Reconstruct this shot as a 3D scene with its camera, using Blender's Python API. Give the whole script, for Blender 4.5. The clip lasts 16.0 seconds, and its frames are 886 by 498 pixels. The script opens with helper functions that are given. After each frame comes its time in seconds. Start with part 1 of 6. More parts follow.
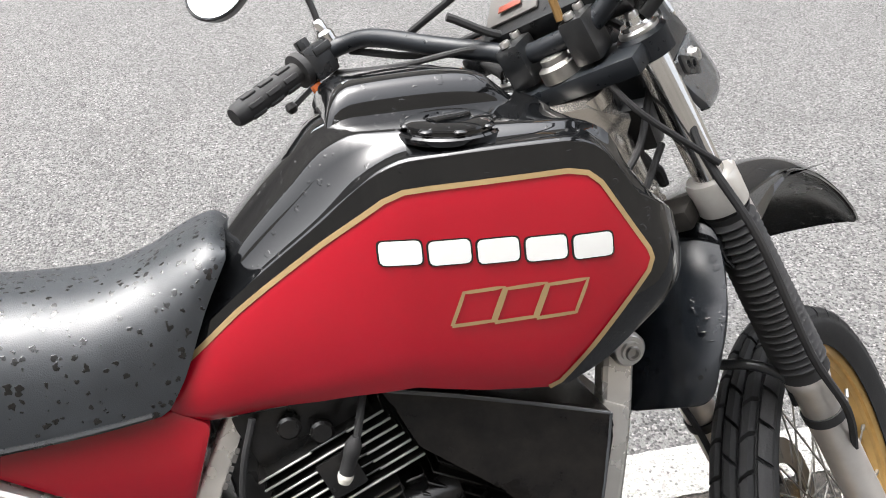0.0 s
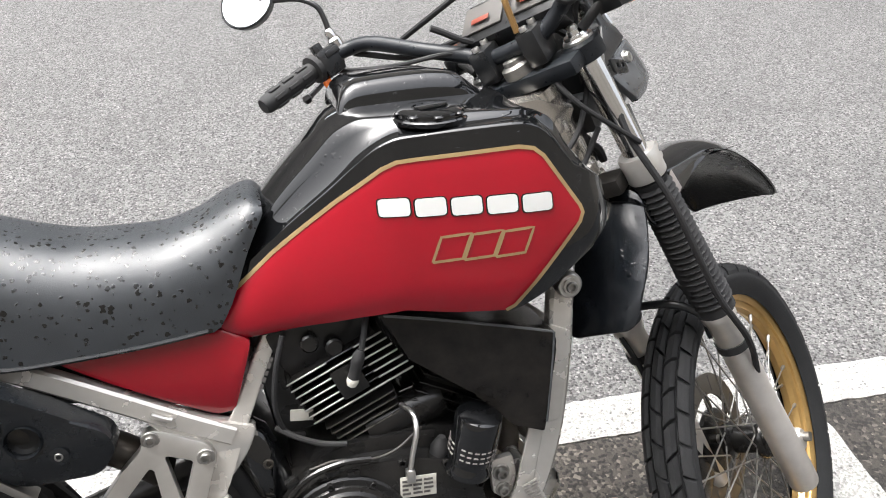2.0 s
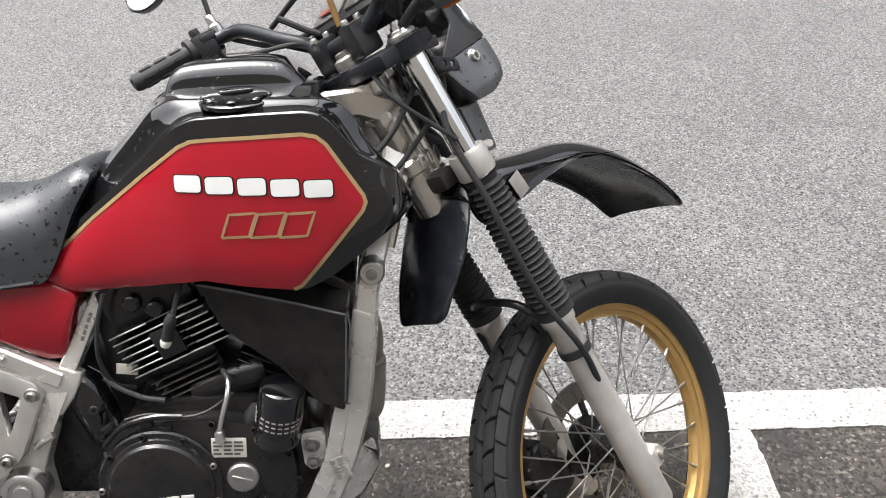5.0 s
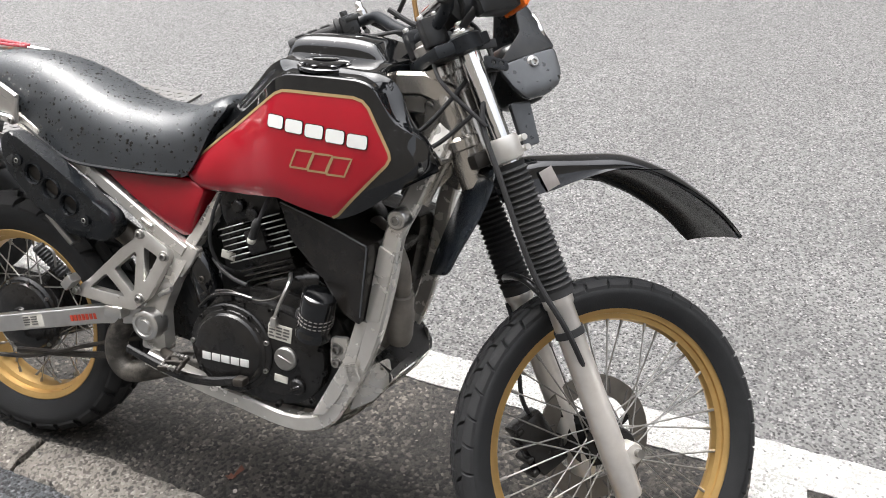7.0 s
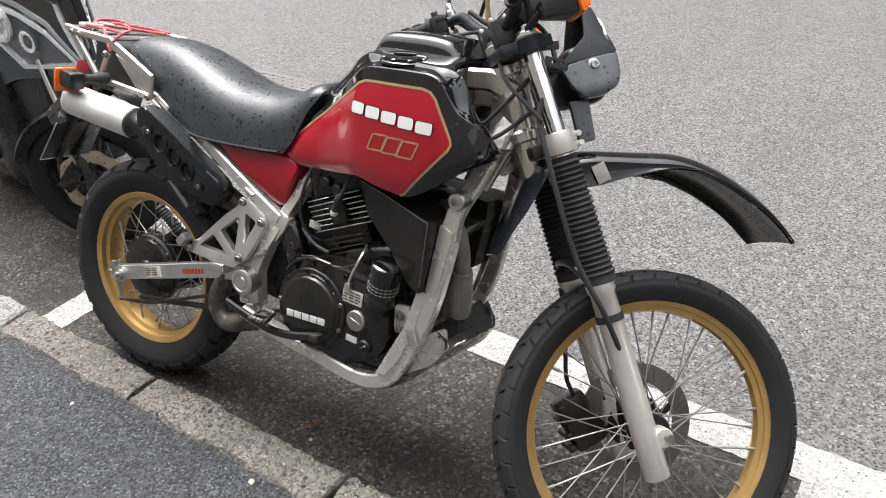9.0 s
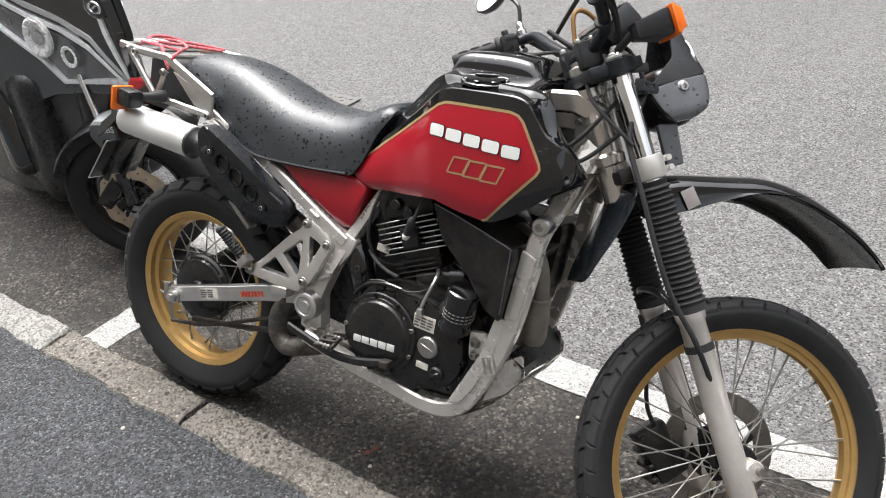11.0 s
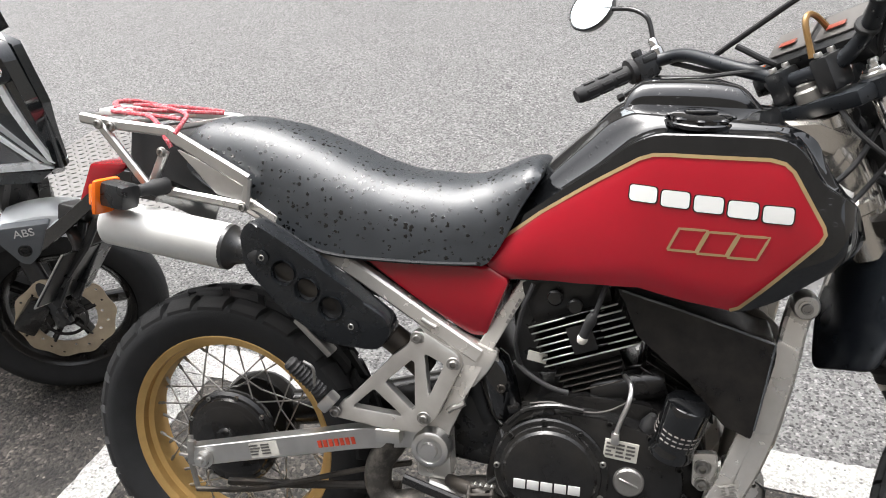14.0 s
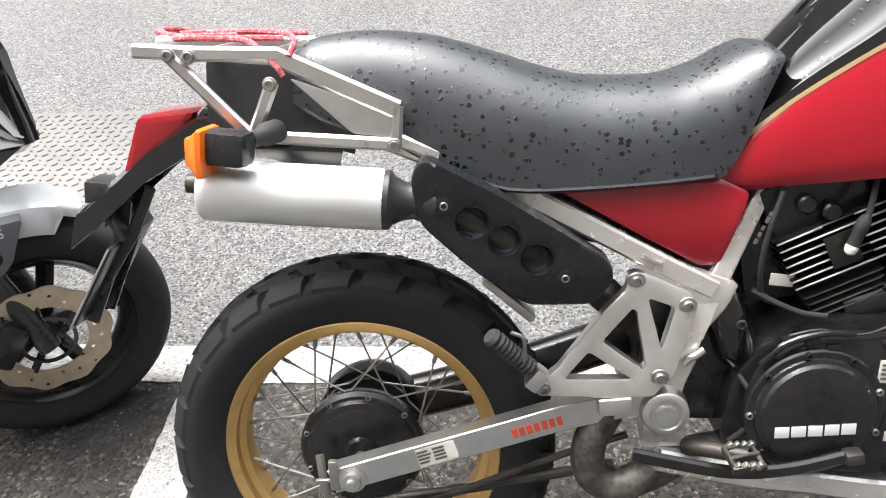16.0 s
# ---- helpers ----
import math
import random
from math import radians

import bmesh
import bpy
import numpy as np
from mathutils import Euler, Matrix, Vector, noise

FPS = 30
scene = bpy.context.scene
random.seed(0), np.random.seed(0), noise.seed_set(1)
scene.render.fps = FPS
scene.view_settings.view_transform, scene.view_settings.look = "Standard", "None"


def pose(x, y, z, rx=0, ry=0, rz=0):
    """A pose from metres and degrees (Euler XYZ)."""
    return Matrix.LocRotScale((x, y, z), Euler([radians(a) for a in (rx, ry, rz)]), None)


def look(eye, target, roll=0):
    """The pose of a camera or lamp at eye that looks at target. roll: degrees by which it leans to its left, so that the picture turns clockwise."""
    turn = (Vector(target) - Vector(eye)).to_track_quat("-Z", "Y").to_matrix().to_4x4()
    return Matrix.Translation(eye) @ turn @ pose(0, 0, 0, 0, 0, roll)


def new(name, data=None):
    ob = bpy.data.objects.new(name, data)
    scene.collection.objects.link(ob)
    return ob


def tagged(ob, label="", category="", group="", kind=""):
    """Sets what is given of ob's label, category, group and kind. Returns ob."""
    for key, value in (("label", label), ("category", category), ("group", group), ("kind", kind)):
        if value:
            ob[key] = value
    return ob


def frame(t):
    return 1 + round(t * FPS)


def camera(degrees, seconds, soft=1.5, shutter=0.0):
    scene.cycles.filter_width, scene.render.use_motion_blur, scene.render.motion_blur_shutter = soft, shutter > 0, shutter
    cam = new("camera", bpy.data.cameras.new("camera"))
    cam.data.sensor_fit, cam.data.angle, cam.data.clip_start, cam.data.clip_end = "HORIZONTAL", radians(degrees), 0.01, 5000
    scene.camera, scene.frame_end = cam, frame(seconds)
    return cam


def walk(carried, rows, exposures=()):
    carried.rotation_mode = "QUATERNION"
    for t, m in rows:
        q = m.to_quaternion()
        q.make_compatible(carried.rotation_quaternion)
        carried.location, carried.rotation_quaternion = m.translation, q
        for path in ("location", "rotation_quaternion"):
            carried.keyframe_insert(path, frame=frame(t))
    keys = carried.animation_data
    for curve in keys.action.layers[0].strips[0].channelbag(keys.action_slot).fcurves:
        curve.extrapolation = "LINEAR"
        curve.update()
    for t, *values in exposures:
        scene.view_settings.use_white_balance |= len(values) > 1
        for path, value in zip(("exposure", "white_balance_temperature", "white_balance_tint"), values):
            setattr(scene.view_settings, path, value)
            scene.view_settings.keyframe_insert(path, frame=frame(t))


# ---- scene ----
cam = camera(56.8, 16.0, soft=1.0)
PATH = [
    (0, (0.081, 0.086, 1.393), (-0.012, 1.759, 0.301), -0.3),
    (0.5, (0.092, 0.018, 1.429), (0.006, 1.682, 0.323), -0.1),
    (1, (0.11, -0.062, 1.459), (0.027, 1.6, 0.351), 0.1),
    (1.5, (0.128, -0.122, 1.486), (0.044, 1.541, 0.378), -0.1),
    (2, (0.113, -0.173, 1.508), (0.03, 1.487, 0.396), -0.1),
    (2.5, (0.097, -0.244, 1.523), (0.051, 1.415, 0.407), -0.0),
    (3, (0.098, -0.308, 1.546), (0.128, 1.346, 0.422), -1.0),
    (3.5, (0.173, -0.325, 1.559), (0.241, 1.325, 0.432), -1.1),
    (3.7, (0.22, -0.319, 1.548), (0.289, 1.329, 0.417), -0.7),
    (5.8, (0.854, -0.084, 1.522), (0.028, 1.36, 0.411), -1.7),
    (6, (0.914, -0.084, 1.529), (0.002, 1.308, 0.42), -1.5),
    (6.5, (1.028, -0.128, 1.552), (0.033, 1.217, 0.457), -1.0),
    (7, (1.139, -0.173, 1.587), (0.094, 1.137, 0.494), -1.6),
    (7.5, (1.242, -0.183, 1.603), (0.11, 1.058, 0.517), -2.1),
    (8, (1.312, -0.17, 1.608), (0.138, 1.04, 0.532), -2.4),
    (8.5, (1.349, -0.171, 1.613), (0.102, 0.965, 0.538), -3.1),
    (9, (1.361, -0.182, 1.628), (0.075, 0.909, 0.552), -3.2),
    (9.2, (1.356, -0.19, 1.637), (0.066, 0.894, 0.559), -3.2),
    (11.3, (1.143, -0.272, 1.642), (-0.145, 0.84, 0.591), -2.9),
    (11.5, (1.1, -0.272, 1.627), (-0.18, 0.855, 0.582), -2.8),
    (12, (0.999, -0.245, 1.606), (-0.278, 0.897, 0.574), -2.6),
    (12.5, (0.866, -0.23, 1.588), (-0.403, 0.93, 0.566), -3.1),
    (13, (0.695, -0.271, 1.577), (-0.442, 1.003, 0.537), -3.0),
    (13.5, (0.535, -0.318, 1.574), (-0.468, 1.056, 0.522), -3.2),
    (14, (0.37, -0.307, 1.538), (-0.605, 1.092, 0.493), -3.6),
    (14.5, (0.222, -0.361, 1.533), (-0.664, 1.086, 0.475), -3.5),
    (15, (0.093, -0.431, 1.517), (-0.641, 1.072, 0.421), -3.6),
    (15.5, (-0.072, -0.425, 1.45), (-0.701, 1.102, 0.322), -2.5),
    (16, (-0.265, -0.343, 1.368), (-0.849, 1.188, 0.221), -4.1),
]
EXPOSURES = [(0.0, 0.50), (1.5, 0.44), (3.5, 0.29), (6.5, 0.32), (8.0, 0.25), (9.0, 0.15), (12.5, 0.17), (14.0, 0.30), (15.0, 0.38), (16.0, 0.65)]
walk(cam, [(t, look(eye, target, roll)) for t, eye, target, roll in PATH], EXPOSURES)

# ---- world, sun ----
world = bpy.data.worlds.new("overcast_sky")
scene.world = world
world.use_nodes = True
wn, wl = world.node_tree.nodes, world.node_tree.links
wn.clear()
sky = wn.new("ShaderNodeTexSky")
sky.sky_type = 'NISHITA'
sky.sun_disc = False
sky.sun_elevation = radians(66)
sky.sun_rotation = radians(-72)
sky.dust_density = 6.0
veil = wn.new("ShaderNodeHueSaturation")        # cloud cover takes the blue out of the sky
veil.inputs["Saturation"].default_value = 0.22
bg = wn.new("ShaderNodeBackground")
bg.inputs["Strength"].default_value = 0.15
wo = wn.new("ShaderNodeOutputWorld")
geo = wn.new("ShaderNodeTexCoord")               # a cloudy sky is brighter overhead than at the horizon
sepz = wn.new("ShaderNodeSeparateXYZ")
lift = wn.new("ShaderNodeMapRange")
lift.interpolation_type = 'SMOOTHSTEP'
lift.inputs[1].default_value, lift.inputs[2].default_value = 0.5, 1.0
lift.inputs[3].default_value, lift.inputs[4].default_value = 1.95, 4.3
cloud = wn.new("ShaderNodeVectorMath")
cloud.operation = 'SCALE'
wl.new(geo.outputs["Generated"], sepz.inputs[0])
wl.new(sepz.outputs["Z"], lift.inputs[0])
wl.new(sky.outputs[0], veil.inputs["Color"])
wl.new(veil.outputs[0], cloud.inputs[0])
wl.new(lift.outputs[0], cloud.inputs["Scale"])
wl.new(cloud.outputs[0], bg.inputs["Color"])
wl.new(bg.outputs[0], wo.inputs["Surface"])

sun_data = bpy.data.lights.new("sun", 'SUN')
sun_data.energy, sun_data.angle, sun_data.color = 1.2, radians(28), (1.0, 0.985, 0.965)
sun = new("sun", sun_data)
sun.matrix_world = look((-2.6, 0.85, 6.2), (0, 0.0, 0))

# ---- materials ----
def mat(name, base, rough=0.5, metal=0.0, coat=0.0, spec=0.5, var=0.06, scale=40.0, bump=0.0, bump_scale=300.0,
        rough_var=0.08, drops=0.0, drop_scale=60.0, drop_dark=1.0, dirt=0.0, dirt_col=(0.09, 0.075, 0.06), dirt_scale=9.0):
    """A surface with fine grain, slow variation, a little relief and, if asked, grime in patches."""
    m = bpy.data.materials.new(name)
    m.use_nodes = True
    n, l = m.node_tree.nodes, m.node_tree.links
    b = n["Principled BSDF"]
    tc = n.new("ShaderNodeTexCoord")
    n1 = n.new("ShaderNodeTexNoise"); n1.inputs["Scale"].default_value = scale; n1.inputs["Detail"].default_value = 6
    n2 = n.new("ShaderNodeTexNoise"); n2.inputs["Scale"].default_value = scale / 8; n2.inputs["Detail"].default_value = 3
    l.new(tc.outputs["Object"], n1.inputs["Vector"]); l.new(tc.outputs["Object"], n2.inputs["Vector"])
    add = n.new("ShaderNodeMath"); add.operation = 'ADD'
    l.new(n1.outputs["Fac"], add.inputs[0]); l.new(n2.outputs["Fac"], add.inputs[1])
    mr = n.new("ShaderNodeMapRange")
    mr.inputs[1].default_value, mr.inputs[2].default_value = 0.6, 1.4
    mr.inputs[3].default_value, mr.inputs[4].default_value = 1 - var * 2, 1 + var * 2
    l.new(add.outputs[0], mr.inputs[0])
    mul = n.new("ShaderNodeVectorMath"); mul.operation = 'SCALE'
    mul.inputs[0].default_value = base
    l.new(mr.outputs[0], mul.inputs["Scale"])
    col = mul.outputs[0]
    if dirt:
        n3 = n.new("ShaderNodeTexNoise"); n3.inputs["Scale"].default_value = dirt_scale; n3.inputs["Detail"].default_value = 8
        n3.inputs["Roughness"].default_value = 0.7
        l.new(tc.outputs["Object"], n3.inputs["Vector"])
        dr = n.new("ShaderNodeMapRange")
        dr.inputs[1].default_value, dr.inputs[2].default_value = 0.45, 0.75
        dr.inputs[3].default_value, dr.inputs[4].default_value = 0.0, dirt
        l.new(n3.outputs["Fac"], dr.inputs[0])
        mx = n.new("ShaderNodeMix"); mx.data_type = 'RGBA'
        l.new(dr.outputs[0], mx.inputs[0]); l.new(col, mx.inputs[6]); mx.inputs[7].default_value = (*dirt_col, 1)
        col = mx.outputs[2]
    rr = n.new("ShaderNodeMapRange")
    rr.inputs[1].default_value, rr.inputs[2].default_value = 0.6, 1.4
    rr.inputs[3].default_value, rr.inputs[4].default_value = max(rough - rough_var, 0.02), min(rough + rough_var, 1)
    l.new(add.outputs[0], rr.inputs[0])
    ro = rr.outputs[0]
    wet = None
    if drops:
        # rain drops: cells of uneven size, ragged at the rim, some run together
        nd = n.new("ShaderNodeTexNoise"); nd.inputs["Scale"].default_value = drop_scale * 2.2; nd.inputs["Detail"].default_value = 2
        l.new(tc.outputs["Object"], nd.inputs["Vector"])
        wv = n.new("ShaderNodeVectorMath"); wv.operation = 'SCALE'; wv.inputs["Scale"].default_value = 0.75 / drop_scale
        l.new(nd.outputs["Color"], wv.inputs[0])
        av = n.new("ShaderNodeVectorMath"); av.operation = 'ADD'
        l.new(tc.outputs["Object"], av.inputs[0]); l.new(wv.outputs[0], av.inputs[1])
        vo = n.new("ShaderNodeTexVoronoi"); vo.inputs["Scale"].default_value = drop_scale
        l.new(av.outputs[0], vo.inputs["Vector"])
        sc = n.new("ShaderNodeSeparateColor"); l.new(vo.outputs["Color"], sc.inputs[0])
        size = n.new("ShaderNodeMapRange")
        size.inputs[1].default_value, size.inputs[2].default_value = 1 - drops, 1.0
        size.inputs[3].default_value, size.inputs[4].default_value = 0.0, 0.48
        l.new(sc.outputs[0], size.inputs[0])
        df = n.new("ShaderNodeMath"); df.operation = 'SUBTRACT'
        l.new(size.outputs[0], df.inputs[0]); l.new(vo.outputs["Distance"], df.inputs[1])
        wm_ = n.new("ShaderNodeMapRange"); wm_.inputs[1].default_value, wm_.inputs[2].default_value = 0.0, 0.07
        l.new(df.outputs[0], wm_.inputs[0])
        wet = wm_.outputs[0]
        dk_ = n.new("ShaderNodeMix"); dk_.data_type = 'RGBA'; dk_.blend_type = 'MULTIPLY'
        l.new(wet, dk_.inputs[0]); l.new(col, dk_.inputs[6]); dk_.inputs[7].default_value = (drop_dark, drop_dark, drop_dark, 1)
        col = dk_.outputs[2]
        rm_ = n.new("ShaderNodeMix"); l.new(wet, rm_.inputs[0]); l.new(ro, rm_.inputs[2]); rm_.inputs[3].default_value = 0.05
        ro = rm_.outputs[0]
    l.new(ro, b.inputs["Roughness"])
    l.new(col, b.inputs["Base Color"])
    b.inputs["Metallic"].default_value = metal
    b.inputs["Coat Weight"].default_value = coat
    b.inputs["Coat Roughness"].default_value = 0.05
    b.inputs["Specular IOR Level"].default_value = spec
    if wet:
        bw = n.new("ShaderNodeBump"); bw.inputs["Strength"].default_value = 0.28; bw.inputs["Distance"].default_value = 0.0015
        l.new(wet, bw.inputs["Height"]); l.new(bw.outputs[0], b.inputs["Normal"])
        if coat:
            l.new(bw.outputs[0], b.inputs["Coat Normal"])
    if bump:
        n4 = n.new("ShaderNodeTexNoise"); n4.inputs["Scale"].default_value = bump_scale; n4.inputs["Detail"].default_value = 4
        l.new(tc.outputs["Object"], n4.inputs["Vector"])
        bp = n.new("ShaderNodeBump"); bp.inputs["Strength"].default_value = bump; bp.inputs["Distance"].default_value = 0.002
        l.new(n4.outputs["Fac"], bp.inputs["Height"]); l.new(bp.outputs[0], b.inputs["Normal"])
        if wet:
            l.new(bw.outputs[0], bp.inputs["Normal"])
    return m


def asphalt(name, dark, light, grit, stone_scale=170.0, patch=None, pit_tone=0.5, pit_share=0.2, pit_scale=74.0, chip=None, chip_share=0.1, chip_scale=95.0):
    """Rolled asphalt: pale and dark stones in a bituminous ground, worn in slow patches."""
    m = bpy.data.materials.new(name)
    m.use_nodes = True
    n, l = m.node_tree.nodes, m.node_tree.links
    b = n["Principled BSDF"]
    tc = n.new("ShaderNodeTexCoord")
    def noise_node(scale, detail=5, rough=0.6):
        q = n.new("ShaderNodeTexNoise"); q.inputs["Scale"].default_value = scale
        q.inputs["Detail"].default_value = detail; q.inputs["Roughness"].default_value = rough
        l.new(tc.outputs["Object"], q.inputs["Vector"]); return q
    vor = n.new("ShaderNodeTexVoronoi"); vor.inputs["Scale"].default_value = stone_scale
    l.new(tc.outputs["Object"], vor.inputs["Vector"])
    sep = n.new("ShaderNodeSeparateColor"); l.new(vor.outputs["Color"], sep.inputs[0])
    ramp = n.new("ShaderNodeValToRGB")
    e = ramp.color_ramp.elements
    e[0].position, e[0].color = 0.0, (*dark, 1)
    e[1].position, e[1].color = 1.0, (*grit, 1)
    for pos, c in ((0.25, dark), (0.45, light), (0.86, light), (0.93, grit)):
        k = e.new(pos); k.color = (*c, 1)
    l.new(sep.outputs[0], ramp.inputs[0])
    fine, mid, slow = noise_node(420, 3), noise_node(26), noise_node(2.2, 6)
    f = n.new("ShaderNodeMath"); f.operation = 'ADD'; l.new(mid.outputs["Fac"], f.inputs[0]); l.new(slow.outputs["Fac"], f.inputs[1])
    mr = n.new("ShaderNodeMapRange")
    mr.inputs[1].default_value, mr.inputs[2].default_value, mr.inputs[3].default_value, mr.inputs[4].default_value = 0.6, 1.4, 0.72, 1.28
    l.new(f.outputs[0], mr.inputs[0])
    mul = n.new("ShaderNodeVectorMath"); mul.operation = 'SCALE'
    l.new(ramp.outputs[0], mul.inputs[0]); l.new(mr.outputs[0], mul.inputs["Scale"])
    pv = n.new("ShaderNodeTexVoronoi"); pv.inputs["Scale"].default_value = pit_scale       # pits where stones have gone
    l.new(tc.outputs["Object"], pv.inputs["Vector"])
    ps = n.new("ShaderNodeSeparateColor"); l.new(pv.outputs["Color"], ps.inputs[0])
    pick = n.new("ShaderNodeMath"); pick.operation = 'LESS_THAN'; pick.inputs[1].default_value = pit_share
    l.new(ps.outputs[1], pick.inputs[0])
    near_ = n.new("ShaderNodeMapRange")
    near_.inputs[1].default_value, near_.inputs[2].default_value, near_.inputs[3].default_value, near_.inputs[4].default_value = 0.25, 0.42, 1.0, 0.0
    l.new(pv.outputs["Distance"], near_.inputs[0])
    pit = n.new("ShaderNodeMath"); pit.operation = 'MULTIPLY'
    l.new(pick.outputs[0], pit.inputs[0]); l.new(near_.outputs[0], pit.inputs[1])
    stain = noise_node(3.4, 7, 0.62)      # old oil and damp in ragged patches
    sr = n.new("ShaderNodeMapRange")
    sr.inputs[1].default_value, sr.inputs[2].default_value, sr.inputs[3].default_value, sr.inputs[4].default_value = 0.44, 0.62, 0.0, patch or 0.0
    l.new(stain.outputs["Fac"], sr.inputs[0])
    sm = n.new("ShaderNodeMix"); sm.data_type = 'RGBA'
    l.new(sr.outputs[0], sm.inputs[0]); l.new(mul.outputs[0], sm.inputs[6]); sm.inputs[7].default_value = (*[c * 0.9 for c in dark], 1)
    pm_ = n.new("ShaderNodeMix"); pm_.data_type = 'RGBA'; pm_.blend_type = 'MULTIPLY'
    l.new(pit.outputs[0], pm_.inputs[0]); l.new(sm.outputs[2], pm_.inputs[6]); pm_.inputs[7].default_value = (pit_tone, pit_tone, pit_tone, 1)
    col = pm_.outputs[2]
    if chip:                              # pale chippings worn bright, of ragged outline
        wob = noise_node(240, 2)
        wv = n.new("ShaderNodeVectorMath"); wv.operation = 'SCALE'; wv.inputs["Scale"].default_value = 0.8 / chip_scale
        l.new(wob.outputs["Color"], wv.inputs[0])
        av = n.new("ShaderNodeVectorMath"); av.operation = 'ADD'
        l.new(tc.outputs["Object"], av.inputs[0]); l.new(wv.outputs[0], av.inputs[1])
        cv = n.new("ShaderNodeTexVoronoi"); cv.inputs["Scale"].default_value = chip_scale
        l.new(av.outputs[0], cv.inputs["Vector"])
        cs = n.new("ShaderNodeSeparateColor"); l.new(cv.outputs["Color"], cs.inputs[0])
        cw = n.new("ShaderNodeMapRange")          # chippings differ in size
        cw.inputs[1].default_value, cw.inputs[2].default_value, cw.inputs[3].default_value, cw.inputs[4].default_value = 1 - chip_share, 1.0, 0.12, 0.5
        l.new(cs.outputs[2], cw.inputs[0])
        pick2 = n.new("ShaderNodeMath"); pick2.operation = 'GREATER_THAN'; pick2.inputs[1].default_value = 1 - chip_share
        l.new(cs.outputs[2], pick2.inputs[0])
        near2 = n.new("ShaderNodeMath"); near2.operation = 'LESS_THAN'
        l.new(cv.outputs["Distance"], near2.inputs[0]); l.new(cw.outputs[0], near2.inputs[1])
        both = n.new("ShaderNodeMath"); both.operation = 'MULTIPLY'
        l.new(pick2.outputs[0], both.inputs[0]); l.new(near2.outputs[0], both.inputs[1])
        cm = n.new("ShaderNodeMix"); cm.data_type = 'RGBA'
        l.new(both.outputs[0], cm.inputs[0]); l.new(col, cm.inputs[6]); cm.inputs[7].default_value = (*chip, 1)
        col = cm.outputs[2]
    l.new(col, b.inputs["Base Color"])
    rr = n.new("ShaderNodeMapRange"); rr.inputs[3].default_value, rr.inputs[4].default_value = 0.45, 0.85
    l.new(slow.outputs["Fac"], rr.inputs[0]); l.new(rr.outputs[0], b.inputs["Roughness"])
    h = n.new("ShaderNodeMath"); h.operation = 'MULTIPLY_ADD'; h.inputs[1].default_value = -1.0
    l.new(vor.outputs["Distance"], h.inputs[0]); l.new(fine.outputs["Fac"], h.inputs[2])
    bp = n.new("ShaderNodeBump"); bp.inputs["Strength"].default_value = 0.8; bp.inputs["Distance"].default_value = 0.005
    l.new(h.outputs[0], bp.inputs["Height"]); l.new(bp.outputs[0], b.inputs["Normal"])
    return m


M_ROAD = asphalt("road_asphalt", (0.052, 0.0515, 0.0515), (0.128, 0.1265, 0.125), (0.185, 0.183, 0.179), 150, 0.10, 0.10, 0.46, 88.0, (0.245, 0.241, 0.234), 0.11, 105.0)
M_BAY = asphalt("bay_asphalt", (0.0090, 0.0079, 0.0069), (0.050, 0.0434, 0.0372), (0.142, 0.127, 0.108), 120, 0.72, 0.15, 0.40, 70.0, (0.23, 0.207, 0.178), 0.20, 88.0)
M_PAVE = asphalt("pavement_asphalt", (0.0075, 0.0082, 0.0095), (0.048, 0.0512, 0.0565), (0.106, 0.111, 0.119), 165, 0.25, 0.10, 0.50, 105.0, (0.165, 0.170, 0.179), 0.14, 130.0)
M_KERB = asphalt("kerb_stone", (0.075, 0.067, 0.057), (0.180, 0.164, 0.144), (0.25, 0.232, 0.208), 150, 0.42, 0.18, 0.20, 48.0, (0.32, 0.30, 0.27), 0.09, 110.0)
M_WHITE_LINE = asphalt("road_paint", (0.27, 0.266, 0.255), (0.41, 0.405, 0.39), (0.47, 0.465, 0.45), 190, 0.16, 0.40, 0.16, 90.0)
M_RED = mat("red_paint", (0.28, 0.0038, 0.0125), 0.22, rough_var=0.03, coat=0.75, spec=0.25, var=0.03, scale=12)
M_BLACK = mat("black_paint", (0.0042, 0.0045, 0.0050), 0.035, coat=1.0, spec=0.3, rough_var=0.02, var=0.05, drops=0.34, drop_scale=110)
M_BLACK.node_tree.nodes["Principled BSDF"].inputs["Coat IOR"].default_value = 1.5
M_GOLD_LINE = mat("gold_pinstripe", (0.27, 0.185, 0.088), 0.4, var=0.08)
M_WHITE = mat("white_decal", (0.58, 0.58, 0.565), 0.35, var=0.02)
M_SEAT = mat("seat_vinyl", (0.0140, 0.0175, 0.0215), 0.45, spec=0.85, var=0.12, bump=0.24, bump_scale=760, drops=0.88, drop_scale=108, drop_dark=0.05)
M_PLASTIC = mat("black_plastic", (0.014, 0.0152, 0.0166), 0.30, var=0.12, bump=0.12, dirt=0.25)
M_GUARD = mat("grey_plastic", (0.0078, 0.0092, 0.0110), 0.27, var=0.1, bump=0.12, drops=0.2, drop_scale=80)
M_RUBBER = mat("rubber", (0.018, 0.018, 0.019), 0.75, var=0.15, bump=0.2, dirt=0.25, dirt_col=(0.06, 0.055, 0.05))
M_TYRE = mat("tyre_rubber", (0.0135, 0.0140, 0.0150), 0.78, spec=0.35, var=0.2, bump=0.3, dirt=0.10, dirt_col=(0.045, 0.043, 0.04), dirt_scale=14)
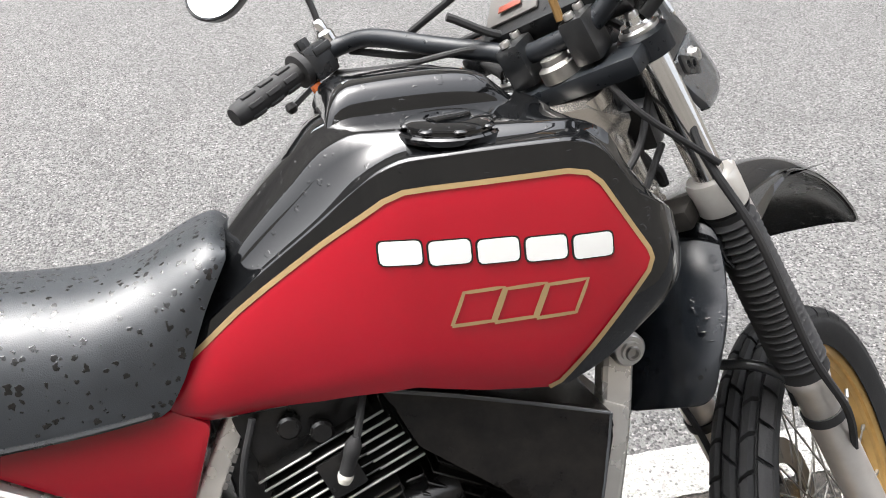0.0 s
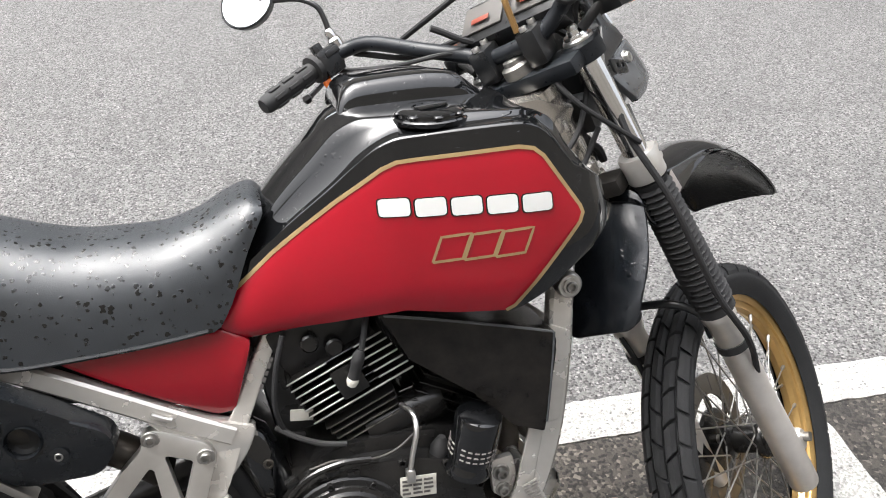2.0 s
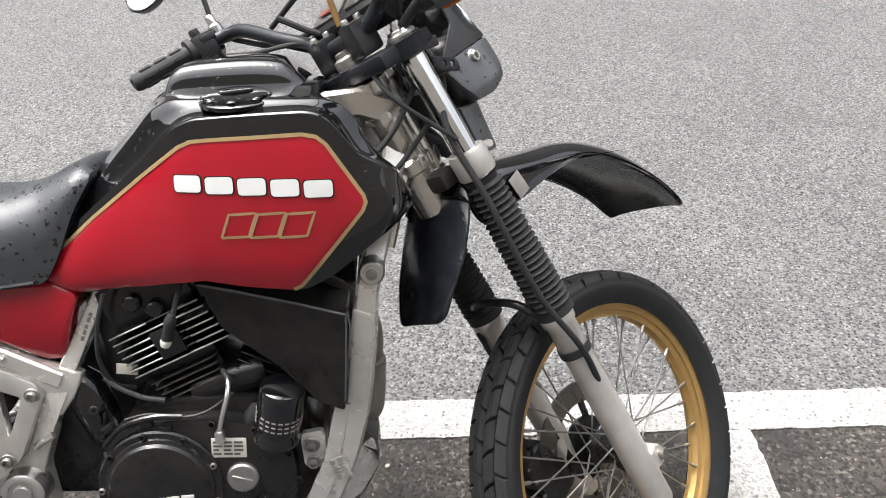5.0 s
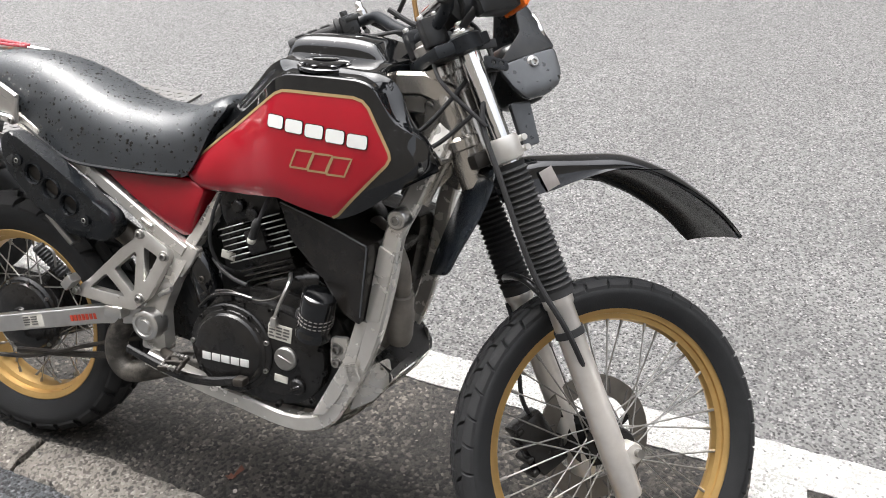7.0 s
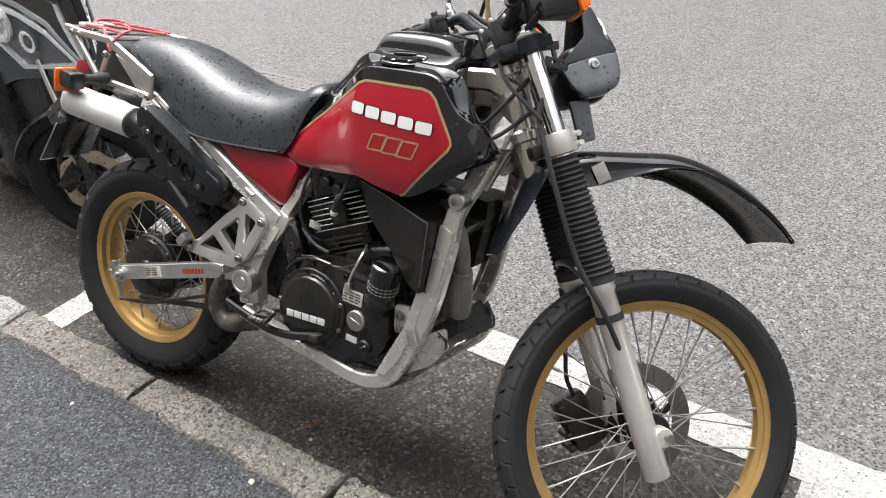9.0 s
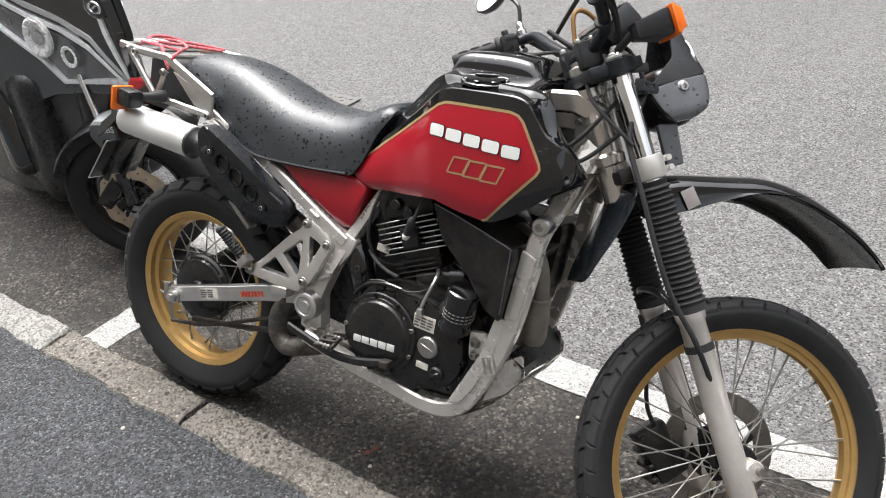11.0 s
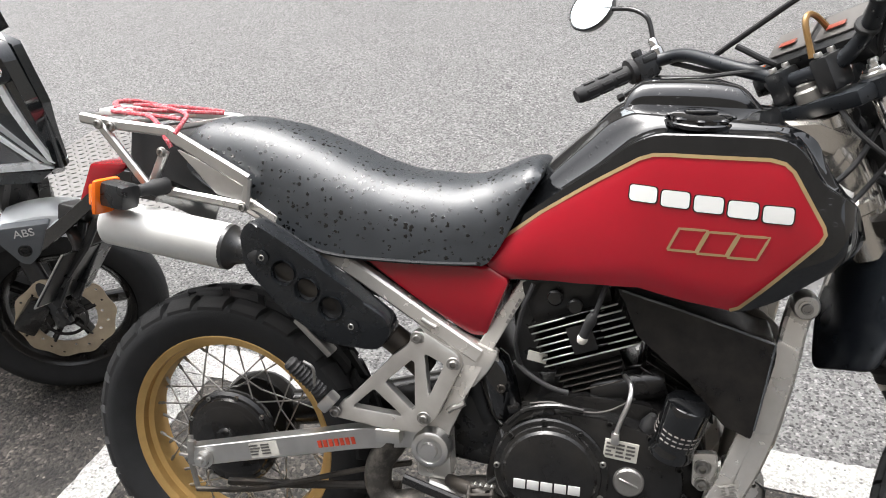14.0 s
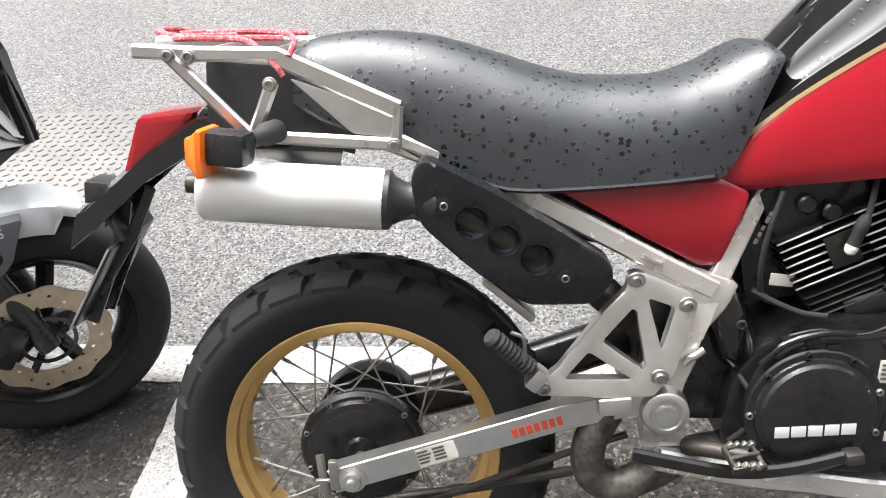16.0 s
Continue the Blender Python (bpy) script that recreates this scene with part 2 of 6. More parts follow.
M_TREAD = mat("dusty_tread_rubber", (0.0130, 0.0132, 0.0140), 0.70, spec=0.4, var=0.2, bump=0.3, dirt=0.14, dirt_col=(0.045, 0.043, 0.04), dirt_scale=14)
M_ENGINE = mat("black_engine_enamel", (0.0125, 0.0122, 0.0120), 0.20, spec=0.4, var=0.15, bump=0.12, dirt=0.12)
M_FIN = mat("bare_fin_edge", (0.40, 0.39, 0.37), 0.42, metal=0.7, var=0.1, dirt=0.35)
M_FINRUST = mat("sooty_fin_edge", (0.085, 0.076, 0.066), 0.5, metal=0.4, var=0.2, dirt=0.3)
M_HEAD = mat("polished_head_casting", (0.56, 0.53, 0.485), 0.24, metal=0.85, var=0.03, scale=9, dirt=0.10, dirt_col=(0.36, 0.31, 0.25), dirt_scale=7, rough_var=0.03)
M_HEADER = mat("sooty_grey_exhaust", (0.23, 0.21, 0.185), 0.55, metal=0.25, var=0.22, scale=26, bump=0.2, dirt=0.4, dirt_col=(0.075, 0.062, 0.05), dirt_scale=14)
M_FINDARK = mat("dark_fin_enamel", (0.022, 0.022, 0.021), 0.4, var=0.2, dirt=0.3)
M_FRAME = mat("silver_frame_paint", (0.64, 0.615, 0.575), 0.27, metal=0.58, var=0.04, dirt=0.13, dirt_col=(0.30, 0.25, 0.20), dirt_scale=11, rough_var=0.03)
M_ALU = mat("brushed_aluminium", (0.60, 0.59, 0.57), 0.30, metal=0.92, var=0.05, dirt=0.12, dirt_col=(0.28, 0.25, 0.215), dirt_scale=11, rough_var=0.03)
M_MUFFLER = mat("muffler_aluminium", (0.70, 0.70, 0.68), 0.50, metal=0.55, var=0.03, scale=14, dirt=0.1, dirt_col=(0.4, 0.35, 0.27))
M_CHROME = mat("chrome", (0.78, 0.78, 0.77), 0.12, metal=1.0, var=0.03)
M_STEEL = mat("dull_steel", (0.36, 0.35, 0.33), 0.42, metal=0.9, var=0.12, dirt=0.35)
M_GOLD = mat("gold_anodised_rim", (0.60, 0.39, 0.15), 0.38, metal=0.75, var=0.05, dirt=0.25, dirt_col=(0.25, 0.15, 0.05))
M_FORK = mat("silver_fork_paint", (0.64, 0.61, 0.57), 0.30, metal=0.55, var=0.04, dirt=0.3, dirt_col=(0.33, 0.28, 0.23), dirt_scale=12, rough_var=0.03)
M_PIPE = mat("scorched_pipe", (0.035, 0.032, 0.029), 0.5, metal=0.5, var=0.3, dirt=0.5, dirt_col=(0.13, 0.105, 0.08))
M_ELBOW = mat("blistered_exhaust_pipe", (0.050, 0.046, 0.041), 0.5, metal=0.5, var=0.35, dirt=0.85, dirt_col=(0.21, 0.19, 0.165), dirt_scale=30, bump=0.4, bump_scale=120)
M_ORANGE = mat("amber_lens", (0.85, 0.16, 0.01), 0.2, coat=0.6, var=0.03)
M_REDLENS = mat("red_lens", (0.26, 0.004, 0.01), 0.15, coat=0.8, var=0.04)
M_CORD = mat("red_cord", (0.46, 0.040, 0.058), 0.8, var=0.25, scale=160, bump=0.8, bump_scale=260, dirt=0.75, dirt_col=(0.62, 0.50, 0.50), dirt_scale=190)
M_LABEL = mat("worn_label", (0.62, 0.60, 0.54), 0.5, var=0.1, dirt=0.35)
M_STICKER = mat("dull_pink_sticker", (0.30, 0.27, 0.255), 0.25, coat=0.3, var=0.1)
M_INK = mat("label_ink", (0.09, 0.085, 0.08), 0.6, var=0.1)
M_MIRROR = mat("mirror_glass", (0.72, 0.78, 0.80), 0.02, metal=1.0, var=0.0, rough_var=0.0)
M_BRASS = mat("brass_pipe", (0.24, 0.14, 0.05), 0.4, metal=0.4, var=0.1)
M_WALL = mat("rendered_facade", (0.215, 0.20, 0.18), 0.9, var=0.10, scale=3, bump=0.4, bump_scale=60)
M_PLATE = mat("steel_cover", (0.125, 0.122, 0.118), 0.6, metal=0.2, var=0.14, dirt=0.4)
M_SILVER = mat("silver_metallic_paint", (0.46, 0.48, 0.49), 0.35, metal=0.3, coat=0.6, var=0.03)
M_DARKPAINT = mat("dark_grey_paint", (0.0095, 0.0115, 0.0125), 0.10, coat=1.0, var=0.06)
M_FAIRING = mat("grey_green_fairing", (0.030, 0.0345, 0.0345), 0.22, coat=0.7, var=0.06)
M_TANDISC = mat("tan_brake_disc", (0.44, 0.37, 0.275), 0.42, metal=0.55, var=0.1, dirt=0.2)
M_GREY = mat("grey_mudguard", (0.085, 0.092, 0.10), 0.5, var=0.06)
M_LEAF = mat("dry_leaf", (0.12, 0.045, 0.028), 0.7, var=0.3, scale=90, bump=0.4)
M_PEBBLE = mat("pale_pebble", (0.42, 0.39, 0.35), 0.8, var=0.15, scale=120, bump=0.5)
# black plastic greyed in its colour, in place of the sky it reflects
M_SHEEN = mat("sheen_grey_plastic", (0.066, 0.070, 0.075), 0.20, coat=0.6, var=0.15, scale=20, drops=0.3, drop_scale=95, drop_dark=0.3)
M_SCOOP = mat("glossy_scoop_plastic", (0.0105, 0.0095, 0.0088), 0.22, spec=0.30, var=0.15, scale=18, bump=0.05, dirt=0.15, drops=0.16, drop_scale=90)
M_FLAP = mat("blue_black_plastic", (0.0085, 0.0105, 0.0135), 0.24, var=0.15, scale=20, drops=0.45, drop_scale=85, drop_dark=0.45)
M_BAR = mat("blue_black_bar_paint", (0.0105, 0.0125, 0.0155), 0.42, spec=0.35, var=0.12, bump=0.1, drops=0.25, drop_scale=120)
M_GUARDTOP = mat("black_guard_plastic", (0.0075, 0.0080, 0.0088), 0.10, coat=0.5, spec=0.5, rough_var=0.03, var=0.08, drops=0.14, drop_scale=80)
# near-black of the cups in the heat shield's openings
M_INK2 = mat("cup_black", (0.004, 0.004, 0.0042), 0.6, var=0.2)
M_DISC = mat("brake_steel", (0.20, 0.186, 0.165), 0.38, metal=0.9, var=0.1, dirt=0.3)
M_DIALRED = mat("dial_red", (0.22, 0.05, 0.03), 0.4, var=0.1)
M_REDINK = mat("red_ink", (0.5, 0.05, 0.02), 0.5, var=0.1)
M_TRIM = mat("bright_trim", (0.74, 0.76, 0.77), 0.28, metal=0.1, coat=0.6, var=0.03)
# matt white in place of the sky that the lamp reflectors mirror
M_REFLECTOR = mat("lamp_reflector", (0.92, 0.93, 0.92), 0.30, metal=0.0, coat=0.6, var=0.2, scale=90)
M_HOUSING = mat("lamp_housing", (0.060, 0.064, 0.068), 0.20, coat=0.8, var=0.25, scale=16)
M_COVER = mat("lamp_cover", (0.5, 0.52, 0.53), 0.05, coat=1.0, var=0.02)
M_COVER.node_tree.nodes["Principled BSDF"].inputs["Alpha"].default_value = 0.06
M_CLAMP = mat("clamp_paint", (0.62, 0.60, 0.56), 0.34, metal=0.45, var=0.05, dirt=0.22, dirt_col=(0.33, 0.28, 0.22), dirt_scale=18, rough_var=0.03)

# ---- shaping tools ----
def V(*a):
    return Vector(a)


def obj(name, bm, material, parent=None, smooth=True, angle=40):
    me = bpy.data.meshes.new(name)
    bmesh.ops.recalc_face_normals(bm, faces=bm.faces)
    if smooth:
        for f in bm.faces:
            f.smooth = True
        lim = radians(angle)
        for e in bm.edges:
            if len(e.link_faces) == 2 and e.calc_face_angle(0) > lim:
                e.smooth = False
    bm.to_mesh(me)
    bm.free()
    me.materials.append(material)
    ob = new(name, me)
    if parent:
        ob.parent = parent
    return ob


def part(name, bm, material, parent, label="", angle=40):
    """One mesh object under a thing or under a part."""
    ob = obj(name, bm, material, parent, True, angle)
    if label:
        tagged(ob, label=label)
    return ob


def share(name, ob, m, parent):
    """Another object on the mesh of ob."""
    o = new(name, ob.data)
    o.parent = parent
    o.matrix_basis = m
    return o


def smooth_path(pts, n=6):
    """A Catmull-Rom line through the points."""
    p = [Vector(q) for q in pts]
    if len(p) < 3:
        return p
    p = [p[0] * 2 - p[1]] + p + [p[-1] * 2 - p[-2]]
    out = []
    for i in range(1, len(p) - 2):
        a, b, c, d = p[i - 1:i + 3]
        for k in range(n):
            t = k / n
            out.append(0.5 * ((2 * b) + (c - a) * t + (2 * a - 5 * b + 4 * c - d) * t * t + (3 * b - a - 3 * c + d) * t ** 3))
    out.append(p[-2])
    return out


def sweep(bm, path, profile, up=(0, 1, 0), scales=None, cap=True):
    """A closed profile (pairs across, along up) drawn along a path."""
    up = Vector(up)
    rings = []
    for i, q in enumerate(path):
        d = (path[min(i + 1, len(path) - 1)] - path[max(i - 1, 0)]).normalized()
        side = d.cross(up)
        side = side.normalized() if side.length > 1e-4 else d.orthogonal().normalized()
        v = side.cross(d).normalized()
        s = scales[i] if scales else 1.0
        rings.append([bm.verts.new(q + side * (a * s) + v * (b * s)) for a, b in profile])
    n = len(profile)
    for r, t in zip(rings, rings[1:]):
        for k in range(n):
            bm.faces.new((r[k], r[(k + 1) % n], t[(k + 1) % n], t[k]))
    if cap:
        bm.faces.new(rings[0]); bm.faces.new(rings[-1][::-1])
    return bm


def circle(r, n=12, ry=None):
    return [(r * math.cos(2 * math.pi * k / n), (ry or r) * math.sin(2 * math.pi * k / n)) for k in range(n)]


def rect(w, h, c=0.004):
    """A rectangle with cut corners."""
    w, h = w / 2, h / 2
    return [(w, h - c), (w - c, h), (-w + c, h), (-w, h - c), (-w, -h + c), (-w + c, -h), (w - c, -h), (w, -h + c)]


def tube(pts, r, n=10, smooth=True, bm=None, up=(0.13, 0.97, 0.2)):
    bm = bm or bmesh.new()
    return sweep(bm, smooth_path(pts) if smooth else [Vector(q) for q in pts], circle(r, n), up)


def beam(pts, w, h, smooth=False, bm=None, up=(0, 1, 0), c=0.004):
    """A bar of rectangular section: w across in the side plane, h along up."""
    bm = bm or bmesh.new()
    return sweep(bm, smooth_path(pts) if smooth else [Vector(q) for q in pts], rect(w, h, c), up)


def lathe(profile, m=None, n=28, bm=None, close=True):
    """A profile of (radius, height) turned round z, then placed by m."""
    bm = bm or bmesh.new()
    m = m or Matrix()
    rings = []
    for r, z in profile:
        if r < 1e-6:
            rings.append([bm.verts.new(m @ V(0, 0, z))])
        else:
            rings.append([bm.verts.new(m @ V(r * math.cos(2 * math.pi * k / n), r * math.sin(2 * math.pi * k / n), z)) for k in range(n)])
    for a, b in zip(rings, rings[1:]):
        if len(a) == 1 and len(b) == 1:
            continue
        for k in range(n):
            k2 = (k + 1) % n
            if len(a) == 1:
                bm.faces.new((a[0], b[k], b[k2]))
            elif len(b) == 1:
                bm.faces.new((a[k], b[0], a[k2]))
            else:
                bm.faces.new((a[k], b[k], b[k2], a[k2]))
    if close:
        for r in (rings[0], rings[-1]):
            if len(r) > 2:
                bm.faces.new(r)
    return bm


def along(a, b):
    """The pose with its z from a towards b, at a."""
    a, b = Vector(a), Vector(b)
    return Matrix.Translation(a) @ (b - a).to_track_quat('Z', 'Y').to_matrix().to_4x4()


SIDE = Matrix.Rotation(radians(90), 4, 'X')       # local z to -y: out of the right-hand side


def on_side(x, y, z):
    return Matrix.Translation((x, y, z)) @ SIDE


def box(size, m=None, bevel=0.004, seg=2, bm=None, taper=1.0):
    b = bmesh.new()
    bmesh.ops.create_cube(b, size=1, matrix=Matrix.Diagonal((*size, 1)))
    if taper != 1.0:
        for v in b.verts:
            if v.co.z > 0:
                v.co.x *= taper; v.co.y *= taper
    if bevel:
        bmesh.ops.bevel(b, geom=b.edges[:], offset=bevel, segments=seg, affect='EDGES', profile=0.6)
    if m:
        b.transform(m)
    if bm:
        join(bm, b)
        return bm
    return b


def join(bm, other):
    me = bpy.data.meshes.new("tmp")
    other.to_mesh(me)
    other.free()
    bm.from_mesh(me)
    bpy.data.meshes.remove(me)
    return bm


def round_poly(pts, r, n=4):
    """A polygon with its corners rounded to about r."""
    out = []
    k = len(pts)
    for i in range(k):
        p, a, b = Vector(pts[i]).to_2d(), Vector(pts[i - 1]).to_2d(), Vector(pts[(i + 1) % k]).to_2d()
        da, db = (a - p), (b - p)
        ra = min(r, da.length * 0.45, db.length * 0.45)
        s, e = p + da.normalized() * ra, p + db.normalized() * ra
        for j in range(n + 1):
            t = j / n
            out.append(tuple(s * (1 - t) ** 2 + p * 2 * t * (1 - t) + e * t * t))
    return out


def plate(outer, holes, y, thick, bevel=0.003, shift=None):
    """A flat plate in the side plane (x, z) with holes through it, its outer face at y, thick towards +y.
    shift(x, z) moves the face along y."""
    bm = bmesh.new()
    edges = []
    for loop in [outer] + list(holes):
        vs = [bm.verts.new((x, 0, z)) for x, z in loop]
        edges += [bm.edges.new((vs[i], vs[(i + 1) % len(vs)])) for i in range(len(vs))]
    bmesh.ops.triangle_fill(bm, edges=edges, use_beauty=True)
    rim = [e for e in bm.edges if len(e.link_faces) == 1]
    top = bm.faces[:]
    ext = bmesh.ops.extrude_face_region(bm, geom=top)
    new_v = [g for g in ext["geom"] if isinstance(g, bmesh.types.BMVert)]
    for v in new_v:
        v.co.y = thick
    if bevel:
        rim = [e for e in rim if e.is_valid]
        bmesh.ops.bevel(bm, geom=rim, offset=bevel, segments=2, affect='EDGES', profile=0.6)
    for v in bm.verts:
        v.co.y += y + (shift(v.co.x, v.co.z) if shift else 0)
    return bm


def ring(cx, cz, r, n=20):
    return [(cx + r * math.cos(2 * math.pi * k / n), cz + r * math.sin(2 * math.pi * k / n)) for k in range(n)]


def lerp(table, x):
    """Piecewise-linear look-up in pairs (x, y)."""
    if x <= table[0][0]:
        return table[0][1]
    for (a, p), (b, q) in zip(table, table[1:]):
        if x <= b:
            return p + (q - p) * (x - a) / (b - a)
    return table[-1][1]


def ease(table, x):
    """A smooth curve through the rows of a table, with no overshoot."""
    if x <= table[0][0]:
        return table[0][1]
    if x >= table[-1][0]:
        return table[-1][1]
    k = max(i for i in range(len(table) - 1) if table[i][0] <= x)
    (x0, y0), (x1, y1) = table[k], table[k + 1]
    d = (y1 - y0) / (x1 - x0)

    def slope_at(i, inner):
        if i == 0 or i == len(table) - 1:
            return inner
        a = (table[i][1] - table[i - 1][1]) / (table[i][0] - table[i - 1][0])
        b = (table[i + 1][1] - table[i][1]) / (table[i + 1][0] - table[i][0])
        return 0 if a * b <= 0 else 2 * a * b / (a + b)
    m0, m1 = slope_at(k, d), slope_at(k + 1, d)
    h = x1 - x0
    t = (x - x0) / h
    return (y0 * (1 + 2 * t) * (1 - t) ** 2 + h * m0 * t * (1 - t) ** 2 + y1 * t * t * (3 - 2 * t) + h * m1 * t * t * (t - 1))


def bolt(name, m, parent, r=0.009, h=0.006, material=None, washer=0.0, label=""):
    """A cap or hex bolt head with its socket, standing along the pose's z."""
    bm = bmesh.new()
    if washer:
        lathe([(washer, 0), (washer, 0.0015), (washer - 0.001, 0.0025), (0, 0.0025)], m, 20, bm)
    z = 0.0025 if washer else 0
    lathe([(r, z), (r, z + h * 0.75), (r * 0.86, z + h), (r * 0.60, z + h), (r * 0.56, z + h * 0.05), (0, z + h * 0.05)], m, 12, bm)
    return part(name, bm, material or M_STEEL, parent, label)

# ---- street: road, bay lines, kerb, pavement ----
STREET = Matrix.Rotation(radians(14.2), 4, 'Z')      # x along the kerb, y across the road


def street_mesh(name, bm, material, z=0.0):
    bm.transform(Matrix.Translation((0, 0, z)))
    ob = obj(name, bm, material, None, False)
    ob.matrix_basis = STREET
    return ob


def quad(bm, x0, x1, y0, y1, z=0.0):
    return bm.faces.new([bm.verts.new((a, b, z)) for a, b in ((x0, y0), (x1, y0), (x1, y1), (x0, y1))])


bm = bmesh.new()
quad(bm, -400, 400, -60, 400)
tagged(street_mesh("ground", bm, M_ROAD, -0.004), "worn grey asphalt road, damp after rain", "road", kind="structure")
bm = bmesh.new()
quad(bm, -30, 30, 0.5, 1.17)
tagged(street_mesh("parking_strip", bm, M_BAY, 0.0), "darker brownish asphalt of the motorcycle bays beside the kerb", "road", kind="structure")
bm = box((60, 9.0, 0.3), pose(0, 0.395 - 4.5, 0.045 - 0.15), 0.004)
tagged(street_mesh("pavement", bm, M_PAVE), "dark asphalt pavement beside the kerb", "pavement", kind="structure")


def paint(name, x0, x1, y0, y1, label, seed):
    """A painted line 4 mm high with a ragged edge."""
    rng = random.Random(seed)
    bm = bmesh.new()
    nx, ny = max(2, int(abs(x1 - x0) / 0.02)), max(2, int(abs(y1 - y0) / 0.02))
    long_x = nx > ny
    n = nx if long_x else ny
    n = min(n, 700)
    va, vb = [], []
    for i in range(n + 1):
        t = i / n
        j, k = rng.uniform(-0.003, 0.003), rng.uniform(-0.003, 0.003)
        if long_x:
            va.append(bm.verts.new((x0 + (x1 - x0) * t, y0 + j, 0))); vb.append(bm.verts.new((x0 + (x1 - x0) * t, y1 + k, 0)))
        else:
            va.append(bm.verts.new((x0 + j, y0 + (y1 - y0) * t, 0))); vb.append(bm.verts.new((x1 + k, y0 + (y1 - y0) * t, 0)))
    for i in range(n):
        bm.faces.new((va[i], va[i + 1], vb[i + 1], vb[i]))
    ext = bmesh.ops.extrude_face_region(bm, geom=bm.faces[:])
    for g in ext["geom"]:
        if isinstance(g, bmesh.types.BMVert):
            g.co.z += 0.004
    ob = street_mesh(name, bm, M_WHITE_LINE, 0.0)
    return tagged(ob, label, "road marking", "bay markings", "structure")


paint("bay_line", -5.0, 5.0, 1.115, 1.245, "worn white line along the outer edge of the bays", 1)
paint("bay_divider", -1.155, -1.035, 0.512, 1.113, "worn white line between two bays", 2)
paint("bay_divider", 1.170, 1.300, 0.512, 1.113, "worn white line between two bays", 3)

# kerb of long stones, their joints open
kerb = new("kerb")
kerb.matrix_basis = STREET
tagged(kerb, "low kerb of worn brownish stone blocks with open joints", "kerb", kind="structure")
joints = [-9.3, -8.2, -7.2, -6.1, -5.1, -4.05, -3.05, -2.1, -1.16, -0.508, 0.22, 0.93, 1.72, 2.7, 3.6, 4.6, 5.5]
# facets round the core, white for the sky they would mirror
rng = random.Random(4)
M_KERB_WHITE = asphalt("painted_kerb", (0.15, 0.145, 0.135), (0.30, 0.295, 0.275), (0.36, 0.355, 0.33), 150, 0.4)
for a, b in zip(joints, joints[1:]):
    stone = box((b - a - 0.014, 0.118, 0.16), None, 0.012, 3)
    for v in stone.verts:
        v.co += V(rng.uniform(-0.003, 0.003), rng.uniform(-0.003, 0.003), rng.uniform(-0.002, 0.002))
    bmesh.ops.subdivide_edges(stone, edges=[e for e in stone.edges if e.calc_length() > 0.3], cuts=64)
    bmesh.ops.subdivide_edges(stone, edges=[e for e in stone.edges if e.calc_length() > 0.08], cuts=9)
    for v in stone.verts:
        w = noise.noise(v.co * 9 + V(a * 3, 0, 0))
        v.co.y += w * 0.009 + noise.noise(v.co * 38 + V(a, 2, 0)) * 0.009
        v.co.x += noise.noise(v.co * 22 + V(7, 2, a)) * 0.006
        v.co.z += noise.noise(v.co * 14 + V(0, a, 3)) * 0.004 + noise.noise(v.co * 60 + V(a, 0, 3)) * 0.0045
    stone.transform(pose((a + b) / 2, 0.45 + rng.uniform(-0.003, 0.003), 0.052 - 0.08))
    part("kerb_stone", stone, M_KERB_WHITE if b < -1.1 and b > -2.2 else M_KERB, kerb)

# steel cover in the road, with raised studs
cover = new("access_cover")
cover.matrix_basis = STREET @ Matrix.Translation((-2.15, 2.22, 0))
tagged(cover, "worn steel access cover with raised studs, set in the road", "access cover")
part("cover_plate", box((1.0, 0.82, 0.012), pose(0, 0, 0.003), 0.002), M_PLATE, cover)
verts, faces = [], []
for i in range(27):
    for j in range(22):
        x, y = -0.47 + i * 0.036, -0.385 + j * 0.036
        ang = radians(45 if (i + j) % 2 else -45)
        k = len(verts)
        for z, s in ((0.009, 1.0), (0.013, 0.6)):
            for px, py in ((-0.014, 0), (0, -0.005), (0.014, 0), (0, 0.005)):
                verts.append((x + s * (px * math.cos(ang) - py * math.sin(ang)), y + s * (px * math.sin(ang) + py * math.cos(ang)), z))
        faces += [(k, k + 1, k + 5, k + 4), (k + 1, k + 2, k + 6, k + 5), (k + 2, k + 3, k + 7, k + 6), (k + 3, k, k + 4, k + 7), (k + 4, k + 5, k + 6, k + 7)]
me = bpy.data.meshes.new("studs")
me.from_pydata(verts, [], faces)
me.materials.append(M_PLATE)
studs = new("studs", me)
studs.parent = cover
tagged(studs, kind="stuff")

# plain house fronts along both sides of the street
bm = box((47.6, 0.3, 7.5), pose(0, -4.6, 3.75), 0.0)
tagged(street_mesh("wall_facade", bm, M_WALL), "plain rendered house front behind the pavement", "wall", kind="structure")
# unseen walls added at both ends to keep low sky out of reflections
for name, x in (("reflection_wall_west", -24), ("reflection_wall_east", 24)):
    bm = box((0.3, 21.4, 9.0), pose(x, 6.2, 4.5), 0.0)
    tagged(street_mesh(name, bm, M_WALL), "plain unseen wall added across the street end to darken reflections", "wall", kind="structure")
bm = box((47.6, 0.3, 14.0), pose(0, 17.0, 7.0), 0.0)
tagged(street_mesh("wall_opposite", bm, M_WALL), "plain rendered house front across the road", "wall", kind="structure")

# ---- the motorcycle ----
BIKE = Matrix.Translation((-0.726, 0.418, 0.0068)) @ Matrix.Rotation(radians(17.5), 4, 'Z') @ Matrix.Rotation(radians(-17.5), 4, 'X')
bike = new("motorcycle")
bike.matrix_basis = BIKE
tagged(bike, "red and black trail motorcycle with gold spoked wheels, leaning, rain-wet", "motorcycle")
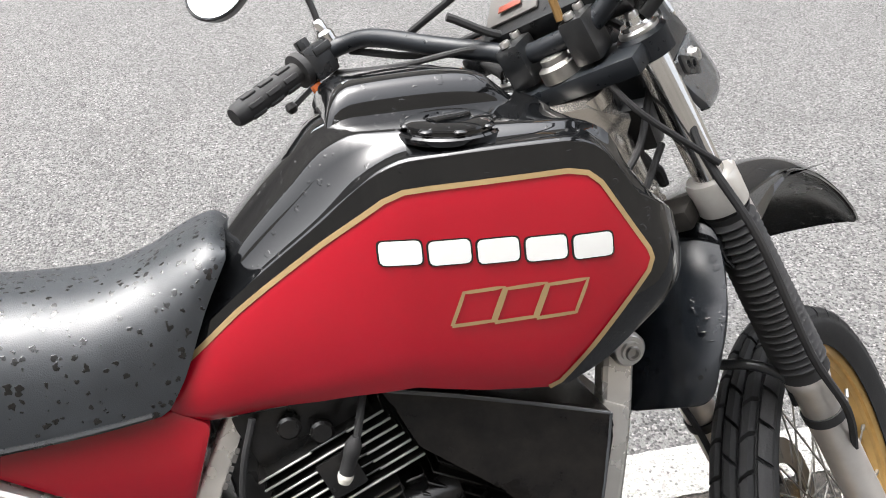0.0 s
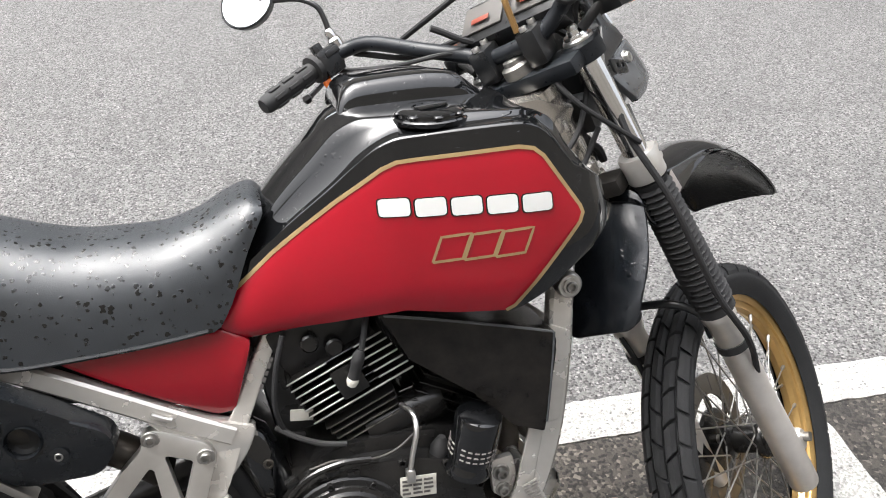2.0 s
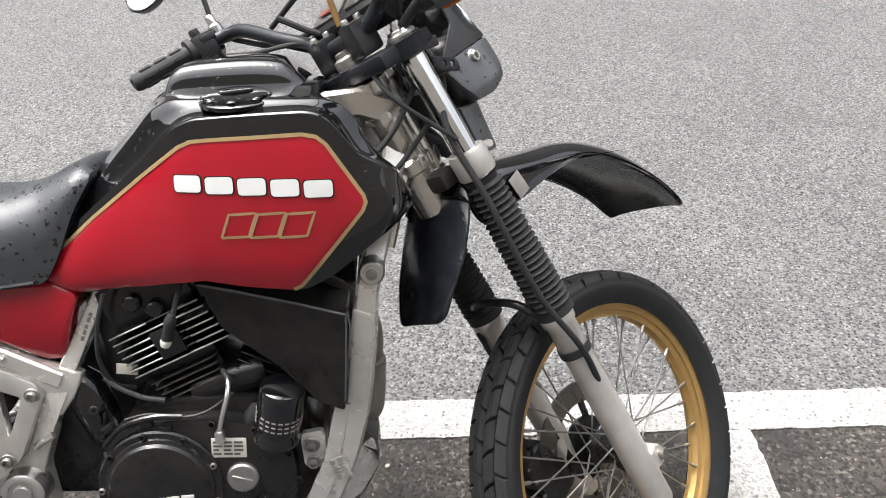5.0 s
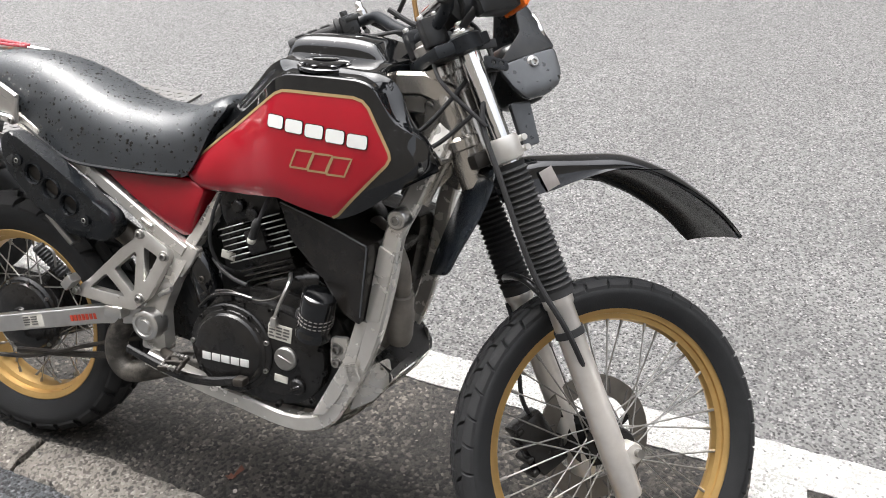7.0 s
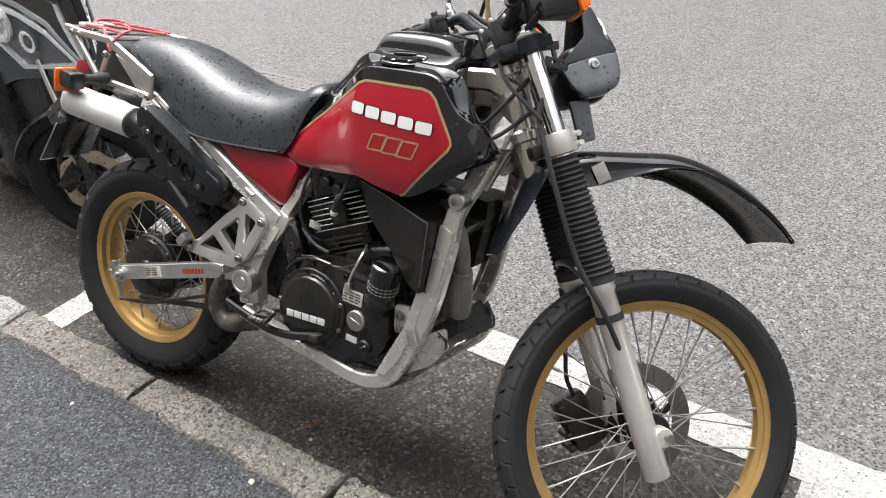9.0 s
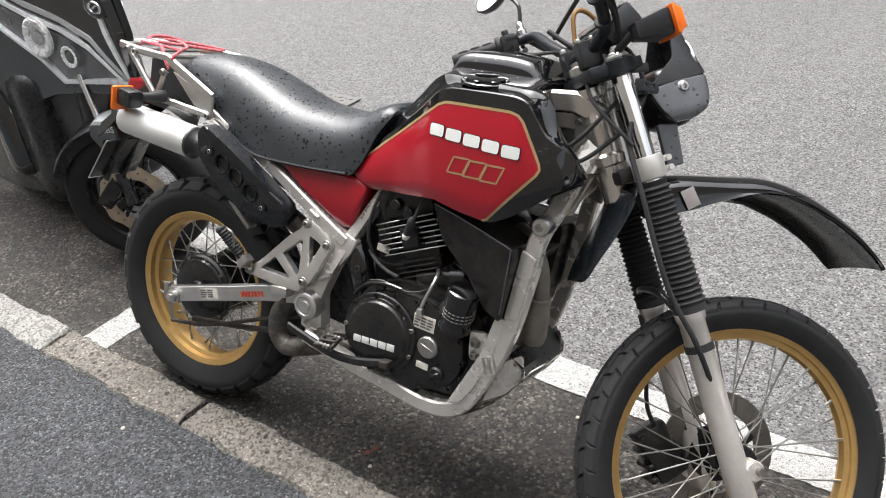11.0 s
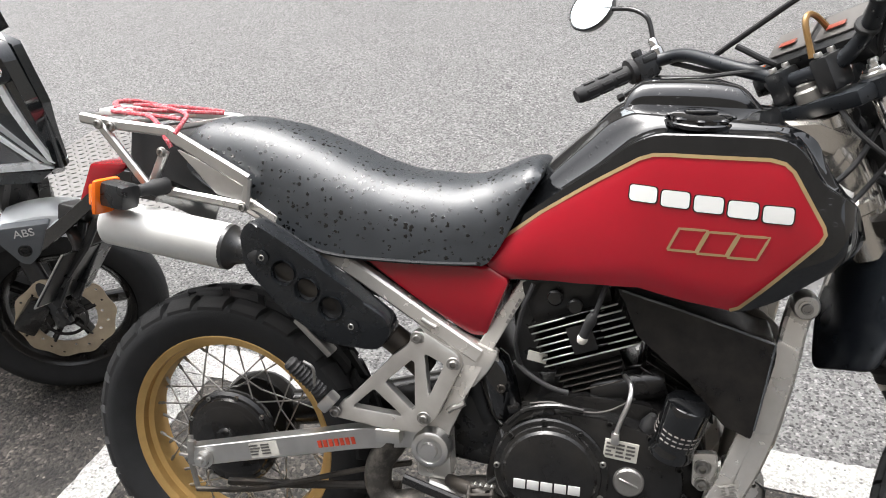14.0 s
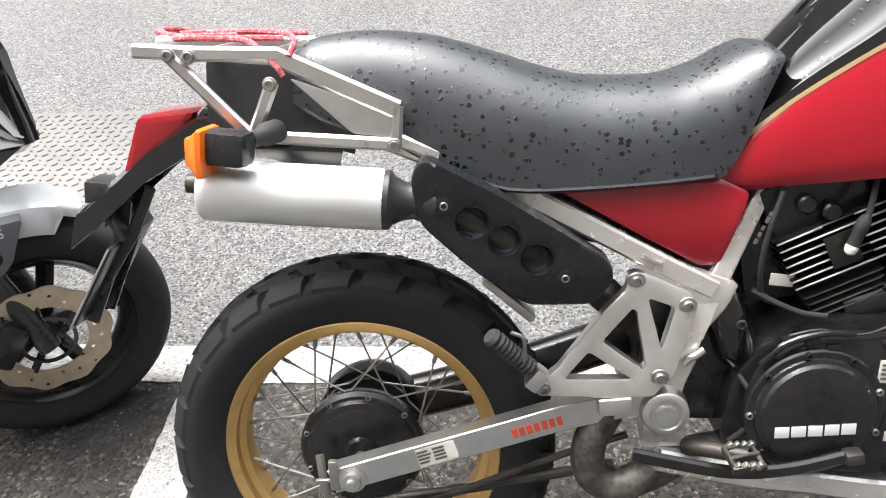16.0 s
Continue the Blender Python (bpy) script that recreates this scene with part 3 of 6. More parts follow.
FORK = Matrix.Translation((1.4585, 0, 0.3135)) @ Matrix.Rotation(radians(-27), 4, 'Y') @ Matrix.Rotation(radians(42), 4, 'Z')


def mirror_y(bm):
    for v in bm.verts:
        v.co.y = -v.co.y
    bmesh.ops.reverse_faces(bm, faces=bm.faces)
    return bm


# fuel tank
TOPZ = [(.535, .80), (.56, .835), (.60, .885), (.65, .942), (.70, .992), (.74, 1.03), (.775, 1.043), (.98, 1.040), (1.012, 1.036), (1.038, 1.027), (1.062, 1.000), (1.085, .960), (1.104, .914), (1.115, .886)]
BOTZ = [(.535, .775), (.555, .758), (.58, .752), (.70, .765), (.80, .782), (.87, .773), (.94, .768), (.985, .785), (1.06, .838), (1.115, .872)]
HALF = [(.535, .100), (.58, .113), (.65, .125), (.72, .150), (.80, .185), (.90, .206), (1.0, .218), (1.06, .215), (1.08, .206), (1.10, .182), (1.115, .145)]
STRIPE = [(.545, .806), (.63, .872), (.72, .937), (.79, .983), (.815, .990), (.965, .995), (.99, .990), (1.0, .982), (1.049, .900), (1.115, .880)]


RIDGE = [(.55, .012), (.70, .018), (.79, .028), (.99, .030), (1.05, .058), (1.085, .050), (1.115, .020)]        # height of the shoulder ridge over the gold line


def tank_side(x, z):
    """Half width of the tank's flank."""
    zb, zs = ease(BOTZ, x), ease(STRIPE, x) + ease(RIDGE, x)
    t = min(max((z - zb) / max(zs - zb, .01), 0), 1)
    return ease(HALF, x) - .012 * t * t - .006 * max(0, .12 - t) / .12 + .006 * math.sin(math.pi * min(t * 1.1, 1))


def tank():
    bm = bmesh.new()
    cols = []
    xs = [.535 + .58 * (i / 58) for i in range(59)]
    for x in xs:
        zb, zt = ease(BOTZ, x), ease(TOPZ, x)
        zs = min(ease(STRIPE, x) + ease(RIDGE, x), zt - .004)
        w = ease(HALF, x)
        row = [(w * .55, zb + .004), (w - .03, zb)]
        for k in range(9):
            z = zb + (zs - zb) * k / 8
            row.append((tank_side(x, z), z))
        ws = tank_side(x, zs)
        # a rounded crease over the flank, a hollow sloping shoulder, a softer rim, then the top
        rise = max(zt - zs, .004)
        wide = min(.036 - .10 * max(0, .80 - x), .016 + rise * .8)
        slope = math.atan2(rise, wide)
        c = min(.011, rise * .8)
        for k in range(1, 6):
            a = (math.pi / 2 - slope) * k / 5
            row.append((ws - c * (1 - math.cos(a)), zs - c * .6 + c * math.sin(a)))
        y0, z0 = row[-1]
        y1, z1 = ws - c - wide, zt - .0015
        for k in (.2, .4, .6, .8):
            row.append((y0 + (y1 - y0) * k, z0 + (z1 - z0) * (k - .24 * math.sin(math.pi * k))))
        row += [(y1 + .003, z1 - .0012), (y1 - .002, zt), (y1 - .008, zt + .0010), (y1 * .86, zt + .0035), (y1 * .72, zt + .006), (y1 * .58, zt + .0105 + .03 * max(0, .78 - x)), (y1 * .42, zt + .014 + .05 * max(0, .78 - x)), (y1 * .2, zt + .016 + .06 * max(0, .78 - x)), (0, zt + .017 + .06 * max(0, .78 - x))]
        right = [bm.verts.new((x, -y, z)) for y, z in row]
        left = [bm.verts.new((x, y, z)) for y, z in row[:-1]]
        cols.append(right + left[::-1])
    for a, b in zip(cols, cols[1:]):
        for k in range(len(a) - 1):
            bm.faces.new((a[k], b[k], b[k + 1], a[k + 1]))
    bm.faces.new(cols[0]); bm.faces.new(cols[-1][::-1])
    # the front splits into two lobes beside the steering head
    for v in bm.verts:
        if v.co.x > .985:
            u = min(max((abs(v.co.y) / ease(HALF, v.co.x) - .52) / .33, 0), 1)
            v.co.x = .985 + (v.co.x - .985) * (.08 + .92 * u * u * (3 - 2 * u))
    return bm


UPPER = [(.542, .782), (.546, .803), (.63, .872), (.72, .937), (.785, .981), (.805, .989), (.83, .991), (.965, .996), (.985, .992), (.998, .981), (1.045, .908), (1.049, .898)]
LOWER = [(.542, .775), (.548, .763), (.556, .757), (.58, .752), (.70, .765), (.80, .782), (.87, .773), (.935, .769), (.945, .774), (1.045, .888), (1.049, .896)]


def flank_panel(off, sign):
    bm = bmesh.new()
    cols = []
    n = 84
    for i in range(n + 1):
        x = .542 + .507 * i / n
        lo, hi = lerp(LOWER, x), lerp(UPPER, x)
        cols.append([bm.verts.new((x, sign * (tank_side(x, lo + (hi - lo) * k / 14) + off * (1 if 0 < k < 14 else .2)), lo + (hi - lo) * k / 14)) for k in range(15)])
    for a, b in zip(cols, cols[1:]):
        for k in range(14):
            bm.faces.new((a[k], b[k], b[k + 1], a[k + 1]))
    return bm


def flank_ribbon(pts, w, off, sign, close=False):
    """A flat band laid on the tank's flank along (x, z) points."""
    p = [Vector(q).to_2d() for q in pts]
    dense = []
    for a, b in zip(p, p[1:]):
        k = max(1, int((b - a).length / .008))
        dense += [a.lerp(b, j / k) for j in range(k)]
    dense.append(p[-1])
    bm = bmesh.new()
    prev = None
    for i, q in enumerate(dense):
        d = (dense[min(i + 1, len(dense) - 1)] - dense[max(i - 1, 0)]).normalized()
        nrm = Vector((-d.y, d.x)) * w / 2
        cur = [bm.verts.new((c.x, sign * (tank_side(c.x, c.y) + off), c.y)) for c in (q + nrm, q - nrm)]
        if prev:
            bm.faces.new((prev[0], cur[0], cur[1], prev[1]))
        prev = cur
    return bm


def flank_shape(outline, off, sign=-1):
    """A flat decal of (x, z) outline laid on the flank."""
    bm = bmesh.new()
    c = Vector((sum(p[0] for p in outline) / len(outline), sum(p[1] for p in outline) / len(outline)))
    rings = []
    for s in (1.0, .55):
        rings.append([bm.verts.new((c.x + (x - c.x) * s, sign * (tank_side(c.x + (x - c.x) * s, c.y + (z - c.y) * s) + off), c.y + (z - c.y) * s)) for x, z in outline])
    n = len(outline)
    for k in range(n):
        bm.faces.new((rings[0][k], rings[0][(k + 1) % n], rings[1][(k + 1) % n], rings[1][k]))
    bm.faces.new(rings[1])
    return bm


fuel_tank = part("fuel_tank", tank(), M_BLACK, bike, "black fuel tank with red flanks", 46)
outline = [p for p in UPPER[1:-1]] + [(1.048, .898)] + [(1.043, .886), (.947, .776), (.935, .770)]
for sign in (-1, 1):
    part("flank_panel", flank_panel(.0016, sign), M_RED, fuel_tank, "glossy red side of the tank")
    part("pinstripe", flank_ribbon(outline, .0054, .0024, sign), M_GOLD_LINE, fuel_tank, "thin gold line")
# maker's mark: five white blocks edged in black, below it three gold frames
x0, w, gap = .775, .0405, .0065
for i in range(5):
    a, b = x0 + i * (w + gap), x0 + i * (w + gap) + w
    zl, zh = .9185 - .0024 * i, .9425 - .0024 * i
    pts = round_poly([(a, zl), (b, zl), (b, zh), (a, zh)], .006, 3)
    big = [((a + b) / 2 + (x - (a + b) / 2) * 1.09, (zl + zh) / 2 + (z - (zl + zh) / 2) * 1.10) for x, z in pts]
    part("mark_edge", flank_shape(big, .0030), M_BLACK, fuel_tank)
    part("mark_block", flank_shape(pts, .0040), M_WHITE, fuel_tank, "plain white block of the maker's mark")
for i in range(3):
    a = .838 + i * .042
    pts = [(a, .852), (a + .040, .852 + .002), (a + .054, .888), (a + .014, .886)]
    part("model_mark", flank_ribbon(pts + [pts[0]], .0038, .0034, -1), M_GOLD_LINE, fuel_tank, "gold outlined block")

# raised cover on the tank's top, filler cap
hump = bmesh.new()
sec = [(.746, .004), (.750, .020), (.762, .037), (.785, .044), (.88, .048), (.925, .044), (.950, .026), (.975, .0)]
cols = []
for x in [.746, .7475, .750, .754, .759, .766, .776] + [.79 + .185 * i / 20 for i in range(21)]:
    h, zt = ease(sec, x), ease(TOPZ, x) + .002
    cols.append([hump.verts.new((x, y, zt + h * k)) for y, k in ((-.071, -.1), (-.067, .45), (-.062, .76), (-.055, .92), (-.044, .99), (-.02, 1.03), (.04, 1.06), (.10, 1.02), (.12, .92), (.132, .7), (.142, -.1))])
for a, b in zip(cols, cols[1:]):
    for k in range(10):
        hump.faces.new((a[k], b[k], b[k + 1], a[k + 1]))
hump.faces.new(cols[0])
bmesh.ops.recalc_face_normals(hump, faces=hump.faces[:])
part("tank_cover", hump, M_BLACK, fuel_tank, "raised black cover on the tank top", 55)
cap_m = pose(.868, -.128, 1.0375, 7, 0, 0) @ Matrix.Diagonal((1, 1, .62, 1))
cap = lathe([(.054, -.006), (.055, .004), (.052, .007), (.046, .007), (.045, .012), (.047, .014), (.046, .018), (.040, .021), (.026, .022), (.025, .019), (0, .019)], cap_m, 32)
for k in range(8):
    box((.012, .014, .008), cap_m @ Matrix.Rotation(k * math.pi / 4, 4, 'Z') @ pose(.0455, 0, .014), .003, 1, cap)
box((.048, .016, .008), cap_m @ pose(0, 0, .0225, 0, 0, 25), .003, 2, cap)
part("filler_cap", cap, M_BLACK, fuel_tank, "round ribbed black filler cap", 30)

# seat
SEAT_TOP = [(-.065, .935), (-.045, .968), (-.01, .984), (.05, .988), (.13, .980), (.24, .948), (.30, .926), (.38, .907), (.47, .904), (.53, .918), (.585, .944), (.612, .950), (.626, .938)]
SEAT_BOT = [(-.065, .915), (-.03, .885), (.0, .868), (.10, .832), (.19, .790), (.25, .768), (.30, .765), (.54, .774), (.565, .805), (.60, .880), (.626, .925)]
SEAT_HALF = [(-.065, .070), (-.045, .086), (0, .100), (.10, .114), (.20, .127), (.30, .134), (.45, .132), (.54, .124), (.60, .112), (.626, .095)]


def seat():
    bm = bmesh.new()
    cols = []
    for i in range(72):
        x = -.065 + .691 * i / 71
        zt, zb, w = ease(SEAT_TOP, x), ease(SEAT_BOT, x), ease(SEAT_HALF, x)
        h = zt - zb
        row = []
        for k in range(25):
            a = math.pi * k / 24
            c, s = math.cos(a), math.sin(a)
            y = -w * math.copysign(abs(c) ** .62, c)
            z = zb + h * (abs(s) ** .56)
            row.append(bm.verts.new((x, y * (1 - .04 * (z - zb) / max(h, .01)), z)))
        cols.append(row)
    for a, b in zip(cols, cols[1:]):
        for k in range(24):
            bm.faces.new((a[k], b[k], b[k + 1], a[k + 1]))
        bm.faces.new((a[0], a[24], b[24], b[0]))
    bm.faces.new(cols[0]); bm.faces.new(cols[-1])
    return bm


seat_ob = part("seat", seat(), M_SEAT, bike, "long black vinyl seat spotted with rain", 50)
for sign in (-1, 1):
    pts = [V(x, sign * (ease(SEAT_HALF, x) + .001), ease(SEAT_BOT, x) + .004) for x in [-.03 + .56 * i / 22 for i in range(23)]]
    part("seat_piping", sweep(bmesh.new(), pts, circle(.0035, 6), (0, 0, 1)), M_PLASTIC, seat_ob)

# side panels
for sign in (-1, 1):
    bm = plate(round_poly([(.318, .763), (.545, .772), (.586, .750), (.549, .643), (.522, .641)], .010), [], -.113, .06, .006)
    bmesh.ops.triangulate(bm, faces=bm.faces[:])
    for _ in range(3):
        bmesh.ops.subdivide_edges(bm, edges=[e for e in bm.edges if e.calc_length() > .022], cuts=1)
        bmesh.ops.triangulate(bm, faces=bm.faces[:])
    for v in bm.verts:
        if v.co.y < -.08:                # the skin bulges, and turns in along its upper edge
            v.co.y += .010 - .016 * math.sin(math.pi * min(max((v.co.z - .63) / .15, 0), 1)) ** .8
    if sign > 0:
        mirror_y(bm)
    part("side_panel", bm, M_RED, bike, "red triangular side panel below the seat")

# frame
for sign in (-1, 1):
    def side(bm):
        return mirror_y(bm) if sign > 0 else bm
    part("seat_rail", side(beam([(.09, -.105, .843), (.20, -.11, .795), (.30, -.11, .745), (.47, -.112, .648), (.540, -.112, .610)], .030, .026, True)), M_FRAME, bike, "silver painted box-section rail")
    up = plate(round_poly([(.604, .752), (.628, .752), (.552, .600), (.520, .530), (.516, .512), (.496, .462), (.503, .368), (.438, .368), (.441, .462), (.482, .522), (.520, .600)], .010), [], -.140, .036, .004, lambda x, z: max(0, z - .50) * .2)
    up_ob = part("frame_upright", side(up), M_FRAME, bike, "silver frame upright at the swingarm pivot")
    path = [(1.095, -.045, .945), (1.06, -.105, .815), (1.038, -.142, .740), (1.030, -.146, .66), (1.011, -.148, .545), (.984, -.146, .455), (.950, -.143, .378), (.916, -.14, .320), (.868, -.135, .290), (.80, -.13, .282), (.69, -.13, .300), (.60, -.13, .313), (.46, -.14, .352)]
    part("down_tube", side(beam(path, .037, .030, True, c=.0045)), M_FRAME, bike, "silver frame tube cradling the engine")
    sl = plate(round_poly([(1.014, .718), (1.048, .702), (1.024, .560), (.994, .557)], .006), [], -.1650, .006, .002)
    part("tube_sleeve", side(sl), M_FRAME, bike, "silver sleeve welded on the frame tube")
    st_ = plate(round_poly([(.974, .556), (1.000, .556), (.974, .450), (.942, .372), (.912, .328), (.885, .325), (.914, .385), (.950, .460)], .005), [], -.1632, .006, .002)
    part("tube_gusset", side(st_), M_FRAME, bike, "stepped silver gusset of the frame tube")
    part("head_gusset", side(beam([(1.10, -.035, .955), (1.055, -.10, .80)], .06, .02, False)), M_HEAD, bike)
    if sign < 0:
        lb = lathe([(.036, -.024), (.036, -.004), (.034, 0), (.034, .010), (.029, .014), (.024, .014), (.022, .011), (.016, .011), (.014, .016), (0, .016)], on_side(.467, -.154, .436), 28)
        part("pivot_cap", lb, M_ALU, up_ob, "round silver pivot cap")
        tb = lathe([(.020, -.03), (.020, .004), (.017, .008), (.012, .008), (.012, .014), (.006, .014), (.005, .010), (0, .010)], on_side(1.047, -.160, .774), 24)
        tm = part("tank_mount", tb, M_ALU, bike, "silver mounting bolt with a wide washer")
        bolt("bolt", on_side(1.047, -.172, .774), tm, .009, .006, M_STEEL)
for pts in ([(1.026, -.09, .915), (1.060, -.094, .940), (1.098, -.092, .985), (1.135, -.05, 1.05)], [(1.030, -.088, .925), (1.055, -.092, .900), (1.095, -.092, .918), (1.150, -.05, .98)]):
    part("cable", tube(pts, .0045, 8), M_RUBBER, bike)
# plate that ties the seat rail to the upright
for sign in (-1, 1):
    gs = plate(round_poly([(.425, .655), (.440, .668), (.575, .618), (.560, .585), (.530, .545), (.505, .575)], .008), [], -.122, .022, .003)
    part("frame_gusset", mirror_y(gs) if sign > 0 else gs, M_FRAME, bike, "welded silver gusset plate")
for s in (-1, 1):
    sp_ = beam([(.975, -.062, 1.014), (1.040, -.060, 1.020), (1.098, -.042, 1.000)], .046, .028, False, c=.006)
    part("head_spar", mirror_y(sp_) if s > 0 else sp_, M_HEAD, bike, "silver box spar to the steering head", 30)
    hp = plate(round_poly([(1.046, .992), (1.104, .975), (1.124, .905), (1.098, .862), (1.060, .802), (1.032, .802), (1.048, .900)], .008), [], -.058, .022, .004, lambda x, z: .10 * max(0, x - 1.07))
    part("head_casting", mirror_y(hp) if s > 0 else hp, M_HEAD, bike, "silver gusset below the steering head", 30)
    part("weld_bead", tube([(1.050, s * .0585, .985), (1.075, s * .0575, .978), (1.100, s * .055, .970)], .003, 6), M_ALU, bike)
head = lathe([(.036, -.10), (.036, -.085), (.031, -.08), (.031, .08), (.036, .085), (.036, .10)], along((1.107, 0, .966), (1.070, 0, 1.04)) , 24)
part("steering_head", head, M_HEAD, bike)
part("backbone", beam([(1.08, 0, .985), (.98, 0, .985), (.80, 0, .93), (.62, 0, .80)], .06, .07, True), M_FRAME, bike)
for i, (a, b) in enumerate((((.56, .13, .60), (.56, -.11, .60)), ((.80, .13, .277), (.80, -.13, .277)), ((.98, .14, .44), (.98, -.14, .44)))):
    part("cross_tube", tube([a, b], .014, 10, False), M_FRAME, bike)
# skid plate between the lower tubes: black upright front, underside bent back below it
def skid(rows, thick):
    bm = bmesh.new()
    cols = [[bm.verts.new((x - .05 * max(0, y) + .02 * d, y, z - .14 * max(0, y + .05) * d)) for y in (-.118, -.06, .0, .06, .12, .165)] for x, z, d in rows]
    for a, b in zip(cols, cols[1:]):
        for k in range(5):
            bm.faces.new((a[k], b[k], b[k + 1], a[k + 1]))
    bmesh.ops.solidify(bm, geom=bm.faces[:], thickness=thick)
    return bm


part("skid_plate", skid([(.996, .462, .2), (1.014, .436, 1), (1.016, .414, 1)], .004), M_PLASTIC, bike, "black front of the skid plate")
# bent underside coloured silver to stand for the road reflected in it
part("skid_underside", skid([(1.017, .411, 1), (.985, .362, 1), (.940, .312, .8), (.89, .272, .5), (.82, .258, .2), (.70, .278, 0)], .004), M_FRAME, bike, "underside of the skid plate, silver for the road it reflects")


part("weld_bead", tube([(.494, -.147, .508), (.503, -.146, .516), (.511, -.145, .519), (.523, -.143, .527)], .0055, 8), M_ALU, bike, "rough weld bead on the frame")
part("weld_bead", tube([(.436, -.128, .668), (.450, -.128, .660), (.462, -.128, .655)], .004, 8), M_ALU, bike, "rough weld bead on the frame")


# wheels
def tyre_profile(R, r, w, crown):
    """Half section of a tyre as (radius, across)."""
    pts = [(r - .004, -w * .62), (r + .006, -w * .72)]
    for k in range(13):
        a = math.pi * k / 12
        y = -w * math.cos(a)
        z = r + .012 + (R - r - .012) * (.42 + .58 * math.sin(a) ** crown)
        pts.append((z, y))
    return pts + [(r + .006, w * .72), (r - .004, w * .62)]


def make_wheel(name, centre, R, r, w, crown, rim_w, hub_r, hub_w, parent, block, nblock, spoke_n, label, slant=1.0):
    hub = lathe([(.012, -hub_w), (hub_r * .9, -hub_w), (hub_r, -hub_w + .006), (hub_r, -hub_w + .014), (hub_r * .7, -hub_w + .02), (hub_r * .7, hub_w - .02), (hub_r, hub_w - .014), (hub_r, hub_w - .006), (hub_r * .9, hub_w), (.012, hub_w)], centre, 32)
    wheel = part(name, hub, M_ENGINE, parent, label)
    tyre = part("tyre", lathe(tyre_profile(R - .012, r, w, crown), centre, 96, None, False), M_TYRE, wheel, "worn black block-tread tyre", 50)
    # tread blocks in four rows, leaning to and fro in a zigzag, narrow grooves between them
    ref = {}
    rows = ((-.76, .40, -26, 0), (-.26, .44, 34, .42), (.26, .44, -34, .92), (.76, .40, 26, .5))
    L = 2 * math.pi * R / nblock * block
    groove = .014 if nblock < 30 else .007
    for k in range(nblock):
        for s, (yy, ww, lean_a, turn) in enumerate(rows):
            m = centre @ Matrix.Rotation(2 * math.pi * (k + turn) / nblock, 4, 'Z')
            if s in ref:
                share("tread_block", ref[s], m, tyre)
                continue
            bm = bmesh.new()
            grid = []
            for i in range(5):
                y = w * (yy + (-1 + i / 2) * .5 * ww)
                y = max(min(y, w * .97), -w * .97)
                sn = math.sqrt(max(1 - (y / w) ** 2, 0))
                rad = r + .012 + (R - r - .012) * (.42 + .58 * sn ** crown)
                skew = math.tan(radians(lean_a * slant)) * (y - w * yy)
                rowv = []
                for dx, dr in ((-.5, -groove), (-.47, .0005), (.47, .0005), (.5, -groove)):
                    ang = (dx * L + skew) / R
                    inner = i == (4 if yy < 0 else 0)
                    rr = rad + dr - (.007 if inner or (abs(yy) < .5 and i in (0, 4)) else (.0015 if i in (0, 4) else 0))
                    rowv.append(bm.verts.new((rr * math.cos(ang), rr * math.sin(ang), y)))
                grid.append(rowv)
            for a, b in zip(grid, grid[1:]):
                for j in range(3):
                    bm.faces.new((a[j], a[j + 1], b[j + 1], b[j]))
            bm.faces.new(grid[0]); bm.faces.new(grid[-1][::-1])
            ref[s] = part("tread_block", bm, M_TREAD, tyre, "", 30)
            ref[s].matrix_basis = m
    rimp = [(r, -rim_w), (r + .002, -rim_w + .001), (r + .002, -rim_w + .004), (r - .006, -rim_w + .006), (r - .010, -rim_w * .62), (r - .026, -rim_w * .45), (r - .030, 0),
            (r - .026, rim_w * .45), (r - .010, rim_w * .62), (r - .006, rim_w - .006), (r + .002, rim_w - .004), (r + .002, rim_w - .001), (r, rim_w)]
    rimp = rimp + [(r - .014, rim_w - .006), (r - .018, 0), (r - .014, -rim_w + .006), rimp[0]]
    part("rim", lathe([(a - .0, b) for a, b in rimp], centre, 96, None, False), M_GOLD, wheel, "gold anodised rim", 35)
    sp = {}
    for k in range(spoke_n):
        sgn = 1 if k % 2 else -1
        lead = 1 if (k // 2) % 2 else -1
        ang = 2 * math.pi * k / spoke_n
        if (sgn, lead) not in sp:
            a = V((hub_r - .004) * math.cos(lead * .95), (hub_r - .004) * math.sin(lead * .95), sgn * (hub_w - .012))
            b = V(r - .026, 0, sgn * .008)
            bm = tube([a, b], .0017, 6, False)
            lathe([(.0036, 0), (.0036, .016), (.0028, .018), (0, .018)], along(b, a), 6, bm)
            o = part("spoke", bm, M_STEEL, wheel)
            o.matrix_basis = centre @ Matrix.Rotation(ang, 4, 'Z')
            sp[sgn, lead] = o
        else:
            share("spoke", sp[sgn, lead], centre @ Matrix.Rotation(ang, 4, 'Z'), wheel)
    return wheel


AXLE = Matrix.Rotation(radians(90), 4, 'X')
rear_m = Matrix.Translation((0, 0, .32)) @ AXLE
rear_wheel = make_wheel("rear_wheel", rear_m, .322, .226, .068, .55, .048, .085, .055, bike, .80, 25, 36, "rear wheel with a gold rim and black drum hub")
drum = lathe([(.012, .02), (.100, .02), (.104, .026), (.104, .040), (.098, .046), (.092, .046), (.088, .052), (.060, .058), (.030, .058), (.026, .066), (0, .066)], rear_m, 40)
part("brake_drum", drum, M_ENGINE, rear_wheel, "round black drum brake")
for k in range(9):
    a = 2 * math.pi * k / 9
    bolt("bolt", rear_m @ pose(.096 * math.cos(a), .096 * math.sin(a), .044), rear_wheel, .005, .006)
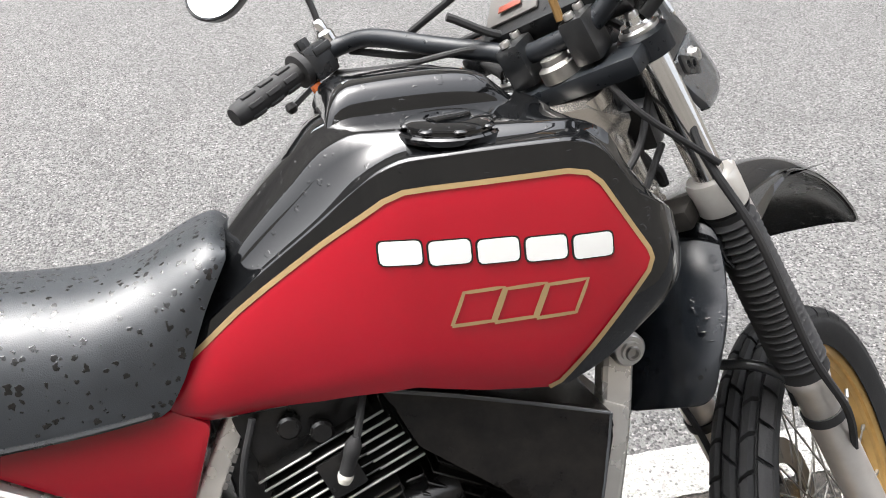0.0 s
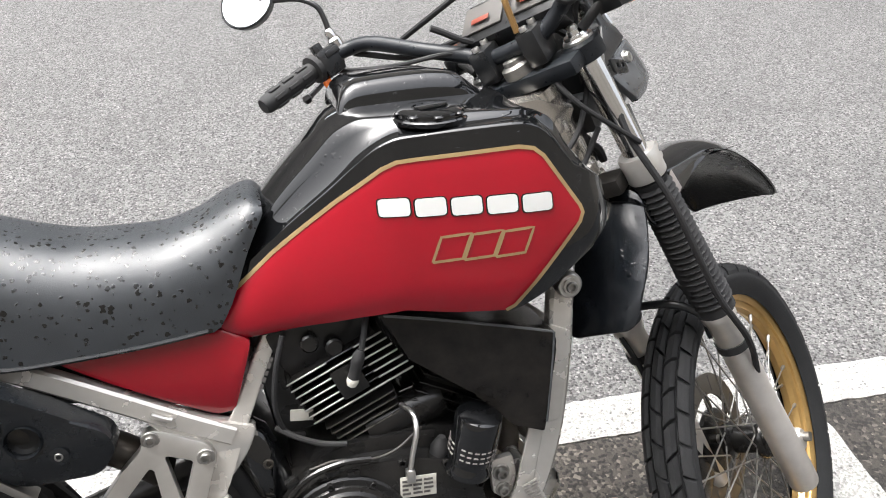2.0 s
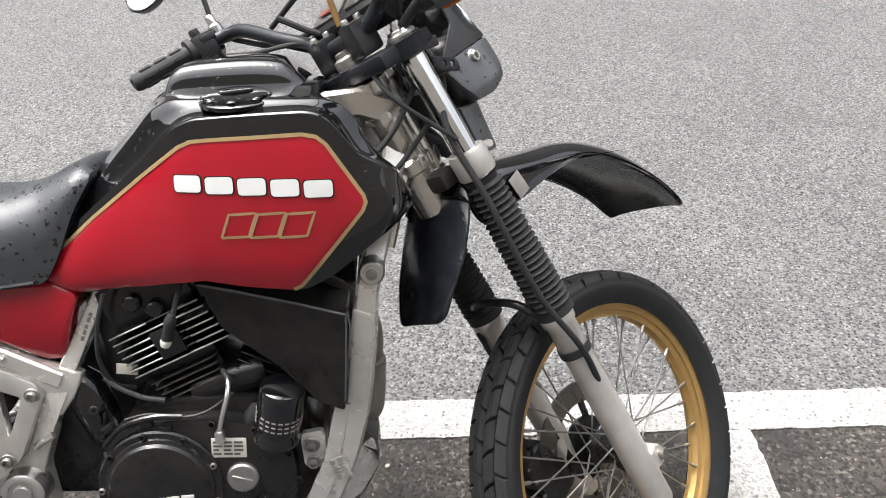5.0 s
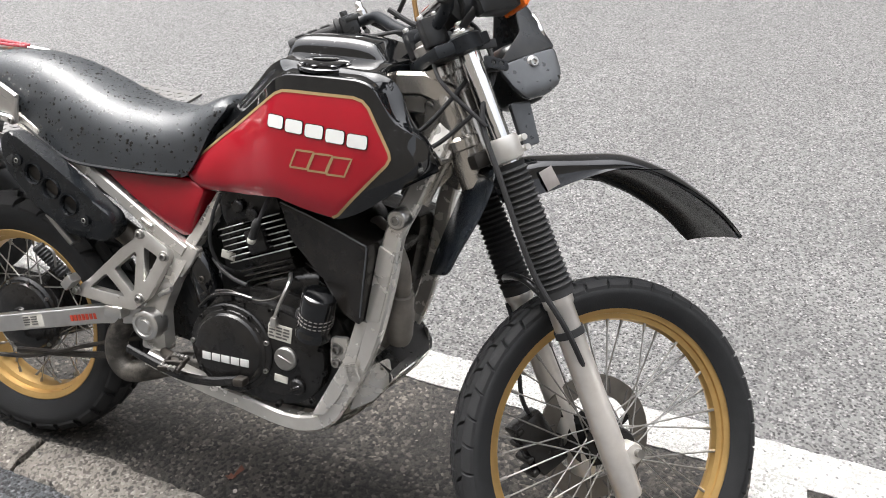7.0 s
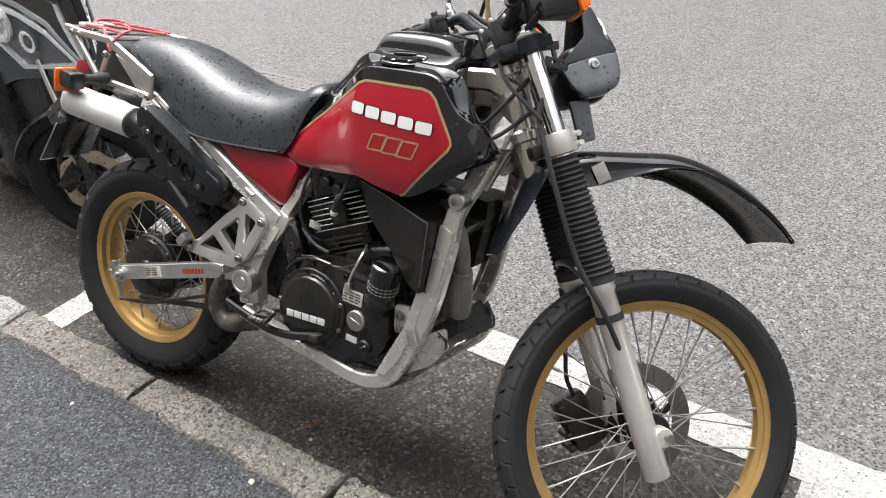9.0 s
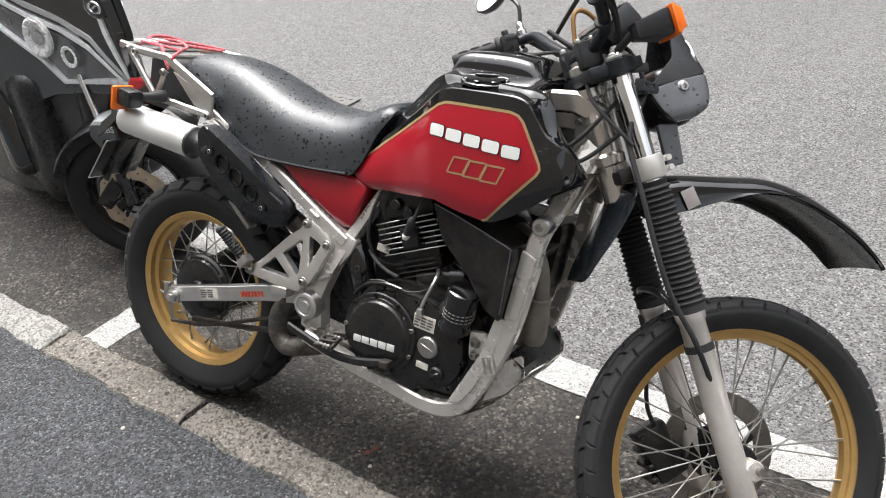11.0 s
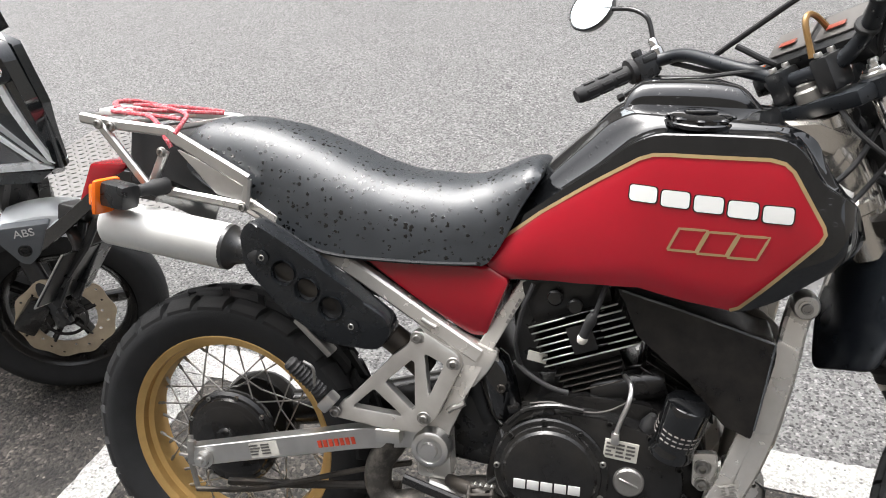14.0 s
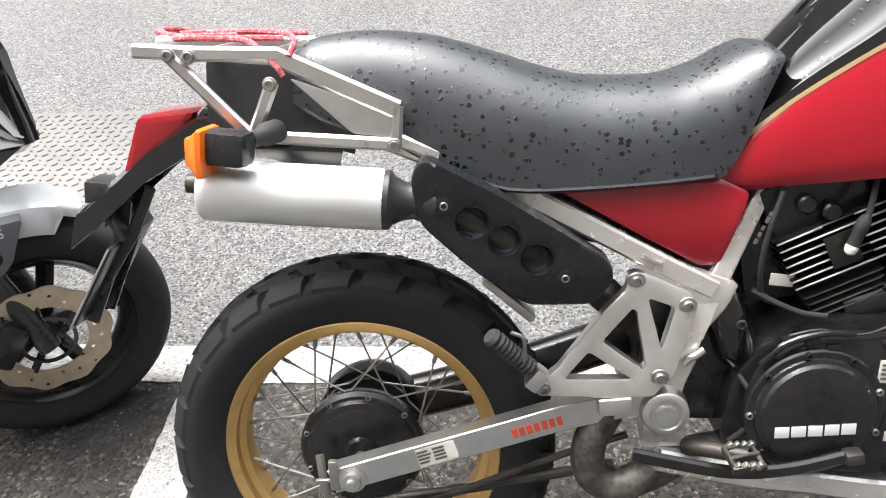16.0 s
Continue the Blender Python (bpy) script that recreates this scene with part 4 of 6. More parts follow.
front_m = FORK @ Matrix.Translation((.034, 0, .0)) @ AXLE
front_wheel = make_wheel("front_wheel", front_m, .347, .285, .046, .6, .026, .038, .042, bike, .92, 40, 36, "front wheel with a gold rim and thin spokes", 1.25)

# front brake disc on the far side, caliper
disc = bmesh.new()
profile = [(.134, -.0025), (.134, .0025), (.092, .0025), (.092, -.0025), (.134, -.0025)]
lathe(profile, front_m @ Matrix.Translation((0, 0, -.066)), 48, disc, False)
bdisc = part("brake_disc", disc, M_DISC, front_wheel, "thin steel brake disc", 30)
dm = front_m @ Matrix.Translation((0, 0, -.066))
for k in range(15):
    m = dm @ Matrix.Rotation(2 * math.pi * k / 15, 4, 'Z')
    part("slot", box((.034, .0046, .0062), m @ pose(.113, 0, 0, 0, 0, 24), .0008, 1), M_INK, bdisc)
car = lathe([(.030, -.006), (.062, -.006), (.064, -.002), (.064, .004), (.030, .006)], dm, 36)
bcar = part("disc_carrier", car, M_ENGINE, front_wheel, "black disc carrier")
for k in range(6):
    m = dm @ Matrix.Rotation(2 * math.pi * k / 6, 4, 'Z')
    part("carrier_arm", box((.042, .016, .005), m @ pose(.078, 0, 0, 0, 0, 20), .002), M_ENGINE, bcar)
cal = box((.075, .060, .125), FORK @ pose(-.088, .078, .045, 0, -12, 0), .012)
for dz in (-.05, -.02, .012, .044):
    box((.020, .064, .014), FORK @ pose(-.125, .078, .045 + dz, 0, -12, 0), .004, 1, cal)
box((.05, .05, .05), FORK @ pose(-.06, .088, .02, 0, 20, 0), .010, 2, cal)
part("brake_caliper", cal, M_ENGINE, bike, "finned black brake caliper")
hose = tube([(-.085, .072, .11), (-.088, .068, .15), (-.070, .070, .21), (-.045, .080, .27), (-.036, .090, .34)], .005, 8)
hose.transform(FORK)
part("brake_hose", hose, M_RUBBER, bike)


def fpart(name, bm, material, parent, label="", angle=40):
    bm.transform(FORK)
    return part(name, bm, material, parent, label, angle)


# fork legs
for y in (-.088, .088):
    leg = lathe([(.026, -.075), (.0275, -.070), (.0275, .03), (.0265, .16), (.0265, .33), (.030, .335), (.031, .352), (.029, .356), (.02, .356)], pose(-.006, y, 0), 24)
    lathe([(.019, -.02), (.022, -.014), (.022, .014), (.019, .02)], pose(.026, y, .004, 90, 0, 0), 20, leg)
    box((.034, .03, .05), pose(.010, y, .002), .008, 2, leg)
    fpart("fork_slider", leg, M_FORK, bike, "silver painted lower fork leg")
    st = lathe([(.0200, .34), (.0200, .88), (.018, .884), (.012, .884), (.011, .890), (0, .890)], pose(-.003, y, 0), 24)
    fpart("fork_tube", st, M_CHROME, bike, "bright steel fork tube")
    prof = [(.022, .622), (.030, .622)]
    nb = 22
    for k in range(nb):
        z = .612 - k * (.612 - .368) / nb
        rr = .0325 + .004 * k / nb
        prof += [(rr - .006, z), (rr, z - .0055)]
    prof += [(.033, .366), (.034, .352), (.028, .350)]
    fpart("fork_gaiter", lathe(prof, pose(-.003, y, 0), 28), M_RUBBER, bike, "ribbed black rubber gaiter", 25)
    cl = lathe([(.024, .270), (.0295, .270), (.0295, .285), (.024, .285)], pose(-.006, y, 0), 20)
    fpart("clamp_band", cl, M_RUBBER, bike)
nut = lathe([(.016, 0), (.016, .004), (.011, .004), (.011, .016), (.006, .016), (.006, .024), (0, .024)], FORK @ Matrix.Translation((.031, -.090, .004)) @ SIDE, 6)
part("axle_nut", nut, M_STEEL, bike)
part("axle", tube([FORK @ V(.034, -.12, .003), FORK @ V(.034, .12, .003)], .009, 10, False), M_STEEL, bike)

# triple clamps
for y in (-.088, .088):
    low = lathe([(.022, .625), (.031, .627), (.0325, .630), (.0325, .667), (.030, .672), (.020, .672)], pose(-.003, y, 0), 28)
    for z in (.638, .658):
        box((.018, .022, .012), pose(.036, y, z), .003, 2, low)
        lathe([(.006, -.016), (.006, .016)], pose(.038, y, z, 90, 0, 0), 8, low)
    fpart("fork_clamp", low, M_CLAMP, bike, "off-white fork clamp with two bolts", 30)
fpart("yoke_bridge", box((.044, .13, .030), pose(-.034, 0, .645), .008, 2), M_PIPE, bike)
top = bmesh.new()
for y in (-.088, .088):
    lathe([(.022, .838), (.031, .841), (.031, .868), (.027, .872), (.020, .872)], pose(-.003, y, 0), 24, top)
    box((.024, .026, .022), pose(.030, y, .855), .003, 2, top)
box((.07, .20, .026), pose(-.035, 0, .855), .008, 2, top)
fpart("upper_yoke", top, M_BAR, bike, "black top yoke")
for y in (-.045, .045):
    cb = fpart("bar_clamp", box((.046, .034, .056), pose(-.038, y, .900), .007), M_PLASTIC, bike, "black handlebar clamp")
    for dx in (-.015, .015):
        bolt("bolt", FORK @ pose(-.038 + dx, y, .928), cb, .0065, .007, M_ALU)
for y in (-.088, .088):
    ft = lathe([(.024, .871), (.024, .876), (.021, .879), (.008, .879), (.008, .894), (.006, .897), (0, .897)], pose(-.003, y, 0), 20)
    fpart("fork_cap", ft, M_ALU, bike, "silver fork top cap")
stem = lathe([(.024, .868), (.024, .884), (.017, .888), (.017, .895), (.010, .897), (0, .897)], pose(-.045, 0, 0), 20)
fpart("stem_nut", stem, M_STEEL, bike)
fpart("steering_stem", lathe([(.030, .60), (.030, .672), (.038, .676), (.039, .694), (.034, .700), (.0335, .755), (.0345, .758), (.0345, .772), (.0335, .775), (.034, .812), (.039, .818), (.039, .836), (.030, .840)], pose(-.045, 0, 0), 28), M_HEAD, bike, "polished silver steering head", 30)

# arched brace and hose guide over the wheel
fpart("fork_brace", tube([(.004, .092, .325), (-.018, .088, .372), (-.034, .055, .398), (-.036, 0, .402), (-.034, -.045, .392), (-.022, -.070, .355), (-.006, -.064, .318)], .0075, 10), M_PLASTIC, bike, "black arched fork brace")
for y in (-.064, .090):
    fpart("brace_foot", box((.022, .012, .050), pose(-.008, y, .325, 0, 10, 0), .004), M_PLASTIC, bike)

# wiring behind the headlamp
rng = random.Random(21)
for k in range(4):
    y0, x0 = -.010 + .016 * k, .016 + .010 * (k % 3)
    pts = [V(x0 + rng.uniform(-.012, .012), y0 + rng.uniform(-.010, .010), .845 - .026 * i) for i in range(8)]
    fpart("wiring_loom", tube(pts, rng.uniform(.006, .010), 8), M_RUBBER, bike)
fpart("junction_box", box((.034, .060, .060), pose(.026, -.012, .752, 6, 0, 0), .006, 2), M_PLASTIC, bike)

# handlebar, grips, switch gear, mirror
BAR = [(-.040, 0, .906), (-.036, .045, .907), (-.030, .085, .926), (-.034, .15, .963), (-.028, .235, 1.006), (-.036, .280, 1.017), (-.060, .297, 1.020), (-.105, .312, 1.021), (-.204, .338, 1.021)]
barpts = [(-.204, -.338, 1.021), (-.125, -.296, 1.020), (-.085, -.250, 1.014), (-.058, -.200, 1.001), (-.032, -.150, .970), (-.014, -.100, .934), (-.026, -.065, .913), (-.036, -.045, .907)] + BAR
fpart("handlebar", tube(barpts, .0125, 12), M_BAR, bike, "black handlebar")
for s in (-1, 1):
    g = bmesh.new()
    a, b = V(-.098, s * .310, 1.0212), V(-.208, s * .339, 1.021)
    m = along(a, b)
    L = (b - a).length
    lathe([(.024, -.004), (.024, .006), (.0150, .008), (.0155, .02), (.0155, L - .008), (.015, L - .002), (.012, L + .004), (0, L + .004)], m, 16, g)
    gr = fpart("grip", g, M_RUBBER, bike, "ribbed black rubber grip")
    for k in range(6):
        for q in range(3):
            fpart("grip_rib", box((.005, .007, .022), m @ Matrix.Rotation(k * math.pi / 3, 4, 'Z') @ pose(.0155, 0, .028 + q * .030), .001, 1), M_RUBBER, gr)
    sw = box((.040, .036, .046), pose(-.075, s * .302, 1.018, 0, 0, s * -15), .006)
    box((.018, .012, .020), pose(-.078, s * .303, 1.044, 0, 0, s * -15), .003, 2, sw)
    box((.03, .01, .012), pose(-.070, s * .285, 1.030, 0, 0, s * -15), .003, 2, sw)
    if s < 0:
        mc_ = box((.075, .060, .046), pose(.008, -.195, .995, 0, 10, 35), .010)
        box((.060, .040, .036), pose(-.026, -.192, .995, 0, 10, 35), .008, 2, mc_)
        fpart("master_cylinder", mc_, M_PLASTIC, bike, "black brake fluid reservoir")
    swo = fpart("switch_housing", sw, M_PLASTIC, bike)
    if s > 0:
        ob = box((.014, .008, .014), pose(-.098, .303, .990, 0, 0, -15), .002)
        fpart("switch_button", ob, M_ORANGE, swo, "amber switch button")
    lever = tube([(-.045, s * .30, 1.005), (-.03, s * .335, .998), (-.06, s * .350, .990), (-.105, s * .356, .984)], .0055, 8)
    lathe([(0, -.009), (.006, -.007), (.009, 0), (.006, .007), (0, .009)], pose(-.108, s * .356, .984), 12, lever)
    fpart("lever", lever, M_PLASTIC, bike, "black hand lever")
mbase = lathe([(.013, 0), (.013, .02), (.009, .024), (.009, .036), (.006, .04)], pose(-.040, .295, 1.022), 14)
fpart("mirror_clamp", mbase, M_CHROME, bike)
mst = tube([(-.040, .295, 1.05), (-.030, .295, 1.085), (-.028, .30, 1.105), (-.032, .325, 1.128), (-.042, .37, 1.148), (-.047, .395, 1.158)], .0048, 10)
fpart("mirror_stem", mst, M_PLASTIC, bike)
mm = along((-.049, .409, 1.164), (-.690, .002, 1.833))
mh = fpart("mirror", lathe([(0, -.026), (.030, -.022), (.048, -.008), (.052, .004), (.050, .006), (.048, .004), (0, .004)], mm, 32), M_PLASTIC, bike, "round rear-view mirror")
fpart("mirror_glass", lathe([(0, .0052), (.047, .0050), (.047, .0045)], mm, 32, None, False), M_MIRROR, mh)

# front mudguard: a broad channel with a sharp crease along each flank; each row gives the crease,
# the lower edge, how far that edge stands out, the half width and the height of the crown
GUARD = [(-.045, .596, -.038, .556, .082, .082, .028), (.0, .600, .0, .550, .081, .080, .030), (.055, .593, .062, .542, .083, .083, .030),
         (.105, .578, .108, .541, .085, .085, .030), (.165, .557, .164, .538, .088, .087, .031), (.225, .536, .222, .529, .094, .092, .032), (.268, .513, .265, .508, .096, .094, .032),
         (.310, .479, .307, .474, .097, .096, .032), (.341, .449, .338, .445, .097, .096, .030), (.372, .413, .369, .410, .097, .096, .027), (.400, .375, .397, .373, .097, .096, .023),
         (.420, .339, .417, .337, .097, .096, .018), (.431, .315, .428, .313, .096, .095, .013), (.438, .299, .435, .298, .093, .092, .009)]


def mudguard(inset=0.0):
    bm = bmesh.new()
    up = smooth_path([V(g[0], 0, g[1]) for g in GUARD], 3)
    lo = smooth_path([V(g[2], 0, g[3]) for g in GUARD], 3)
    wd = smooth_path([V(g[4], g[5], g[6]) for g in GUARD], 3)
    cols = []
    for i, p in enumerate(up):
        d = up[min(i + 1, len(up) - 1)] - up[max(i - 1, 0)]
        nrm = V(-d.z, 0, d.x).normalized()
        wl_, w, h = wd[i]
        p = p - nrm * inset
        wl_, w = wl_ - inset * .7, w - inset * .7
        half = [lo[i] + V(0, wl_, 0), lo[i].lerp(p, .35) + V(0, wl_ * .6 + w * .4 - .003, 0), lo[i].lerp(p, .75) + V(0, wl_ * .2 + w * .8 - .002, 0), p + V(0, w, 0)]
        for q, k in ((.97, .16), (.88, .42), (.72, .70), (.48, .90), (.24, .98)):
            half.append(p + nrm * (h * k) + V(0, w * q, 0))
        row = [V(q.x, -q.y, q.z) for q in half] + [p + nrm * h] + half[::-1]
        cols.append([bm.verts.new(q) for q in row])
    for a, b in zip(cols, cols[1:]):
        for k in range(len(a) - 1):
            bm.faces.new((a[k], b[k], b[k + 1], a[k + 1]))
    bmesh.ops.recalc_face_normals(bm, faces=bm.faces)
    bmesh.ops.solidify(bm, geom=bm.faces[:], thickness=.0012 if inset else .0025)
    return bm


guard_ob = fpart("front_mudguard", mudguard(), M_GUARDTOP, bike, "long glossy black plastic front mudguard", 32)
fpart("guard_lining", mudguard(.007), M_FLAP, guard_ob, "dark underside of the mudguard", 32)
# flat rear flap with rounded lower corners, sloping down behind the fork
FLAPM = Matrix.Translation((-.090, 0, .578)) @ Matrix.Rotation(radians(-43), 4, 'Y')
flap_out = round_poly([(.082, .078), (.095, .02), (.094, -.05), (.076, -.146), (-.052, -.146), (-.080, -.05), (-.083, .02), (-.076, .078)], .026, 6)
fp_ = plate([(a, b) for a, b in flap_out], [], 0, .004, .0012)
bmesh.ops.subdivide_edges(fp_, edges=[e for e in fp_.edges if e.calc_length() > .03], cuts=2)
bmesh.ops.triangulate(fp_, faces=fp_.faces[:])
for v in fp_.verts:                       # across, out of the plane, along
    a, o, t = v.co.x, v.co.y, v.co.z
    v.co = V(t + 0, a, -o - 2.2 * a * a - .10 * max(0, abs(a) - .06) - 1.1 * max(0, -t - .05) ** 2)
fp_.transform(FLAPM)
fpart("rear_flap", fp_, M_FLAP, guard_ob, "blue-black rear flap of the mudguard spotted with rain", 40)
fpart("sticker", box((.030, .0012, .040), pose(.066, -.0868, .566, 0, -8, 0), .0005), M_STICKER, guard_ob, "small pale sticker")

for q, (a, b) in enumerate((((-.046, -.17, .984), (-.036, -.155, .974)), ((-.018, -.112, .945), (-.013, -.098, .934)))):
    fpart("cable_tie", lathe([(.0175, -.004), (.0185, -.003), (.0185, .003), (.0175, .004)], along(a, b), 16), M_RUBBER, bike)

# headlamp cowl, instruments, indicators
def cowl_half(sign):
    """Lower side of the cowl: a glossy flank that turns under at its foot."""
    out = round_poly([(.046, .797), (.112, .7985), (.183, .797), (.172, .752), (.154, .727), (.120, .716), (.078, .720), (.060, .748)], .010)
    bm = plate(out, [], -.080, .012, .004)
    bmesh.ops.triangulate(bm, faces=bm.faces[:])
    for _ in range(3):
        bmesh.ops.subdivide_edges(bm, edges=[e for e in bm.edges if e.calc_length() > .018], cuts=1)
        bmesh.ops.triangulate(bm, faces=bm.faces[:])
    for v in bm.verts:
        foot = max(0, .745 - v.co.z) / .03
        v.co.y += .012 * foot * foot + .9 * max(0, v.co.x - .12) ** 2 * 4 - .22 * (.80 - v.co.z)
    return bm if sign < 0 else mirror_y(bm)


def visor_half(sign):
    bm = plate(round_poly([(.050, .800), (.185, .799), (.162, .902), (.144, .914), (.122, .846)], .005), [], -.078, .004, .001, lambda x, z: (z - .80) * .22 + .9 * max(0, x - .12) ** 2 * 4)
    return bm if sign < 0 else mirror_y(bm)


fr = bmesh.new()
rows = []
for x, z, w in ((.154, .728, .056), (.170, .752, .058), (.183, .797, .058), (.174, .850, .054), (.162, .900, .046), (.144, .914, .044)):
    rows.append([fr.verts.new((x + .010 * (1 - q * q), q * w, z)) for q in (-1, -.7, -.35, 0, .35, .7, 1)])
for a, b in zip(rows, rows[1:]):
    for k in range(6):
        fr.faces.new((a[k], b[k], b[k + 1], a[k + 1]))
bmesh.ops.solidify(fr, geom=fr.faces[:], thickness=.004)
cowl = fpart("headlamp_cowl", fr, M_BLACK, bike, "black headlamp cowl with a pointed visor", 30)
for sgn in (-1, 1):
    # the flank's lighter grey stands in for reflected sky
    fpart("cowl_side", cowl_half(sgn), M_SHEEN, cowl, "glossy side of the cowl, greyed for sky sheen, spotted with rain", 35)
    fpart("visor_side", visor_half(sgn), M_PLASTIC, cowl, "black side of the visor", 30)
fpart("lamp_shell", box((.070, .115, .125), pose(.112, 0, .772), .030, 4), M_PLASTIC, cowl)
bolt("bolt", FORK @ Matrix.Translation((.119, -.0815, .783)) @ SIDE, bike, .009, .006, M_ALU, .0125)
hg = plate(round_poly([(.052, .726), (.094, .718), (.084, .634), (.048, .637)], .006), [], -.066, .012, .003)
fpart("lower_cowl", hg, M_SHEEN, bike, "dark panel below the headlamp cowl")
lb = plate(round_poly([(.012, .825), (.055, .800), (.050, .780), (.010, .800)], .008), [ring(.026, .805, .005, 10)[::-1], ring(.041, .798, .005, 10)[::-1]], -.112, .004, .001)
fpart("lamp_bracket", lb, M_GUARD, bike, "drilled bracket")
lamp = lathe([(.06, 0), (.062, .006), (.05, .012), (0, .016)], FORK @ pose(.168, 0, .83, 0, 90, 0), 28)
part("headlamp", lamp, M_CHROME, cowl, "round headlamp")
for z0 in (.80, .845):
    br = box((.07, .006, .018), pose(.02, -.092, z0, 0, 10, 0), .003)
    fpart("lamp_bracket", br, M_PLASTIC, bike)
dash = box((.085, .19, .05), pose(.025, .0, .935, 0, -28, 0), .010)
dob = fpart("instrument_panel", dash, M_PLASTIC, bike, "black instrument panel")
for y in (-.048, .048):
    fpart("dial", box((.055, .078, .004), pose(.014, y, .960, 0, -28, 0), .002), M_INK, dob)
    fpart("dial_mark", box((.010, .034, .0015), pose(.002, y, .9605, 0, -28, 0), .0005), M_DIALRED, dob)
for s in (-1, 1):
    st = tube([(-.002, s * .10, .885), (.022, s * .135, .905)], .008, 10, False)
    fpart("indicator_stalk", st, M_RUBBER, bike)
    bd = box((.066, .078, .052), pose(.048, s * .150, .903), .009, 2)
    for v in bd.verts:
        if v.co.x < .040:
            v.co.y += (s * .140 - v.co.y) * .50
            v.co.z += (.905 - v.co.z) * .35
    ind = fpart("indicator", bd, M_PLASTIC, bike, "black indicator with an amber lens")
    ln = box((.026, .090, .060), pose(.092, s * .153, .902), .006, 2)
    for v in ln.verts:
        if v.co.x > .095:
            v.co.y += (s * .153 - v.co.y) * .22
            v.co.z += (.902 - v.co.z) * .30
    fpart("lens", ln, M_ORANGE, ind, "amber lens")

# cables
for pts, r, mt in (([(-.075, -.235, 1.000), (-.045, -.195, .985), (-.012, -.150, .955), (.008, -.105, .920), (.010, -.080, .870), (.004, -.070, .800)], .005, M_RUBBER),
                   ([(-.070, -.245, 1.022), (-.040, -.195, 1.010), (-.006, -.148, .975), (.014, -.100, .930), (.020, -.070, .880), (.020, -.050, .800)], .0045, M_RUBBER),
                   ([(-.05, .10, .99), (-.01, .06, .93), (.05, -.02, .90), (.04, -.08, .80), (-.03, -.105, .72), (-.05, -.13, .60), (-.052, -.128, .42), (-.03, -.13, .30), (-.01, -.105, .20), (.02, -.06, .05)], .0055, M_RUBBER),
                   ([(-.03, .28, 1.005), (-.02, .18, .955), (.02, .09, .94), (.04, .03, .90)], .005, M_RUBBER),
                   ([(-.055, .33, 1.00), (-.06, .20, .965), (-.04, .10, .94), (.0, .05, .90)], .004, M_RUBBER),
                   ([(.03, -.02, .93), (-.01, -.03, .985), (-.04, -.035, .985), (-.055, -.035, .93)], .005, M_BRASS),
                   ([(-.004, .195, .987), (-.008, .08, 1.006), (-.010, -.06, 1.028), (-.010, -.20, 1.045)], .005, M_RUBBER),
                   ([(-.035, -.12, .70), (-.07, -.08, .80), (-.06, -.05, .86)], .004, M_RUBBER)):
    fpart("cable", tube(pts, r, 8), mt, bike)

# ---- engine and running gear of the motorcycle ----
def bars(parent, m, w, h, n, material, seed, rows=1, depth=.0008):
    """Unreadable writing as plain bars on the pose's x-y plane."""
    rng = random.Random(seed)
    for r in range(rows):
        y = h / 2 - h * (r + .5) / rows
        x = -w / 2
        for k in range(n):
            L = w / n * rng.uniform(.55, .9)
            b = box((L, h / rows * .5, depth), m @ pose(x + L / 2, y, depth / 2), 0)
            part("writing_bar", b, material, parent)
            x += w / n


def side_plane(x, y, z, turn=0):
    """A pose whose x runs forwards, y up, z out of the right-hand side."""
    return Matrix.Translation((x, y, z)) @ Matrix.Rotation(radians(-turn), 4, 'Y') @ SIDE


case = plate(round_poly([(.555, .36), (.575, .47), (.63, .535), (.70, .56), (.83, .56), (.92, .53), (.945, .44), (.93, .35), (.88, .305), (.70, .295), (.60, .315)], .03), [], -.115, .25, .012)
crank = part("crankcase", case, M_ENGINE, bike, "black enamelled crankcase")
cover = plate(round_poly([(.590, .395), (.600, .470), (.640, .520), (.700, .540), (.80, .535), (.87, .510), (.905, .455), (.900, .385), (.86, .335), (.78, .315), (.68, .330), (.62, .350)], .03), [], -.150, .05, .008)
part("engine_cover", cover, M_ENGINE, crank, "black engine side cover")
clutch = lathe([(.100, -.012), (.100, .002), (.097, .005), (.088, .0055), (.0865, .0085), (.081, .0105), (.077, .0155), (.068, .0178), (.042, .0185), (0, .019)], on_side(.682, -.152, .427), 48)
part("clutch_cover", clutch, M_ENGINE, crank, "round black clutch cover", 30)
for k in range(9):
    a = radians(20 + 40 * k)
    bolt("cover_bolt", on_side(.682 + .0935 * math.cos(a), -.156, .427 + .0935 * math.sin(a)), crank, .0055, .006, M_STEEL if k % 4 == 0 else M_ENGINE)
for x, z in ((.775, .532), (.842, .517), (.893, .470), (.905, .420), (.880, .350), (.80, .322)):
    bolt("cover_bolt", on_side(x, -.150, z), crank, .0065, .008, M_ENGINE)
# raised maker's mark on the cover as plain blocks
for i in range(5):
    a = .622 + i * .0235
    part("mark_block", box((.0205, .017, .002), side_plane(a + .010, -.1708, .405 + .0008 * i), .0006), M_WHITE, crank)
oc = lathe([(.026, 0), (.026, .006), (.023, .009), (0, .009)], on_side(.814, -.150, .432), 28)
box((.005, .034, .003), side_plane(.814, -.1595, .432, 70), .001, 1, oc)
part("inspection_cap", oc, M_STEEL, crank, "round grey slotted cap")
fc = lathe([(.018, 0), (.018, .010), (.014, .014), (0, .014)], on_side(.845, -.150, .376), 20)
box((.028, .007, .008), side_plane(.845, -.166, .376, 30), .002, 1, fc)
part("oil_filler", fc, M_ENGINE, crank)
